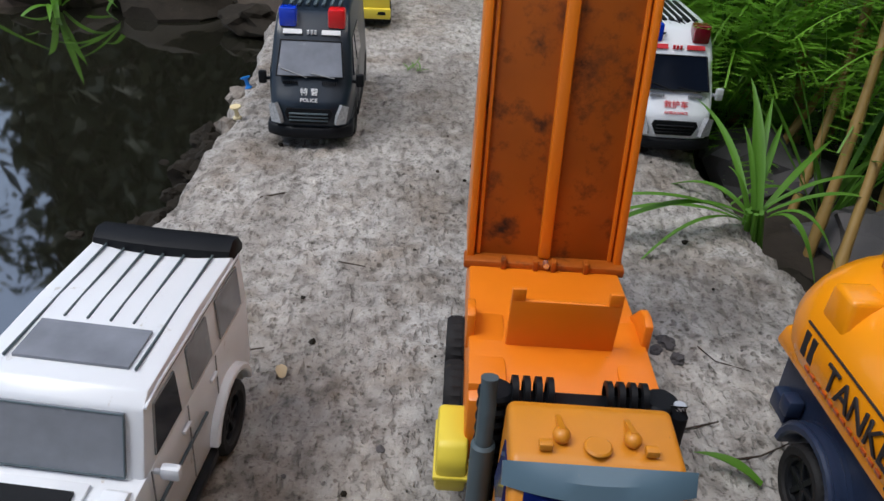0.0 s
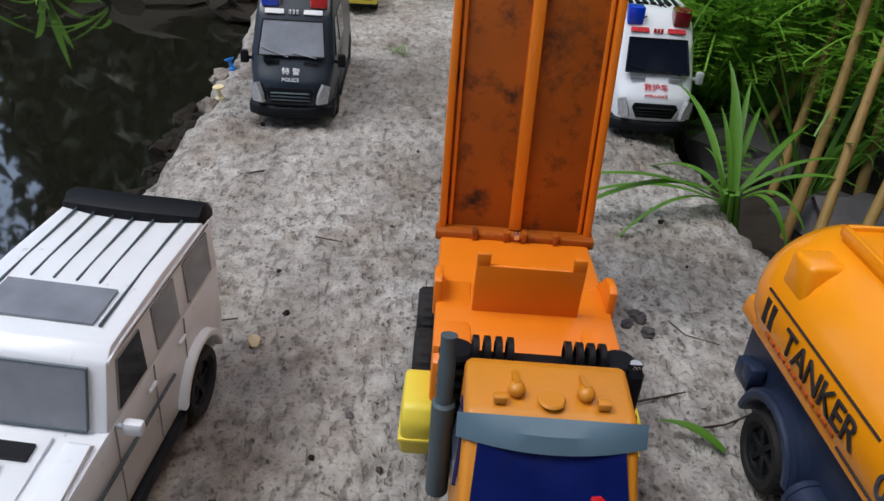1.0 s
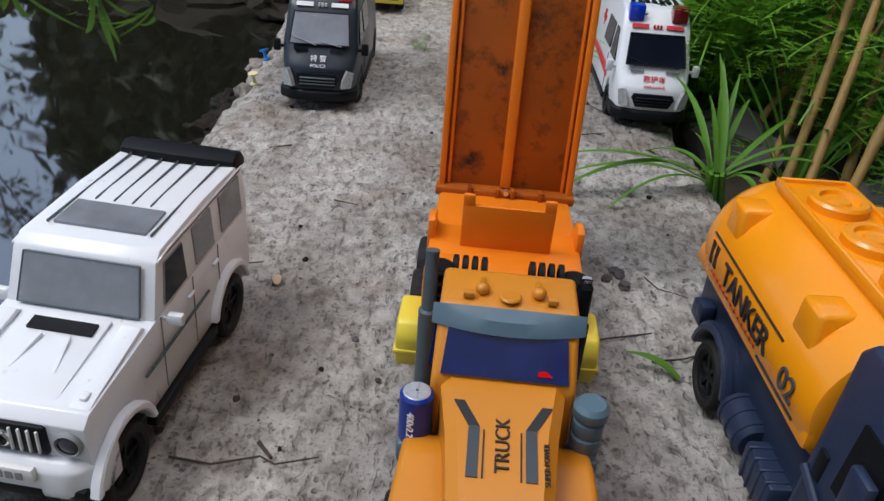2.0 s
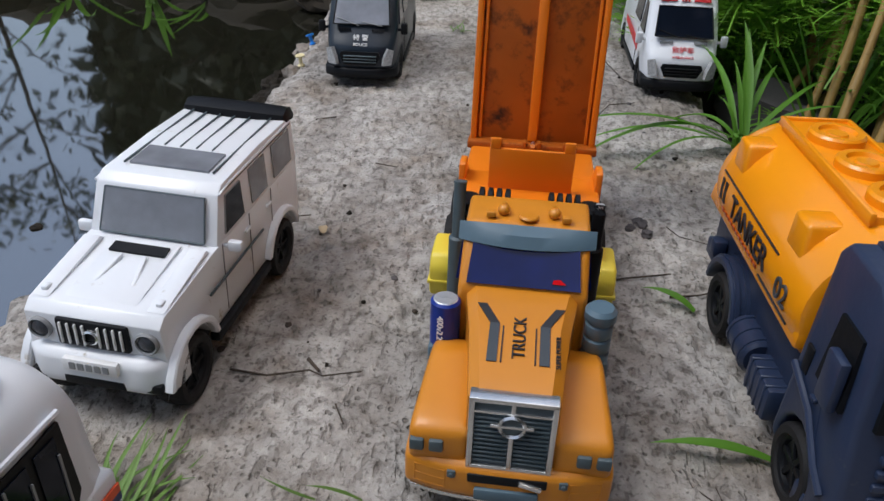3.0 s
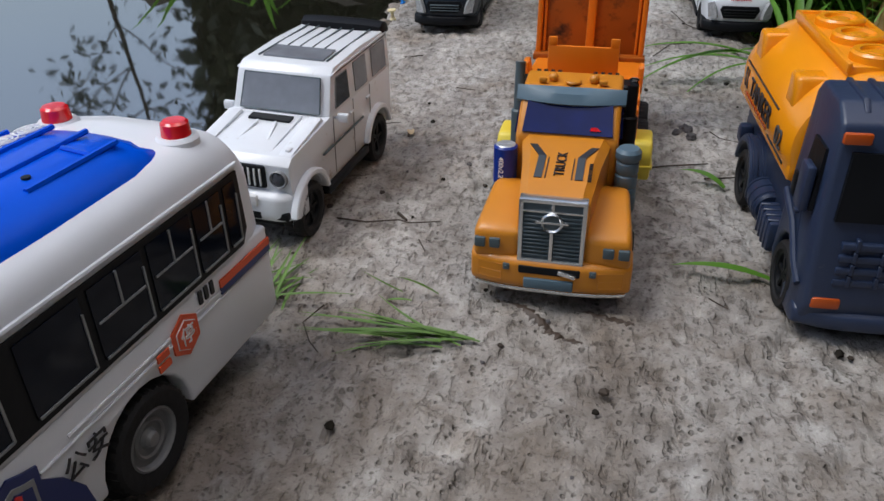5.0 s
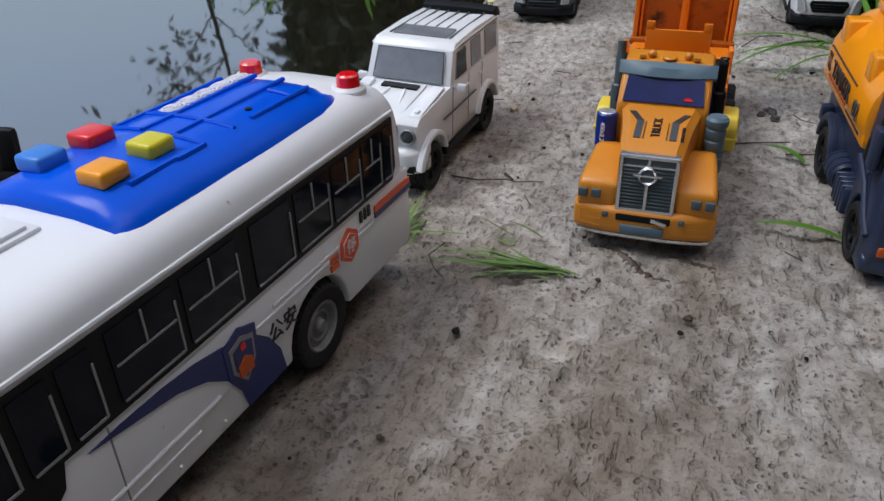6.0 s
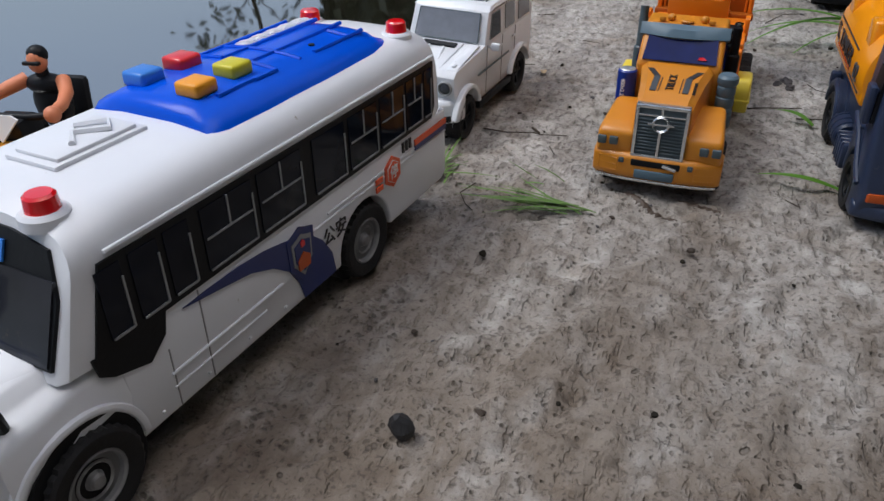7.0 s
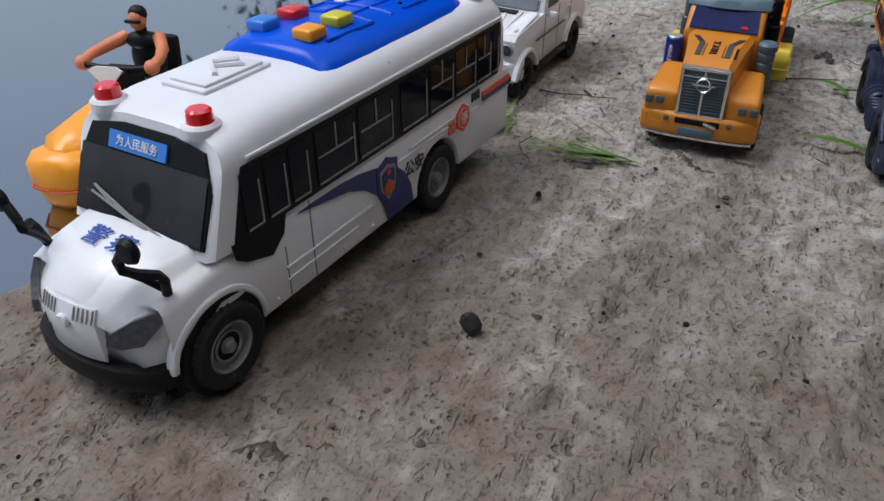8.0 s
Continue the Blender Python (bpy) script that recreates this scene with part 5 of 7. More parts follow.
    for x0, z0, x1, z1 in ((0.008, 0.0532, -0.021, 0.0628), (0.016, 0.0530, -0.013, 0.0588), (0.010, 0.0530, -0.022, 0.0605), (-0.021, 0.0628, -0.012, 0.0588)):
        part("wiper", tube([front(x0, z0, 0.0026), front(x1, z1, 0.0026)], 0.0005, 6), M_GREY, wf)
    # hood
    hd = part("hood", loft([[(w, y + 0.007 * (-y - 0.0655) / 0.03, z - 0.0014), (w - 0.0014, y + 0.006 * (-y - 0.0655) / 0.03, z - 0.0002), (w * 0.4, y, z + 0.0008), (-w * 0.4, y, z + 0.0008), (-w + 0.0014, y + 0.006 * (-y - 0.0655) / 0.03, z - 0.0002), (-w, y + 0.007 * (-y - 0.0655) / 0.03, z - 0.0014)] for y, w, z in ((-0.0655, 0.0258, 0.0535), (-0.0780, 0.0238, 0.0525), (-0.0870, 0.0208, 0.0495), (-0.0930, 0.0180, 0.0459), (-0.0962, 0.0162, 0.0424))]), M_BUSWHITE, t, sharp=50)
    lettering("hood_lettering", "警 察", 0.0096, facing((0.0, -0.0775, 0.0540), (1, 0, 0), (0, 0.013, 0.0018)), M_BLUEINK, hd, "blue characters on the hood")
    gr = part("grille", loft([[(x, -0.0991 + 0.010 * (abs(x) / 0.03) ** 2 + 0.0005, 0.0215), (x, -0.0994 + 0.010 * (abs(x) / 0.03) ** 2, 0.0222), (x, -0.0996 + 0.010 * (abs(x) / 0.03) ** 2, 0.0375), (x, -0.0976 + 0.010 * (abs(x) / 0.03) ** 2, 0.0422), (x, -0.0955 + 0.010 * (abs(x) / 0.03) ** 2, 0.0412)] for x in [-0.0125 + 0.0025 * k for k in range(11)]]), M_BUSWHITE, t, "white moulded grille panel", sharp=60)
    for i in range(14):
        x = -0.0117 + 0.0018 * i
        if abs(x) > 0.0036:
            yy = 0.010 * (abs(x) / 0.03) ** 2
            part("grille_slit", slab([(x - 0.0002, -0.1000 + yy, 0.0376), (x + 0.0002, -0.1000 + yy, 0.0376), (x + 0.0002, -0.0980 + yy, 0.0418), (x - 0.0002, -0.0980 + yy, 0.0418)], 0.0004), M_GREY, gr)
    part("emblem", rod((0, -0.1011, 0.0362), 0.0027, 0.0018, "y", 20, 0.0006), M_BUSWHITE, gr, "plain round emblem")
    def wrap(y):
        return [(0.0330, y + 0.0175), (0.0328, y + 0.0140), (0.0312, y + 0.0105), (0.0270, y + 0.0060), (0.018, y + 0.0022), (0.009, y + 0.0005)]
    half_line = wrap(-0.1012)
    line = half_line + [(0.0, -0.1012)] + [(-x, y) for x, y in half_line[::-1]]
    part("bumper", loft([[(x * 0.93, y * 0.95, 0.0118), (x * 0.98, y + 0.0012, 0.0122), (x, y + 0.0002, 0.0145), (x, y + 0.0002, 0.0188), (x * 0.99, y + 0.0008, 0.0205), (x * 0.93, y * 0.95, 0.0210)] for x, y in line]), M_BLACK, t, "black wrap-around front bumper", sharp=50)
    for s in (-1, 1):
        hq = [(0.0172, -0.0975, 0.0305), (0.0215, -0.0957, 0.0296), (0.0275, -0.0915, 0.0305), (0.0308, -0.0868, 0.0355), (0.0302, -0.0858, 0.0398), (0.0245, -0.0918, 0.0380), (0.0182, -0.0968, 0.0340)]
        hq = [(s * x, y - 0.0004 + (z - 0.0345) * 0.10, 0.0362 + (z - 0.0345) * 1.12) for x, y, z in hq]
        part("headlamp", slab(hq if s > 0 else hq[::-1], 0.0022, 0.0006), M_HEADLAMP, t, "slanted dark smoky headlamp")
        wing = prism(arch(-0.0675, 0.0175, 0.0192, 0.0180, 17) + arch(-0.0675, 0.0175, 0.0218, 0.0180, 17, False), s * 0.0340 - 0.0020, s * 0.0340 + 0.0022, 0.0009, 2, 40)
        part("wheel_lip", bend(wing, lambda x, y, z: (x * (1 - 0.07 * max(0, (-y - 0.0685) / 0.02) ** 1.5), y, z)), M_BUSWHITE, t)
        for y in (-0.0670, 0.0765):
            wx, depth = (0.0330, 0.0300) if y < 0 else (0.0302, 0.0255)
            # black disc stands in for the shade inside the wheel opening
            part("wheel_well", rod((s * depth - 0.0050, y, 0.0172), 0.0190, 0.0100 if y < 0 else 0.0080, "x", 28), M_BLACK, t)
            wh = wheel(t, s * wx, y, 0.0165, 0.0098, M_DISC, "dark grey wheel disc", 0.60, 0, 32)
            part("hub_ring", lathe([(0.0052, 0.0), (0.0058, 0.0007), (0.0064, 0.0)], 24, "x", (s * wx + (0.0024 if s > 0 else -0.0031), y, 0.0165)), M_RINGGREY, wh)
            part("rim_ring", lathe([(0.0088, 0.0), (0.0093, 0.0007), (0.0099, 0.0)], 28, "x", (s * wx + (0.0036 if s > 0 else -0.0043), y, 0.0165)), M_RINGGREY, wh)
            part("hub_cap", lathe([(0, 0.0016), (0.0020, 0.0014), (0.0026, 0.0)], 18, "x", (s * wx + (0.0028 if s > 0 else -0.0044), y, 0.0165)), M_RINGGREY, wh)
        arm = tube([(s * 0.0290, -0.0810, 0.0455), (s * 0.0312, -0.0825, 0.0520), (s * 0.0310, -0.0840, 0.0548), (s * 0.0270, -0.0880, 0.0562), (s * 0.0238, -0.0905, 0.0578), (s * 0.0238, -0.0912, 0.0615), (s * 0.0270, -0.0912, 0.0655), (s * 0.0310, -0.0908, 0.0668)], 0.0017, 8)
        ma = part("mirror", join(arm, tube([(s * 0.0290, -0.0810, 0.0465), (s * 0.0262, -0.0860, 0.0530), (s * 0.0240, -0.0900, 0.0572)], 0.0013, 8)), M_BLACK, t, "black mirror on a bent arm")
        part("mirror_head", lathe([(0, -0.0022), (0.0034, -0.0018), (0.0044, 0.0), (0.0034, 0.0014), (0, 0.0018)], 18, "y", (s * 0.0305, -0.0912, 0.0672)), M_BLACK, ma)
        # window band with panes
        X = s * (W + 0.0002)
        bandq = [(X, -0.0560, 0.0510), (X, 0.1330, 0.0510), (X, 0.1360, 0.0560), (X * 0.998, 0.1350, 0.0765), (X * 0.998, -0.0480, 0.0765)]
        wb = part("window_band", slab(bandq if s > 0 else bandq[::-1], 0.0008, 0.0002), M_BLACK, t, "black window band")
        dq = [(X, -0.0575, 0.0515), (X, -0.0565, 0.0455), (X, -0.0522, 0.0425), (X, -0.0400, 0.0385), (X, -0.0330, 0.0440), (X, -0.0310, 0.0515)]
        part("door_glass", slab(dq[::-1] if s > 0 else dq, 0.0008), M_BLACK, wb)
        spans = [(-0.0500, -0.0420), (-0.0390, -0.0290), (-0.0265, -0.0170), (-0.0120, 0.0110), (0.0140, 0.0370), (0.0440, 0.0640), (0.0670, 0.0870), (0.0895, 0.1085), (0.1105, 0.1240), (0.1262, 0.1325)]
        for k, (y0, y1) in enumerate(spans):
            q = [(X + s * 0.0005, y0, 0.0535), (X + s * 0.0005, y1, 0.0535), (X + s * 0.0004, y1, 0.0745), (X + s * 0.0004, y0, 0.0745)]
            pane = part("pane", slab(q if s > 0 else q[::-1], 0.0006), M_GLASS, wb)
            part("pane_edge", join(box(X + s * 0.0010 - 0.0002, X + s * 0.0010 + 0.0002, y0 + 0.0005, y1 - 0.0005, 0.0533, 0.0540), box(X + s * 0.0010 - 0.0002, X + s * 0.0010 + 0.0002, y1 - 0.0006, y1, 0.0535, 0.0700)), M_GREY, pane, "worn silver pane edge")
            if k not in (0, 1, 2, 5, 9):
                part("slider_rail", join(box(X + s * 0.0010 - 0.0002, X + s * 0.0010 + 0.0002, y0 + 0.001, y1 - 0.001, 0.0640, 0.0646), box(X + s * 0.0010 - 0.0002, X + s * 0.0010 + 0.0002, (y0 + y1) / 2 - 0.0003, (y0 + y1) / 2 + 0.0003, 0.0640, 0.0745)), M_GREY, pane)
        part("gutter", tube([(s * W * 0.998, -0.045, 0.0785), (s * W, 0.0, 0.0785), (s * W, 0.136, 0.0785)], 0.0007, 6), M_BUSWHITE, t)
        for z in (0.0400, 0.0425):
            part("side_crease", tube([(s * W, 0.040 if z < 0.041 else 0.05, z), (s * W, 0.1470, z)], 0.0006, 6), M_BUSWHITE, t)
        part("side_crease", tube([(s * W, -0.034, 0.0290), (s * W, 0.020, 0.0290)], 0.0007, 6), M_BUSWHITE, t)
        part("side_crease", tube([(s * W, -0.034, 0.0240), (s * W, 0.010, 0.0240)], 0.0005, 6), M_BUSWHITE, t)
        for y in (-0.0330, -0.018):
            part("door_gap", box(s * W - 0.0002, s * W + 0.0003, y - 0.0002, y + 0.0002, 0.0165, 0.0380 if y < -0.02 else 0.05), M_GREY, t)
        for y in (-0.040, -0.020, 0.0, 0.020):
            part("rivet", ball((s * W, y, 0.0190), 0.0007, u=8, v=6), M_BUSWHITE, t)
        # printed swoosh, shield, hexagon and stripe
        top = [(-0.0250, 0.0478), (-0.0150, 0.0482), (0.0, 0.0480), (0.0130, 0.0468), (0.0240, 0.0445), (0.0380, 0.0400), (0.0450, 0.0340), (0.0500, 0.0260), (0.0515, 0.0175)]
        bot = [(0.0515, 0.0165), (0.0310, 0.0165), (0.0290, 0.0240), (0.0240, 0.0320), (0.0160, 0.0380), (0.0050, 0.0425), (-0.0100, 0.0452)]
        q = [(X + s * 0.0001, y, z) for y, z in top + bot]
        bm = bmesh.new()
        outer = [bm.verts.new((X, y, z)) for y, z in top + bot]
        bm.faces.new(outer)
        ret = bmesh.ops.extrude_face_region(bm, geom=bm.faces[:])
        for v in ret["geom"]:
            if isinstance(v, bmesh.types.BMVert):
                v.co.x += s * 0.0004
        part("swoosh", bm, M_NAVYINK, t, "navy blue swoosh along the side")
        sh = [(0.0240, 0.0435), (0.0285, 0.0450), (0.0318, 0.0465), (0.0350, 0.0450), (0.0395, 0.0435), (0.0390, 0.0315), (0.0318, 0.0235), (0.0245, 0.0315)]
        def badge(pts, lift, mat, nm, label=""):
            q = [(X + s * lift, y, z) for y, z in pts]
            return part(nm, slab(q if s > 0 else q[::-1], 0.0006), mat, t, label)
        badge(sh, 0.0004, M_NAVYINK, "shield", "navy shield badge")
        c = (0.0318, 0.0352)
        badge([(c[0] + (y - c[0]) * 0.74, c[1] + (z - c[1]) * 0.74) for y, z in sh], 0.0007, M_GREY, "shield_rim")
        badge([(c[0] + (y - c[0]) * 0.58, c[1] + (z - c[1]) * 0.58) for y, z in sh], 0.0010, M_NAVYINK, "shield_field")
        badge([(0.0286, 0.0298), (0.0350, 0.0298), (0.0354, 0.0340), (0.0318, 0.0366), (0.0282, 0.0340)], 0.0013, M_AMBER, "shield_mark")
        badge([(0.0308, 0.0388), (0.0328, 0.0388), (0.0330, 0.0406), (0.0318, 0.0416), (0.0306, 0.0406)], 0.0013, M_RED, "shield_star")
        hx = [(0.0972 + 0.0070 * math.cos(a), 0.0399 + 0.0072 * math.sin(a)) for a in [math.pi / 6 + math.pi / 3 * k for k in range(6)]]
        badge(hx, 0.0004, M_ORANGEINK, "hexagon_sign", "orange-red hexagonal stop badge")
        hc = [(0.0972 + 0.0052 * math.cos(a), 0.0399 + 0.0054 * math.sin(a)) for a in [math.pi / 6 + math.pi / 3 * k for k in range(6)]]
        hh = badge(hc, 0.0007, M_WHITEINK, "hexagon_line")
        badge([(0.0972 + (y - 0.0972) * 0.94, 0.0399 + (z - 0.0399) * 0.94) for y, z in hc], 0.0009, M_ORANGEINK, "hexagon_field")
        rgt = (0, 1, 0) if s > 0 else (0, -1, 0)
        lettering("badge_character", "停", 0.0066, facing((X + s * 0.0013, 0.0972, 0.0397), rgt, (0, 0, 1)), M_WHITEINK, t, "pale character in the badge")
        for z in (0.0355, 0.0390):
            badge([(0.0838, z), (0.0890, z), (0.0890, z + 0.0022), (0.0838, z + 0.0022)], 0.0004, M_ORANGEINK, "badge_bar")
        badge([(0.1170, 0.0438), (0.1468, 0.0438), (0.1468, 0.0464), (0.1170, 0.0464)], 0.0004, M_ORANGEINK, "rear_stripe", "orange and navy rear stripe")
        badge([(0.1170, 0.0414), (0.1468, 0.0414), (0.1468, 0.0438), (0.1170, 0.0438)], 0.0004, M_NAVYINK, "rear_stripe")
        for k in range(3):
            badge([(0.1062 + 0.0030 * k, 0.0445), (0.1078 + 0.0030 * k, 0.0445), (0.1078 + 0.0030 * k, 0.0490), (0.1062 + 0.0030 * k, 0.0490)], 0.0003, M_INK, "side_digit")
        lettering("side_lettering", "公安", 0.0080, facing((X + s * 0.0004, 0.0533, 0.0332), rgt, (0, 0, 1)), M_INK, t, "black characters on the side")
    part("underbody", box(-0.026, 0.026, -0.088, 0.142, 0.009, 0.018, 0.001), M_BLACK, t)
    rear = [(-0.024, 0.1487, 0.056), (0.024, 0.1487, 0.056), (0.022, 0.1455, 0.076), (-0.022, 0.1455, 0.076)]
    part("rear_window", slab(rear[::-1], 0.0012), M_BLACK, t)
    # roof: blue panel, buttons, lamps and hatch
    def deck_ring(y, w, h):
        w += 0.0018
        pts = [(-w - 0.002, 0.0880), (-w, 0.0895 + h * 0.45), (-w + 0.004, 0.0893 + h * 0.85)]
        pts += [(w * u, 0.0895 + h + 0.0022 * (1 - u * u)) for u in (-0.7, -0.35, 0, 0.35, 0.7)]
        pts += [(w - 0.004, 0.0893 + h * 0.85), (w, 0.0895 + h * 0.45), (w + 0.002, 0.0880)]
        return [(x, y, z) for x, z in pts]
    deck = loft([deck_ring(0.0080, 0.0215, 0.0003), deck_ring(0.0105, 0.0225, 0.003), deck_ring(0.0150, 0.0232, 0.0042), deck_ring(0.0350, 0.0236, 0.0046), deck_ring(0.0500, 0.0236, 0.0044), deck_ring(0.0700, 0.0236, 0.0042), deck_ring(0.1020, 0.0230, 0.0040), deck_ring(0.1110, 0.0218, 0.0026), deck_ring(0.1155, 0.0203, 0.0010), deck_ring(0.1170, 0.0195, -0.0006)])
    dk = part("roof_panel", deck, M_BUSBLUE, t, "raised glossy blue roof panel", sharp=45)
    def on_deck(x, y):
        h = 0.0046 if y < 0.036 else (0.0046 - 0.0004 * min(1, (y - 0.036) / 0.034))
        return 0.0897 + h + 0.0022 * (1 - min(1, (abs(x) / 0.0236)) ** 2)
    for x0, y0, x1, y1 in ((0.006, 0.052, 0.018, 0.052), (0.006, 0.052, 0.006, 0.110), (0.018, 0.052, 0.018, 0.040), (0.006, 0.066, 0.018, 0.066), (0.0175, 0.075, 0.0175, 0.108), (0.008, 0.098, 0.017, 0.098), (-0.006, 0.052, -0.006, 0.110), (-0.018, 0.052, -0.006, 0.052), (-0.018, 0.066, 0.006, 0.066), (-0.018, 0.052, -0.018, 0.105), (0.0175, 0.022, 0.0175, 0.046)):
        n = 6
        part("panel_rib", tube([(x0 + (x1 - x0) * k / n, y0 + (y1 - y0) * k / n, on_deck(x0 + (x1 - x0) * k / n, y0 + (y1 - y0) * k / n) - 0.0001) for k in range(n + 1)], 0.00085, 6), M_BUSBLUE, dk)
    part("speaker_hole", rod((0.0125, 0.0805, on_deck(0.0125, 0.08) - 0.0004), 0.0012, 0.0007, "z", 14), M_BLACK, dk)
    for k in range(5):
        for rr in (0.0028, 0.0018, 0.0009):
            ringq = [( -0.0115 + rr * 1.25 * math.cos(a), 0.0720 + 0.0085 * k + rr * 1.5 * math.sin(a)) for a in [2 * math.pi * j / 14 for j in range(15)]]
            part("roof_scroll", tube([(x, y, on_deck(x, y) + 0.0002) for x, y in ringq], 0.0003, 5), M_WHITEINK, dk)
        part("roof_scroll", tube([(-0.0150, 0.0690 + 0.0085 * k, on_deck(-0.015, 0.07)), (-0.0080, 0.0765 + 0.0085 * k, on_deck(-0.008, 0.07))], 0.0003, 5), M_WHITEINK, dk)
    for x, y, mat, lab in ((0.0100, 0.0212, M_BTNORANGE, "amber push button"), (-0.0145, 0.0225, M_LIGHTBLUE, "light blue push button"), (0.0085, 0.0405, M_BTNYELLOW, "olive yellow push button"), (-0.0140, 0.0400, M_RED, "red push button")):
        z = on_deck(x, y) - 0.001
        part("button", box(x - 0.0049, x + 0.0049, y - 0.0052, y + 0.0052, z, z + 0.0050, 0.0013, 3), mat, dk, lab)
    for x, y in ((-0.0235, -0.0475), (0.0200, -0.0475), (-0.0222, 0.1275), (0.0222, 0.1275)):
        z = 0.0878 if y > 0 else 0.0868
        base = part("roof_lamp", lathe([(0, -0.002), (0.0066, -0.002), (0.0066, 0.0012), (0.0056, 0.0022), (0, 0.0022)], 24, "z", (x, y, z)), M_BUSWHITE, t)
        part("lens", lathe([(0, 0.0068), (0.0034, 0.0067), (0.0042, 0.0060), (0.0046, 0.0020), (0, 0.0020)], 24, "z", (x, y, z)), M_REDLENS, base, "red lamp lens")
    ht = part("roof_hatch", move(box(-0.0105, 0.0105, -0.0170, 0.0170, 0.0, 0.0016, 0.0005), pose(-0.0030, -0.0160, 0.0898)), M_BUSWHITE, t, "white raised roof hatch")
    part("hatch_step", move(box(-0.0088, 0.0088, -0.0145, 0.0145, 0.0014, 0.0028, 0.0005), pose(-0.0030, -0.0160, 0.0898)), M_BUSWHITE, ht)
    part("hatch_figure", join(tube([(-0.009, -0.012, 0.0930), (-0.002, -0.005, 0.0934), (0.003, -0.009, 0.0932), (-0.005, -0.016, 0.0930), (0.002, -0.022, 0.0930)], 0.0011, 6)), M_BUSWHITE, ht)
    return t


build_bus(pose(-0.0130, -0.0666, 0.0, 0, 0, -7.2))


# ---- jet ski with its rider ----
def build_jet_ski(m):
    t = thing("jet_ski", m, "orange-yellow toy jet ski floating on the pond", "toy jet ski")
    def hull_ring(y, w, zt, zb):
        w *= 0.82
        return [(-w, y, zt), (-w * 1.02, y, (zt + zb) / 2 + 0.004), (-w * 0.6, y, zb), (0, y, zb - 0.003), (w * 0.6, y, zb), (w * 1.02, y, (zt + zb) / 2 + 0.004), (w, y, zt), (w * 0.5, y, zt + 0.004), (0, y, zt + 0.006), (-w * 0.5, y, zt + 0.004)]
    hull = loft([hull_ring(-0.126, 0.016, 0.032, 0.010), hull_ring(-0.121, 0.027, 0.036, 0.002), hull_ring(-0.105, 0.034, 0.038, -0.005), hull_ring(-0.070, 0.033, 0.034, -0.006), hull_ring(-0.03, 0.031, 0.028, -0.008), hull_ring(0.02, 0.033, 0.026, -0.008), hull_ring(0.07, 0.033, 0.022, -0.008)])
    hb = part("hull", hull, M_BTNORANGE, t, sharp=60)
    part("hull_groove", tube([(-0.0318, -0.09, 0.018), (-0.0305, -0.105, 0.018), (-0.020, -0.1235, 0.017), (0.0, -0.1285, 0.017), (0.020, -0.1235, 0.017), (0.0305, -0.105, 0.018), (0.0318, -0.09, 0.018)], 0.0012, 6), M_AMBER, hb)
    cowl = loft([hull_ring(-0.112, 0.016, 0.038, 0.024), hull_ring(-0.096, 0.024, 0.046, 0.024), hull_ring(-0.060, 0.022, 0.050, 0.024), hull_ring(-0.034, 0.020, 0.052, 0.024), hull_ring(-0.012, 0.017, 0.056, 0.024), hull_ring(0.0, 0.014, 0.048, 0.024)])
    part("cowl", cowl, M_BTNORANGE, t, sharp=60)
    part("dash", bend(box(-0.013, 0.013, -0.026, 0.000, 0.046, 0.074, 0.003), lambda x, y, z: (x, y - (z - 0.046) * 0.3, z)), M_BLACK, t)
    part("screen", slab([(-0.0150, -0.0345, 0.0770), (0.0, -0.0365, 0.0600), (0.0150, -0.0345, 0.0770), (0.009, -0.0330, 0.0795), (-0.009, -0.0330, 0.0795)], 0.0020, 0.0006), M_WHITEINK, t, "pale windshield plate")
    part("handlebar", join(tube([(-0.036, -0.018, 0.0755), (-0.014, -0.022, 0.0740), (0.014, -0.022, 0.0740), (0.036, -0.018, 0.0755)], 0.0028, 10)), M_BLACK, t)
    for s in (-1, 1):
        part("front_pod", ball((s * 0.010, -0.034, 0.049), 0.008, 0.9, 1.2, 1.0), M_BLACK, t)
    part("seat", box(-0.012, 0.012, 0.0, 0.056, 0.030, 0.046, 0.004), M_BLACK, t)
    part("backrest", bend(box(-0.0135, 0.0135, 0.050, 0.060, 0.040, 0.078, 0.005), lambda x, y, z: (x, y + (z - 0.04) * 0.12, z)), M_BLACK, t)
    return t


JET = pose(-0.250, 0.100, WATER_Z, 0, 0, 12) @ Matrix.Scale(0.85, 4)
build_jet_ski(JET)


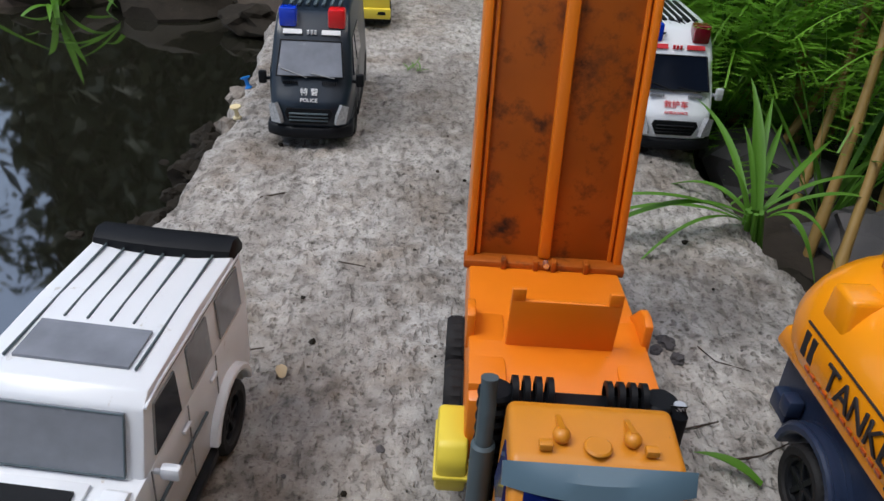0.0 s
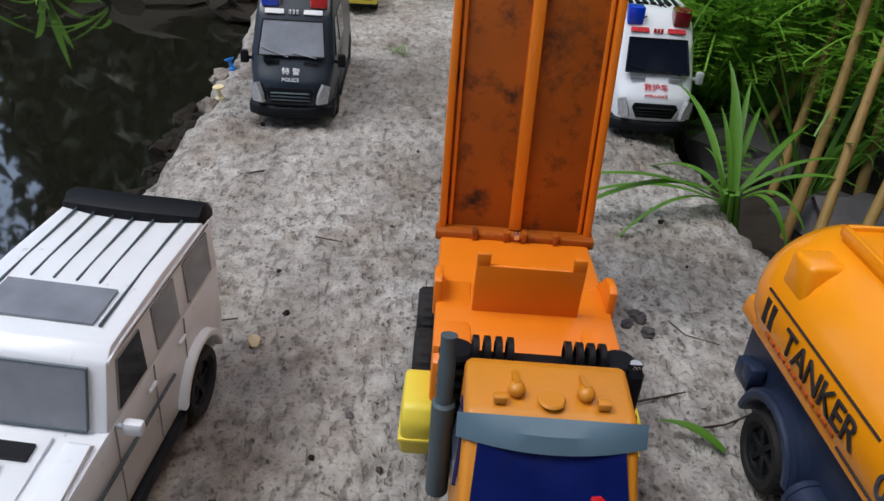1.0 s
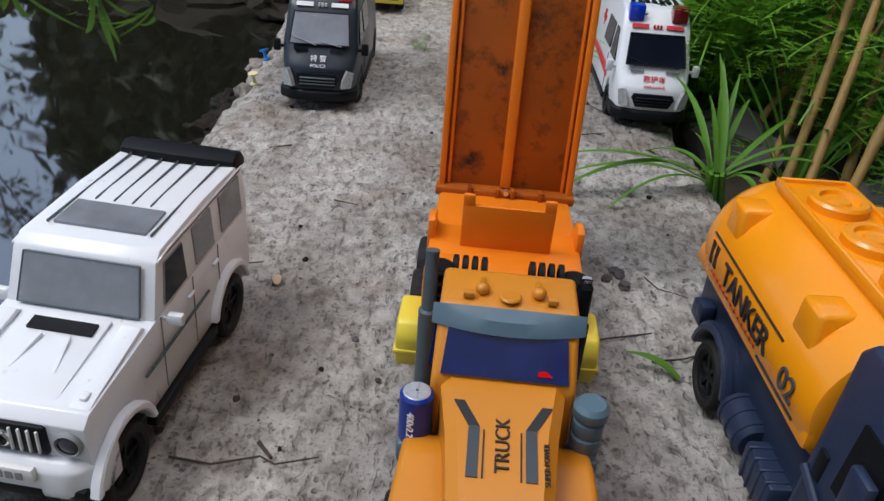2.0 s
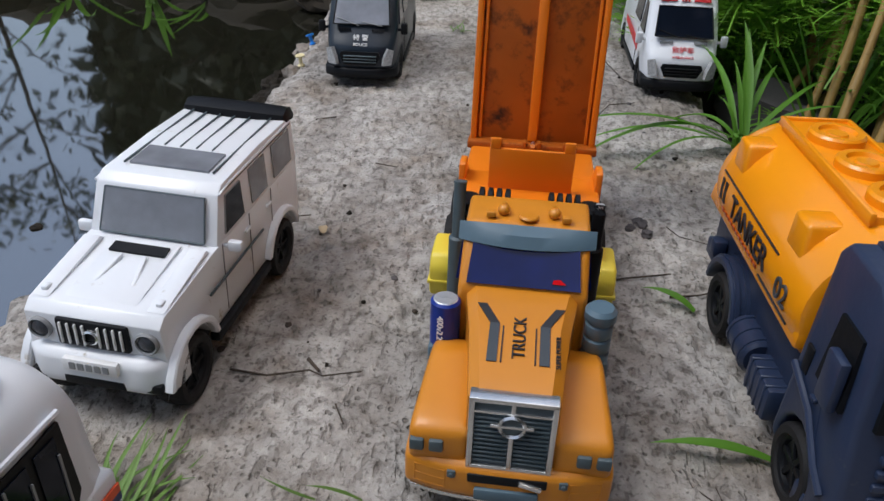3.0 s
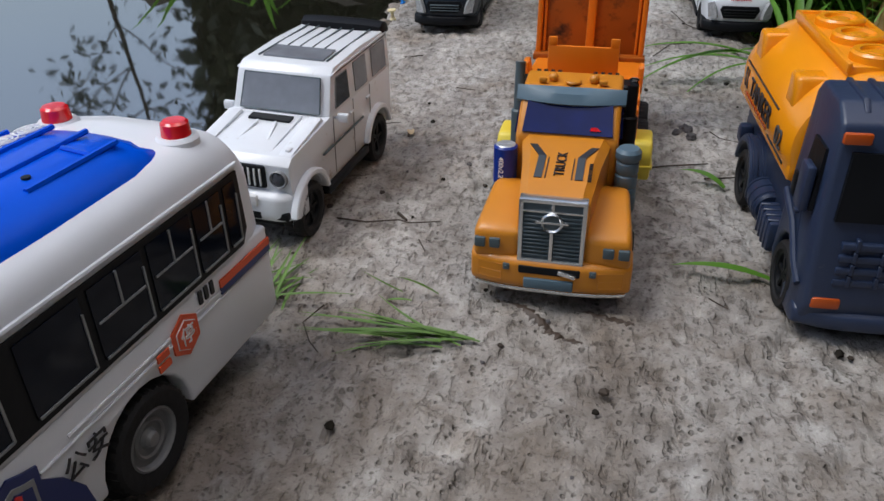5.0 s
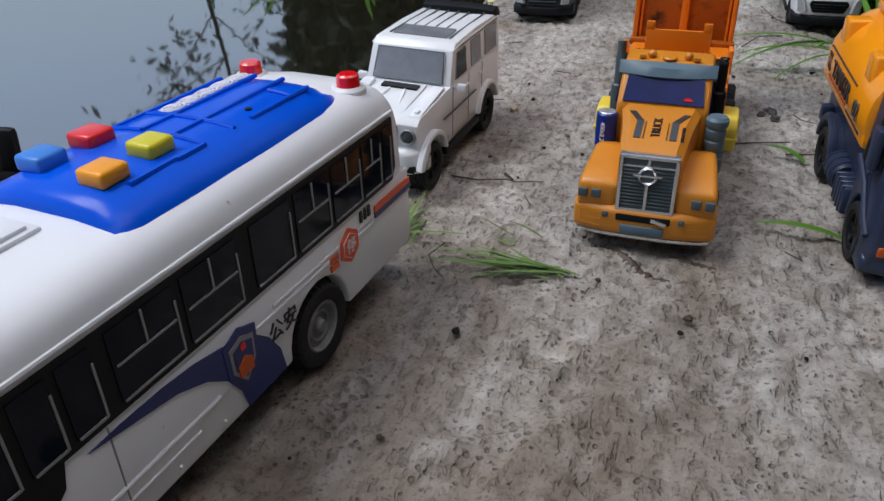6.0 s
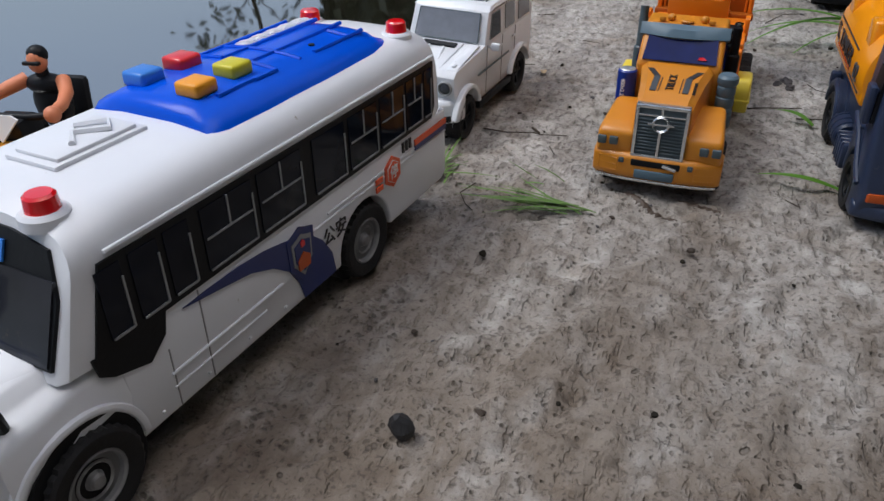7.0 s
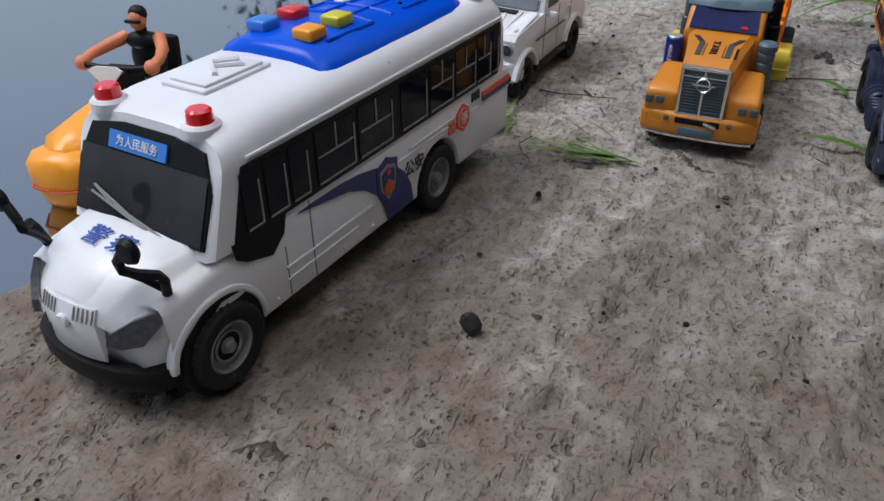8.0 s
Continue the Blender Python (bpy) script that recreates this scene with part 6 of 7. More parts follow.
def build_rider(m):
    """A seated toy figure as one plain mesh with plain colours."""
    body = [ball((0, 0.030, 0.066), 0.0155, 1.0, 0.72, 1.35), ball((0, 0.027, 0.082), 0.0150, 1.12, 0.62, 0.55), rod((0, 0.026, 0.086), 0.0048, 0.008, "z", 12), tube([(0.007, 0.02, 0.050), (0.014, -0.004, 0.048), (0.012, -0.016, 0.034)], 0.0062, 10), tube([(-0.007, 0.02, 0.050), (-0.014, -0.004, 0.048), (-0.012, -0.016, 0.034)], 0.0062, 10)]
    skin = [ball((0, 0.024, 0.1005), 0.0078, 0.92, 1.0, 1.18), tube([(-0.015, 0.027, 0.085), (-0.025, 0.014, 0.081), (-0.032, -0.004, 0.078), (-0.031, -0.017, 0.076)], 0.0052, 10, [1.1, 1.0, 0.85, 0.8]), ball((-0.031, -0.018, 0.0755), 0.0062), tube([(0.015, 0.027, 0.085), (0.024, 0.014, 0.080), (0.031, -0.004, 0.078), (0.031, -0.017, 0.076)], 0.0052, 10, [1.1, 1.0, 0.85, 0.8]), ball((0.031, -0.018, 0.0755), 0.0062)]
    dark = [ball((0, 0.0262, 0.1048), 0.0079, 0.98, 0.98, 0.92), box(-0.0070, 0.0070, 0.0150, 0.0185, 0.0992, 0.1022, 0.0010)]
    bms = body + dark + skin
    counts = [len(b.faces) for b in bms]
    bm = join(*bms)
    i, slots = 0, [0] * (len(body) + len(dark)) + [1] * len(skin)
    bm.faces.ensure_lookup_table()
    for n, slot in zip(counts, slots):
        for f in bm.faces[i:i + n]:
            f.material_index = slot
        i += n
    ob = part("toy_figure", bm, M_BLACK, None, sharp=60)
    ob.data.materials.append(M_SKIN)
    ob.matrix_world = m
    return tagged(ob, "seated plastic figure in dark vest holding the handlebar", "toy figure")


build_rider(JET)


# ---- yellow truck beyond the police van ----
def build_yellow_truck(m):
    t = thing("yellow_truck", m, "small yellow plastic toy truck parked behind the van", "toy truck")
    cab = prism([(-0.0250, 0.0100), (-0.0260, 0.0300), (-0.0190, 0.0440), (0.0200, 0.0450), (0.0200, 0.0100)], -0.0255, 0.0255, 0.0025, 3)
    part("cab", cab, M_YELLOW, t)
    part("windscreen", slab([(-0.020, -0.0252, 0.0320), (0.020, -0.0252, 0.0320), (0.018, -0.0200, 0.0420), (-0.018, -0.0200, 0.0420)], 0.0014), M_GLASS, t)
    part("bumper", box(-0.0265, 0.0265, -0.0300, -0.0200, 0.0095, 0.0200, 0.0018), M_YELLOW, t)
    for s in (-1, 1):
        part("lamp_slot", slab([(s * 0.017 - 0.0045, -0.0302, 0.0140), (s * 0.017 + 0.0045, -0.0302, 0.0140), (s * 0.017 + 0.0038, -0.0302, 0.0172), (s * 0.017 - 0.0030, -0.0302, 0.0172)], 0.0010), M_BLACK, t)
        for y in (-0.006, 0.065):
            wheel(t, s * 0.0225, y, 0.0115, 0.009, M_BLACK)
    part("tray", box(-0.0250, 0.0250, 0.0220, 0.0900, 0.0180, 0.0420, 0.0020), M_YELLOW, t)
    part("chassis", box(-0.016, 0.016, -0.02, 0.09, 0.008, 0.018, 0.001), M_BLACK, t)
    return t


build_yellow_truck(pose(0.0200, 0.860, 0.0, 0, 0, 4))


# ---- plants ----
def blade_mesh(bm, base, ang, length, lift, droop, width, fold=0.25, n=9, sway=0.0):
    """A folded grass blade that rises and droops along its length."""
    d = Vector((math.cos(ang), math.sin(ang), 0))
    side = Vector((-d.y, d.x, 0))
    rows = []
    for i in range(n + 1):
        u = i / n
        c = Vector(base) + d * length * u + Vector((0, 0, lift * u - droop * u * u)) + side * sway * u * u
        w = width * (0.55 + 1.1 * u if u < 0.35 else 0.93 * (1 - ((u - 0.35) / 0.65) ** 1.8)) * 0.5 + 0.00005
        rows.append([bm.verts.new(c - side * w + Vector((0, 0, w * fold * 2))), bm.verts.new(c), bm.verts.new(c + side * w + Vector((0, 0, w * fold * 2)))])
    for a, b in zip(rows, rows[1:]):
        bm.faces.new((a[0], a[1], b[1], b[0]))
        bm.faces.new((a[1], a[2], b[2], b[1]))


def build_grass_clump(m, blades, label):
    t = thing("grass_clump", m, label, "grass")
    for ang, length, lift, droop, width, sway in blades:
        bm = bmesh.new()
        blade_mesh(bm, (0.005 * math.cos(radians(ang)) + 0.003 * math.sin(ang * 1.7), 0.005 * math.sin(radians(ang)) + 0.003 * math.cos(ang * 2.3), 0.004 * math.sin(ang * 0.9)), radians(ang), length, lift, droop, width * 0.68, sway=sway, n=12)
        part("blade", bm, M_LEAF, t, sharp=80)
    return t


# the clump at the kerb forks above a short bundle of sheaths and trails blades over the concrete
clump = build_grass_clump(pose(0.2830, 0.4350, 0.0060), [
    (198, 0.112, 0.059, 0.073, 0.0086, -0.006), (200, 0.120, 0.073, 0.053, 0.0069, -0.010), (194, 0.110, 0.053, 0.047, 0.0069, 0.004), (206, 0.091, 0.043, 0.061, 0.0046, 0.008),
    (91, 0.094, 0.067, 0.031, 0.0080, 0.010), (83, 0.065, 0.085, 0.025, 0.0098, 0.000), (86, 0.060, 0.081, 0.021, 0.0092, 0.004), (116, 0.079, 0.045, 0.065, 0.0080, 0.012),
    (100, 0.032, 0.061, 0.021, 0.0057, 0.000), (74, 0.065, 0.081, 0.029, 0.0069, -0.004), (62, 0.079, 0.071, 0.037, 0.0069, 0.000), (40, 0.102, 0.061, 0.035, 0.0069, 0.010),
    (-62, 0.039, 0.041, 0.067, 0.0080, 0.004), (-40, 0.044, 0.043, 0.061, 0.0069, -0.006), (-6, 0.076, 0.055, 0.053, 0.0069, 0.010), (14, 0.085, 0.061, 0.045, 0.0057, 0.000), (130, 0.022, 0.049, 0.023, 0.0057, 0.000)],
    "bright green broad-bladed grass clump rooted beside the kerb")
for k in range(7):
    a = 2 * math.pi * k / 7
    part("sheath", tube([(0.010 + 0.008 * math.cos(a), 0.010 + 0.008 * math.sin(a), -0.046), (0.004 + 0.005 * math.cos(a), 0.004 + 0.005 * math.sin(a), -0.016), (0.004 * math.cos(a), 0.004 * math.sin(a), 0.004)], 0.0022, 7, [0.8, 1, 0.7]), M_LEAF, clump, "pale green leaf sheath")
rnd = random.Random(11)
for (x, y), s in (((0.335, 0.66), 1.0), ((0.375, 0.52), 0.8), ((0.44, 0.60), 1.1), ((0.36, 0.76), 1.2), ((0.42, 0.38), 0.8), ((0.315, 0.86), 1.2)):
    build_grass_clump(pose(x, y, SOIL_Z, 0, 0, rnd.uniform(0, 360)), [(rnd.uniform(0, 360), s * rnd.uniform(0.04, 0.13), s * rnd.uniform(0.1, 0.24), s * rnd.uniform(0.01, 0.12), 0.0065, rnd.uniform(-0.02, 0.02)) for _ in range(16)], "green long-bladed grass clump in the planting")


def build_cane(base, top, r, seed):
    rn = random.Random(seed)
    t = thing("cane", pose(*base), "leaning tan woody cane with swollen joints", "plant stem", "canes in the planting")
    d = Vector(top) - Vector(base)
    pts, tp = [], []
    n = 22
    for i in range(n + 1):
        u = i / n
        pts.append(d * u + Vector((0.006 * math.sin(3 * u + seed), 0.005 * math.sin(4 * u + 2 * seed), 0)) * u)
        node = 0.22 * math.exp(-((i % 5) - 2) ** 2 * 2.2)
        tp.append((1 - 0.35 * u) * (1 + node))
    part("stem", tube(pts, r * 0.58, 10, tp), M_CANE, t)
    for k in range(1):
        u = rn.uniform(0.35, 0.9)
        p = d * u
        q = p + Vector((rn.uniform(-0.07, 0.07), rn.uniform(-0.05, 0.08), rn.uniform(0.04, 0.1)))
        part("twig", tube([p, (p + q) / 2 + Vector((0, 0, 0.006)), q], r * 0.2, 6, [1, 0.8, 0.5]), M_CANE, t)
    return t


for i, (b, tp, r) in enumerate((((0.324, 0.404, -0.035), (0.395, 0.535, 0.21), 0.0056), ((0.337, 0.461, -0.035), (0.400, 0.565, 0.22), 0.0060), ((0.346, 0.406, -0.035), (0.44, 0.50, 0.20), 0.0062), ((0.391, 0.618, -0.035), (0.389, 0.710, 0.20), 0.0066), ((0.336, 0.564, -0.035), (0.470, 0.664, 0.14), 0.0058), ((0.369, 0.705, -0.035), (0.480, 0.83, 0.15), 0.0074), ((0.378, 0.600, -0.035), (0.56, 0.71, 0.10), 0.0055), ((0.43, 0.40, -0.035), (0.46, 0.44, 0.26), 0.0060), ((0.355, 0.53, -0.035), (0.43, 0.63, 0.20), 0.0058), ((0.40, 0.50, -0.035), (0.45, 0.60, 0.23), 0.0058), ((0.36, 0.44, -0.032), (0.46, 0.47, 0.0), 0.0045))):
    build_cane(b, tp, r, i + 1)


def frond_mesh(bm, base, ang, length, lift, droop, rn, leaf=0.02):
    """A feathery frond: a thin rib with pairs of fine leaflets."""
    d = Vector((math.cos(ang), math.sin(ang), 0))
    side = Vector((-d.y, d.x, 0))
    n = 15
    prev = None
    for i in range(n + 1):
        u = i / n
        c = Vector(base) + d * length * u + Vector((0, 0, lift * u - droop * u * u))
        if prev is not None:
            w = side * 0.0007
            bm.faces.new((bm.verts.new(prev - w), bm.verts.new(prev + w), bm.verts.new(c + w), bm.verts.new(c - w)))
        if i > 1:
            for s in (-1, 1):
                ln = leaf * (1.1 - 0.75 * u) * rn.uniform(0.8, 1.2)
                tip = c + side * s * ln + d * ln * rn.uniform(0.4, 0.9) + Vector((0, 0, rn.uniform(-0.3, 0.35) * ln))
                mid = (c + tip) / 2
                w = d * ln * 0.085
                bm.faces.new((bm.verts.new(c), bm.verts.new(mid - w), bm.verts.new(tip), bm.verts.new(mid + w)))
                for e in (0.45, 0.72):
                    p = c.lerp(tip, e)
                    for s2 in (-1, 1):
                        tp = p + d * s2 * ln * 0.32 + (tip - c) * 0.22
                        ww = (tip - c) * 0.045
                        bm.faces.new((bm.verts.new(p - ww), bm.verts.new(tp), bm.verts.new(p + ww)))
        prev = c


def build_bush(name, m, fronds, spread, height, seed, mat, label, leaf=0.02):
    rn = random.Random(seed)
    t = thing(name, m, label, "plant")
    bm = bmesh.new()
    for k in range(fronds):
        a = rn.uniform(0, 2 * math.pi)
        r = spread * math.sqrt(rn.random()) * 0.8
        z = height * rn.random()
        frond_mesh(bm, (r * math.cos(a), r * math.sin(a), z), a + rn.uniform(-0.9, 0.9), rn.uniform(0.05, 0.11), rn.uniform(0.01, 0.07), rn.uniform(0.0, 0.07), rn, leaf)
    ob = part("crown", bm, mat, t, sharp=90)
    tagged(ob, kind="stuff")
    for k in range(7):
        a = rn.uniform(0, 2 * math.pi)
        part("stalk", tube([(0.02 * math.cos(a), 0.02 * math.sin(a), 0), (0.4 * spread * math.cos(a), 0.4 * spread * math.sin(a), height * 0.5), (0.7 * spread * math.cos(a), 0.7 * spread * math.sin(a), height)], 0.0022, 6, [1, 0.8, 0.5]), M_LEAFDARK, t)
    return t


for i, (x, y, z, n, sp, h, mat) in enumerate(((0.355, 0.665, SOIL_Z, 110, 0.07, 0.15, M_FROND), (0.335, 0.80, SOIL_Z, 110, 0.07, 0.15, M_FROND), (0.45, 0.56, SOIL_Z + 0.06, 90, 0.08, 0.18, M_FROND), (0.42, 0.72, SOIL_Z, 200, 0.11, 0.20, M_FROND), (0.55, 0.62, SOIL_Z, 120, 0.13, 0.24, M_FROND), (0.36, 0.90, SOIL_Z, 130, 0.11, 0.20, M_FROND), (0.52, 0.86, SOIL_Z, 120, 0.15, 0.26, M_LEAFDARK), (0.38, 1.14, SOIL_Z, 120, 0.14, 0.22, M_FROND), (0.60, 1.12, SOIL_Z, 110, 0.16, 0.3, M_LEAFDARK), (0.48, 0.50, SOIL_Z + 0.05, 60, 0.08, 0.20, M_FROND), (0.68, 0.45, SOIL_Z, 100, 0.14, 0.26, M_LEAFDARK))):
    build_bush("feathery_bush", pose(x, y, z), n, sp, h, 20 + i, mat, "feathery green fine-leaved bush in the planting" if mat is M_FROND else "dense dark green bush behind the planting", 0.024)

# leafy plants hanging over the far bank
for i, (x, y, s) in enumerate(((-0.40, 1.06, 0.8), (-0.31, 1.08, 0.9), (-0.55, 1.10, 1.1))):
    build_grass_clump(pose(x, y, -0.05), [(rnd.uniform(180, 360), s * rnd.uniform(0.04, 0.12), s * rnd.uniform(0.03, 0.12), s * rnd.uniform(0.02, 0.1), 0.014, 0.0) for _ in range(9)], "broad green leaves at the far pond bank")


# trees across the pond, seen mirrored in the water
def build_tree(at, height, spread, seed, leaves, girth=1.0):
    rn = random.Random(seed)
    t = thing("tree", pose(*at), "dark leafy tree, mirrored in the pond or unseen and added for shade", "tree", "trees beyond the pond")
    pts = [Vector((0.05 * height * math.sin(2 * u + seed), 0.03 * height * math.sin(3 * u), height * 0.8 * u)) for u in [k / 8 for k in range(9)]]
    part("trunk", tube(pts, 0.035 * height * girth, 10, [1 - 0.09 * k for k in range(9)]), M_BARK, t)
    tips = []
    for k in range(16):
        u = rn.uniform(0.25, 1.0)
        p = pts[min(8, int(u * 8))]
        a = rn.uniform(0, 2 * math.pi)
        ln = spread * rn.uniform(0.5, 1.0) * (1.15 - 0.5 * u)
        q = p + Vector((ln * math.cos(a), ln * math.sin(a), ln * rn.uniform(0.1, 0.7)))
        mid = (p + q) / 2 + Vector((0, 0, 0.06 * ln))
        part("limb", tube([p, mid, q], 0.012 * height * girth, 6, [1, 0.7, 0.25]), M_BARK, t)
        for j in range(9):
            s = rn.uniform(0.3, 1.1)
            tips.append(p.lerp(q, s))
    bm = bmesh.new()
    for k in range(leaves):
        c = rn.choice(tips) + Vector((rn.gauss(0, 1), rn.gauss(0, 1), rn.gauss(0, 1))) * 0.1 * spread
        a, b = rn.uniform(0, 2 * math.pi), rn.uniform(-0.8, 0.8)
        d = Vector((math.cos(a) * math.cos(b), math.sin(a) * math.cos(b), math.sin(b)))
        s = d.cross(Vector((rn.random(), rn.random(), rn.random()))).normalized()
        ln = rn.uniform(0.05, 0.09) * (height / 3) ** 0.5 * min(1, girth * 2.6)
        bm.faces.new((bm.verts.new(c - d * ln), bm.verts.new(c + s * ln * 0.42), bm.verts.new(c + d * ln), bm.verts.new(c - s * ln * 0.42)))
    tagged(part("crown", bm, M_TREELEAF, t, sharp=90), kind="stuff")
    return t


for i, (x, y, h, s, n) in enumerate(((-0.30, 3.7, 3.6, 1.1, 5000), (0.55, 3.1, 3.4, 1.1, 6500), (-0.80, 3.5, 2.6, 0.75, 3000), (1.5, 3.2, 3.2, 1.2, 3000), (2.2, 1.6, 2.6, 1.0, 2600))):
    build_tree((x, y, -0.05), h, s, 70 + i, n)
build_tree((-2.15, 3.25, -0.05), 2.3, 0.75, 74, 1000, 0.2)
# unseen trees and shrubs, added right and behind to block skylight
for i, (x, y, h, s, n) in enumerate(((1.5, 0.5, 2.4, 1.0, 2600), (1.25, -0.6, 2.2, 0.95, 3000), (1.1, -1.5, 2.3, 1.0, 3000), (0.2, -2.4, 2.6, 1.1, 3000), (-1.0, -2.9, 2.4, 1.0, 2200), (0.62, -0.25, 0.75, 0.30, 2600), (0.66, -0.75, 0.85, 0.34, 2600), (0.70, 0.12, 0.62, 0.24, 2000), (0.50, -0.48, 0.5, 0.16, 1700), (0.49, -0.26, 0.5, 0.16, 1700), (0.50, -0.05, 0.45, 0.15, 1700), (0.52, 0.12, 0.42, 0.13, 1500))):
    build_tree((x, y, -0.05), h, s, 90 + i, n)


def build_hedge(at, length, depth, height, leaves, seed):
    """A tall dense hedge with a ragged top and near-upright end."""
    rn = random.Random(seed)
    t = thing("hedge", pose(*at), "tall dense dark green hedge beyond the pond", "hedge")
    for k in range(7):
        x = length * (k + 0.5) / 7
        part("stem", tube([(x, depth / 2, 0), (x + 0.03, depth / 2, height * 0.5), (x - 0.02, depth / 2, height * 0.9)], 0.03, 8, [1, 0.7, 0.3]), M_BARK, t)
    verts, faces = [], []
    for k in range(leaves):
        x, y = length * rn.random(), depth * rn.random()
        top = height * (0.9 + 0.22 * wob(x, 3.1, 2.3, 55) + 0.1 * wob(x, 1.7, 9, 56))
        c = Vector((x + 0.05 * wob(x, k, 3, 57) + 0.04 * rn.gauss(0, 1), y, top * rn.random()))
        d = Vector((rn.gauss(0, 1), rn.gauss(0, 1), rn.gauss(0, 1))).normalized()
        sd = d.cross(Vector((rn.gauss(0, 1), rn.gauss(0, 1), rn.gauss(0, 1)))).normalized()
        ln = rn.uniform(0.045, 0.085)
        i = len(verts)
        verts += [c - d * ln, c + sd * ln * 0.45, c + d * ln, c - sd * ln * 0.45]
        faces.append((i, i + 1, i + 2, i + 3))
    me = bpy.data.meshes.new("crown")
    me.from_pydata(verts, [], faces)
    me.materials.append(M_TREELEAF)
    ob = new("crown", me)
    ob.parent = t
    tagged(ob, kind="stuff")
    return t


build_hedge((-1.66, 3.05, -0.05), 1.42, 0.35, 2.7, 17000, 8)


# ---- litter on the kerb ----
def build_cut_grass(m, n, spread, length, seed, label, mat=M_DRYGRASS, one_way=False):
    rn = random.Random(seed)
    t = thing("cut_grass", m, label, "cut grass")
    for k in range(n):
        bm = bmesh.new()
        a = rn.gauss(math.pi, 0.34) if one_way else rn.gauss(math.pi / 2, 0.4)
        blade_mesh(bm, (rn.gauss(0, spread), rn.gauss(0, spread * 0.6), 0.0012 + 0.0015 * rn.random()), a, length * rn.uniform(0.5, 1.05), rn.uniform(0.001, 0.012), rn.uniform(0.0, 0.010), 0.0016, n=6, sway=rn.uniform(-0.01, 0.01))
        part("blade", bm, mat, t, sharp=80)
    return t


build_cut_grass(pose(0.104, 0.086, 0.0005), 15, 0.004, 0.056, 1, "scattered cut green grass blades lying on concrete", one_way=True)
build_cut_grass(pose(0.082, 0.112, 0.0005), 3, 0.004, 0.026, 8, "thin cut grass blades lying on concrete", one_way=True)
build_cut_grass(pose(0.021, 0.098, 0.0005), 22, 0.006, 0.044, 2, "tuft of dry green grass lying beside the bus")
build_cut_grass(pose(0.077, 0.690, 0.0005), 8, 0.003, 0.02, 3, "small green sprig lying on concrete")


def build_blade(m, length, label, mat=M_LEAF, width=0.005):
    bm = bmesh.new()
    blade_mesh(bm, (0, 0, 0.001), 0, length, 0.012, 0.008, width, n=10, sway=0.006)
    ob = part("fallen_blade", bm, mat, None, sharp=80)
    ob.matrix_world = m
    return tagged(ob, label, "grass blade")


build_blade(pose(0.227, 0.1475, 0.001, 0, 0, 172), 0.042, "broad green blade fallen on concrete")
build_blade(pose(0.2165, 0.235, 0.001, 0, 0, 140), 0.024, "broad green blade fallen on concrete")


def build_twig(points, r, label="thin dark twig lying on concrete"):
    ob = part("twig", tube([(x, y, 0.0012 + 0.0006 * math.sin(9 * k)) for k, (x, y) in enumerate(points)], r * 0.52, 6, [1 - 0.5 * k / len(points) for k in range(len(points))]), M_TWIG)
    return tagged(ob, label, "twig", "twigs on the kerb")


for pts, r in (([(0.048, 0.100), (0.044, 0.087), (0.050, 0.077), (0.056, 0.070)], 0.0007), ([(0.030, 0.172), (0.045, 0.170), (0.060, 0.176), (0.066, 0.172), (0.080, 0.178)], 0.0009), ([(0.058, 0.182), (0.064, 0.175)], 0.0016), ([(0.074, 0.158), (0.079, 0.148)], 0.0007), ([(0.208, 0.247), (0.222, 0.250), (0.236, 0.258)], 0.0009), ([(0.215, 0.32), (0.222, 0.305), (0.236, 0.30)], 0.0006), ([(-0.001, 0.438), (0.012, 0.445)], 0.0012), ([(0.052, 0.372), (0.066, 0.368)], 0.0008), ([(0.212, 0.62), (0.222, 0.57), (0.238, 0.55)], 0.0008), ([(0.19, 0.47), (0.205, 0.505), (0.225, 0.515)], 0.0009), ([(0.013, 0.295), (0.03, 0.30)], 0.0008), ([(0.198, 0.133), (0.206, 0.125), (0.205, 0.135)], 0.0006), ([(0.165, 0.25), (0.19, 0.26), (0.212, 0.268)], 0.0010)):
    build_twig(pts, r)


def build_smear(points, width, seed, label):
    """A thin film of wet earth that follows the concrete, with a ragged outline."""
    bm = bmesh.new()
    rows = []
    n = 14 * (len(points) - 1)
    for i in range(n + 1):
        u = i / n * (len(points) - 1)
        k = min(int(u), len(points) - 2)
        p, q = Vector((*points[k], 0)), Vector((*points[k + 1], 0))
        d = (q - p).normalized()
        sd = Vector((-d.y, d.x, 0))
        c = p.lerp(q, u - k)
        taper = math.sin(math.pi * (0.04 + 0.92 * i / n)) ** 0.6
        wl = width * taper * max(0.08, 0.6 + 1.1 * wob(u * 3.1, seed, 1, 31))
        wr = width * taper * max(0.08, 0.6 + 1.1 * wob(u * 3.7, seed, 1, 37))
        row = []
        for f in (-1, -0.5, 0, 0.5, 1):
            v = c + sd * (wr if f < 0 else wl) * f
            row.append(bm.verts.new((v.x, v.y, relief(v.x, v.y) + (0.0004 if abs(f) < 0.9 else -0.0003))))
        rows.append(row)
    for r0, r1 in zip(rows, rows[1:]):
        for j in range(4):
            bm.faces.new((r0[j], r0[j + 1], r1[j + 1], r1[j]))
    return tagged(part("mud_smear", bm, M_DARKWET, None, sharp=80), label, "mud")


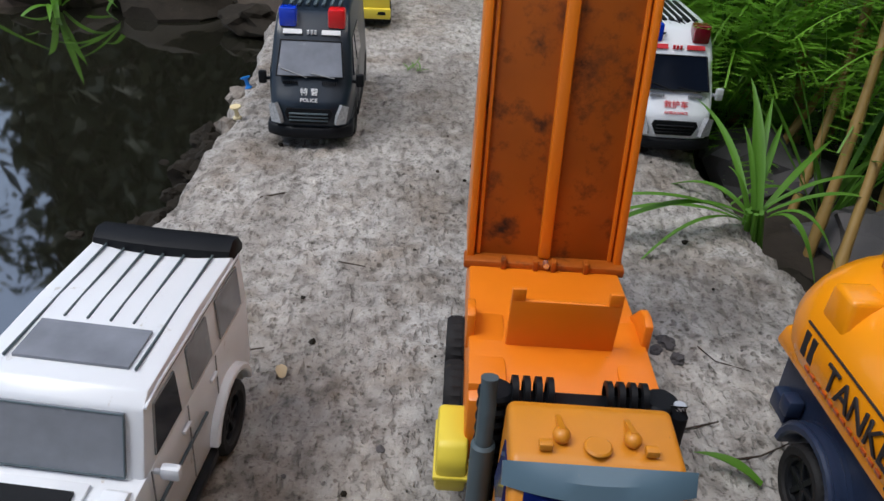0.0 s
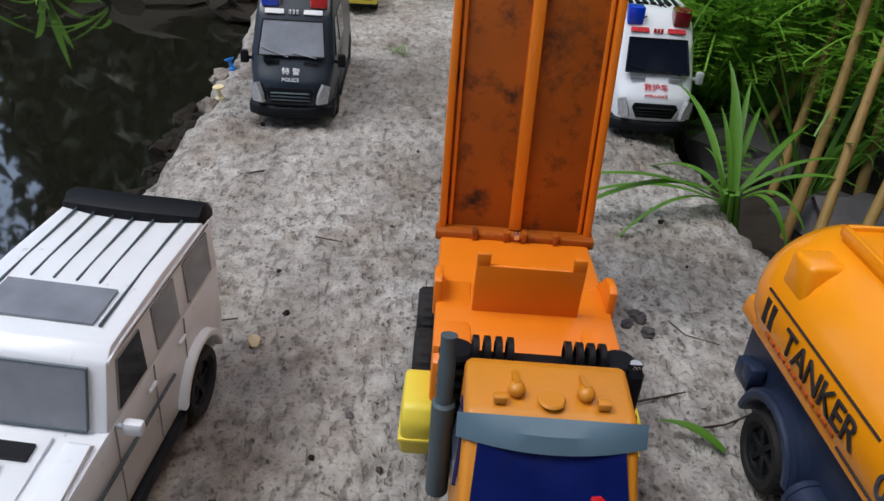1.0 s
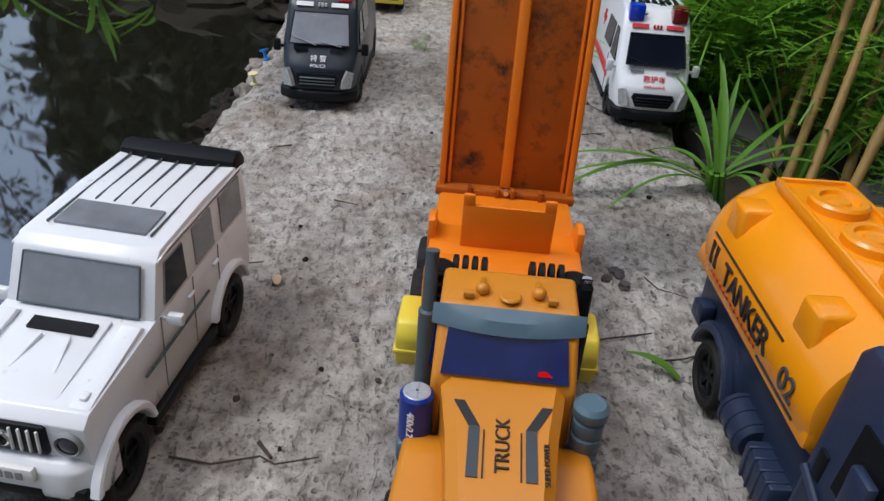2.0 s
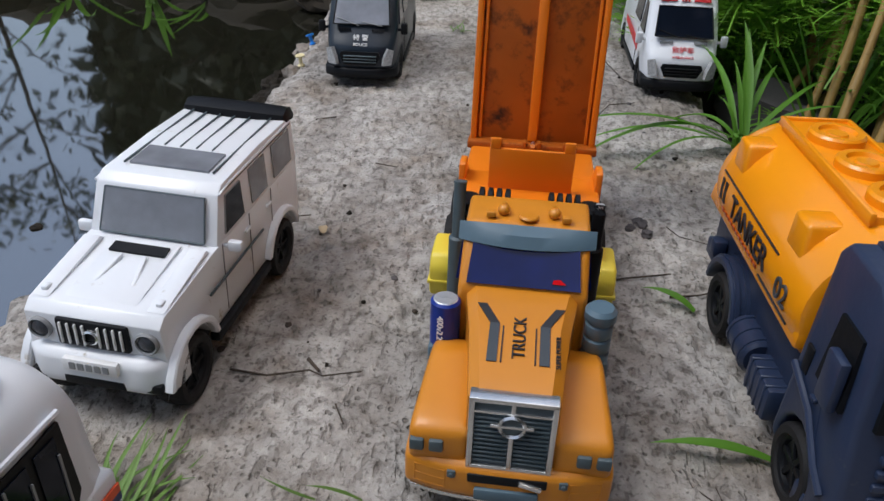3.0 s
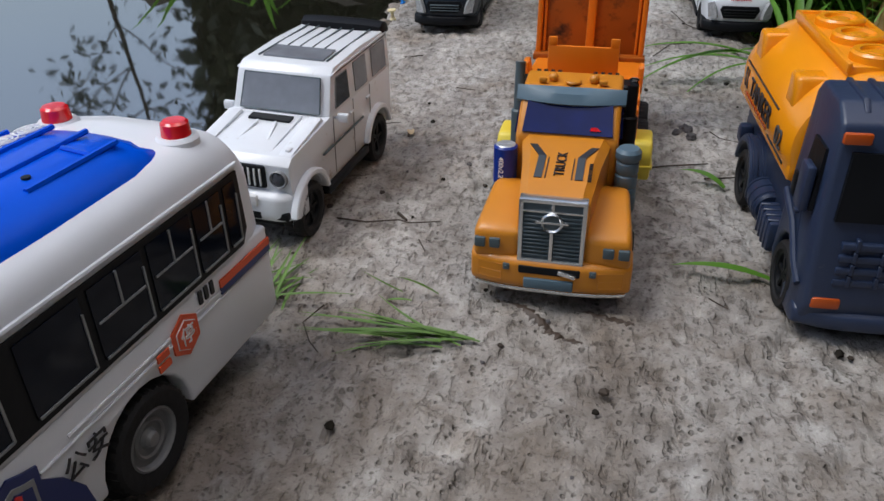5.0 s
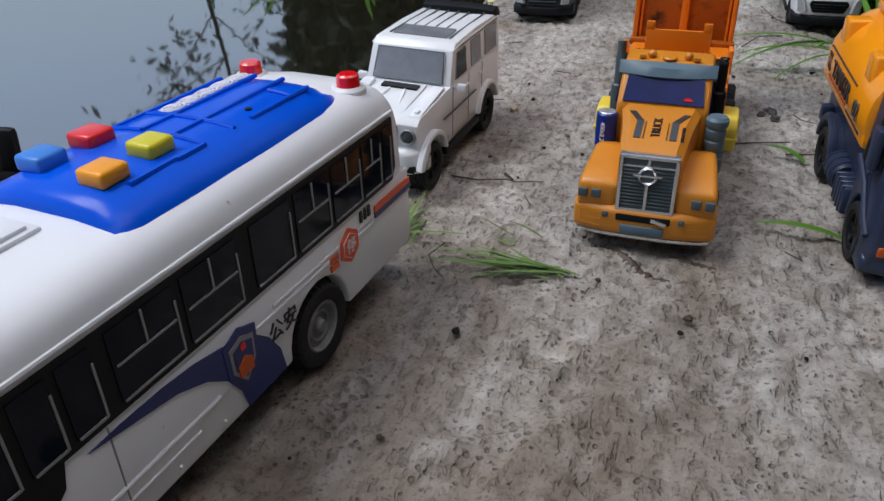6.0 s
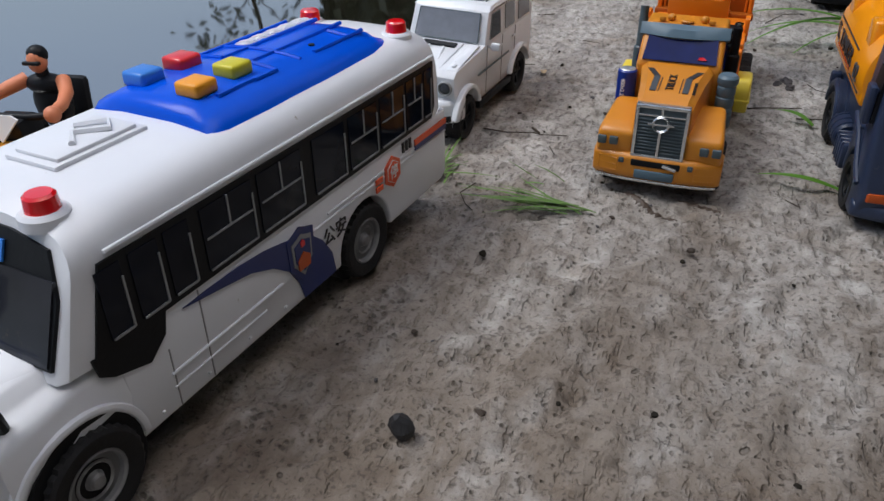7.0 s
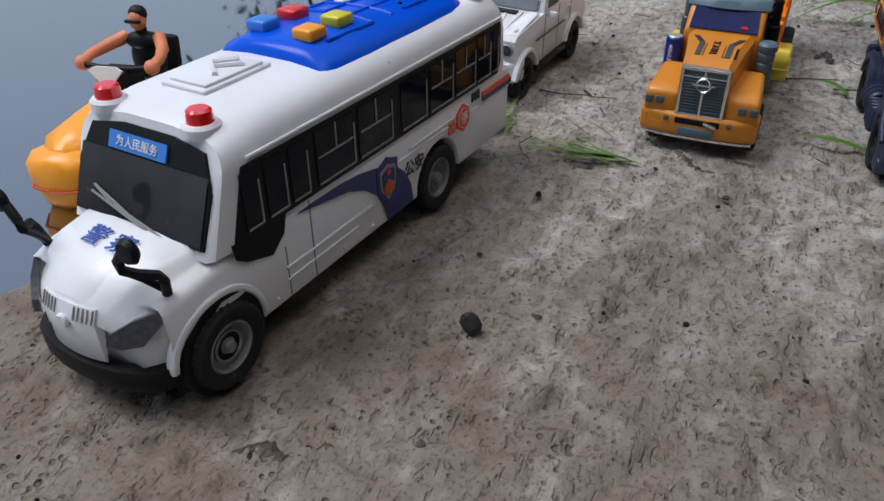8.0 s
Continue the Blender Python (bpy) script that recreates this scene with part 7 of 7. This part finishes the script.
build_smear([(0.120, 0.119), (0.126, 0.113), (0.131, 0.108), (0.136, 0.104), (0.139, 0.100), (0.145, 0.097), (0.151, 0.094)], 0.0035, 4, "dark wet smear of earth on concrete")
build_smear([(0.032, -0.165), (0.038, -0.161), (0.045, -0.160), (0.050, -0.163)], 0.006, 9, "reddish brown stain of wet earth on concrete")
build_smear([(0.053, -0.154), (0.057, -0.151), (0.061, -0.150)], 0.003, 11, "reddish brown stain of wet earth on concrete")
build_smear([(0.150, 0.115), (0.157, 0.112), (0.164, 0.111), (0.170, 0.110)], 0.003, 5, "dark wet smear of earth on concrete")

bm = bmesh.new()
bmesh.ops.create_icosphere(bm, subdivisions=2, radius=0.0043)
for v in bm.verts:
    v.co *= 1 + 0.5 * noise.noise(v.co * 190)
    v.co.z = v.co.z * 1.1 + 0.004
coal = part("charcoal_lump", bm, M_COAL, None, sharp=20)
coal.matrix_world = pose(0.0800, -0.0790, 0.0, 0, 0, 30)
tagged(coal, "small black angular charcoal lump on concrete", "charcoal")

rn = random.Random(77)
for k in range(110):
    x, y = rn.uniform(-0.03, 0.26), rn.uniform(-0.22, 0.62)
    r = rn.choice((0.0007, 0.0010, 0.0010, 0.0014, 0.0019))
    if edge_left(y) + 0.01 < x < edge_right(y) - 0.01:
        tagged(rock("pebble", (x, y, r * 0.3), r, rn.choice((M_MUD, M_MUD, M_STONE, M_TWIG)), "tiny dark crumb of earth on concrete", "pebble", k + 0.3, 0.7, sub=1), group="crumbs on the kerb")
for x, y, r in ((0.2035, 0.317, 0.0042), (0.198, 0.312, 0.0028), (0.206, 0.306, 0.003)):
    tagged(rock("pebble", (x, y, 0.001), r, M_STONE, "small grey pebble on concrete", "pebble", x * 900, 0.7), group="crumbs on the kerb")

bm = bmesh.new()
blade_mesh(bm, (0, 0, 0.0016), 0, 0.010, 0.002, 0.003, 0.005, n=6)
lf = part("dry_leaf", bm, M_DRYLEAF, None, sharp=80)
lf.matrix_world = pose(0.041, 0.281, 0, 0, 0, 105)
tagged(lf, "small curled tan dry leaf on concrete", "leaf")


def build_pin(m, mat, label):
    t = part("push_pin", lathe([(0, 0), (0.0046, 0.0002), (0.0048, 0.002), (0.0026, 0.0034), (0.0022, 0.0105), (0.0030, 0.012), (0.0060, 0.0132), (0.0060, 0.0150), (0, 0.0154)], 18, "z"), mat)
    t.matrix_world = m
    return tagged(t, label, "toy peg")


rock("edge_stone", (-0.048, 0.572, -0.0145), 0.013, M_CONCRETE, "broken concrete lump at the pond edge", "stone", 91, 0.8)
rock("edge_stone", (-0.055, 0.640, -0.0155), 0.014, M_CONCRETE, "broken concrete lump at the pond edge", "stone", 93, 0.8)
build_pin(pose(-0.0460, 0.572, -0.0040, 6, -4, 0) @ Matrix.Scale(0.66, 4), M_CREAM, "cream yellow plastic peg at the pond edge")
build_pin(pose(-0.0530, 0.640, -0.0045, -10, -18, 0) @ Matrix.Scale(0.66, 4), M_WATERTOYBLUE, "bright blue plastic peg at the pond edge")
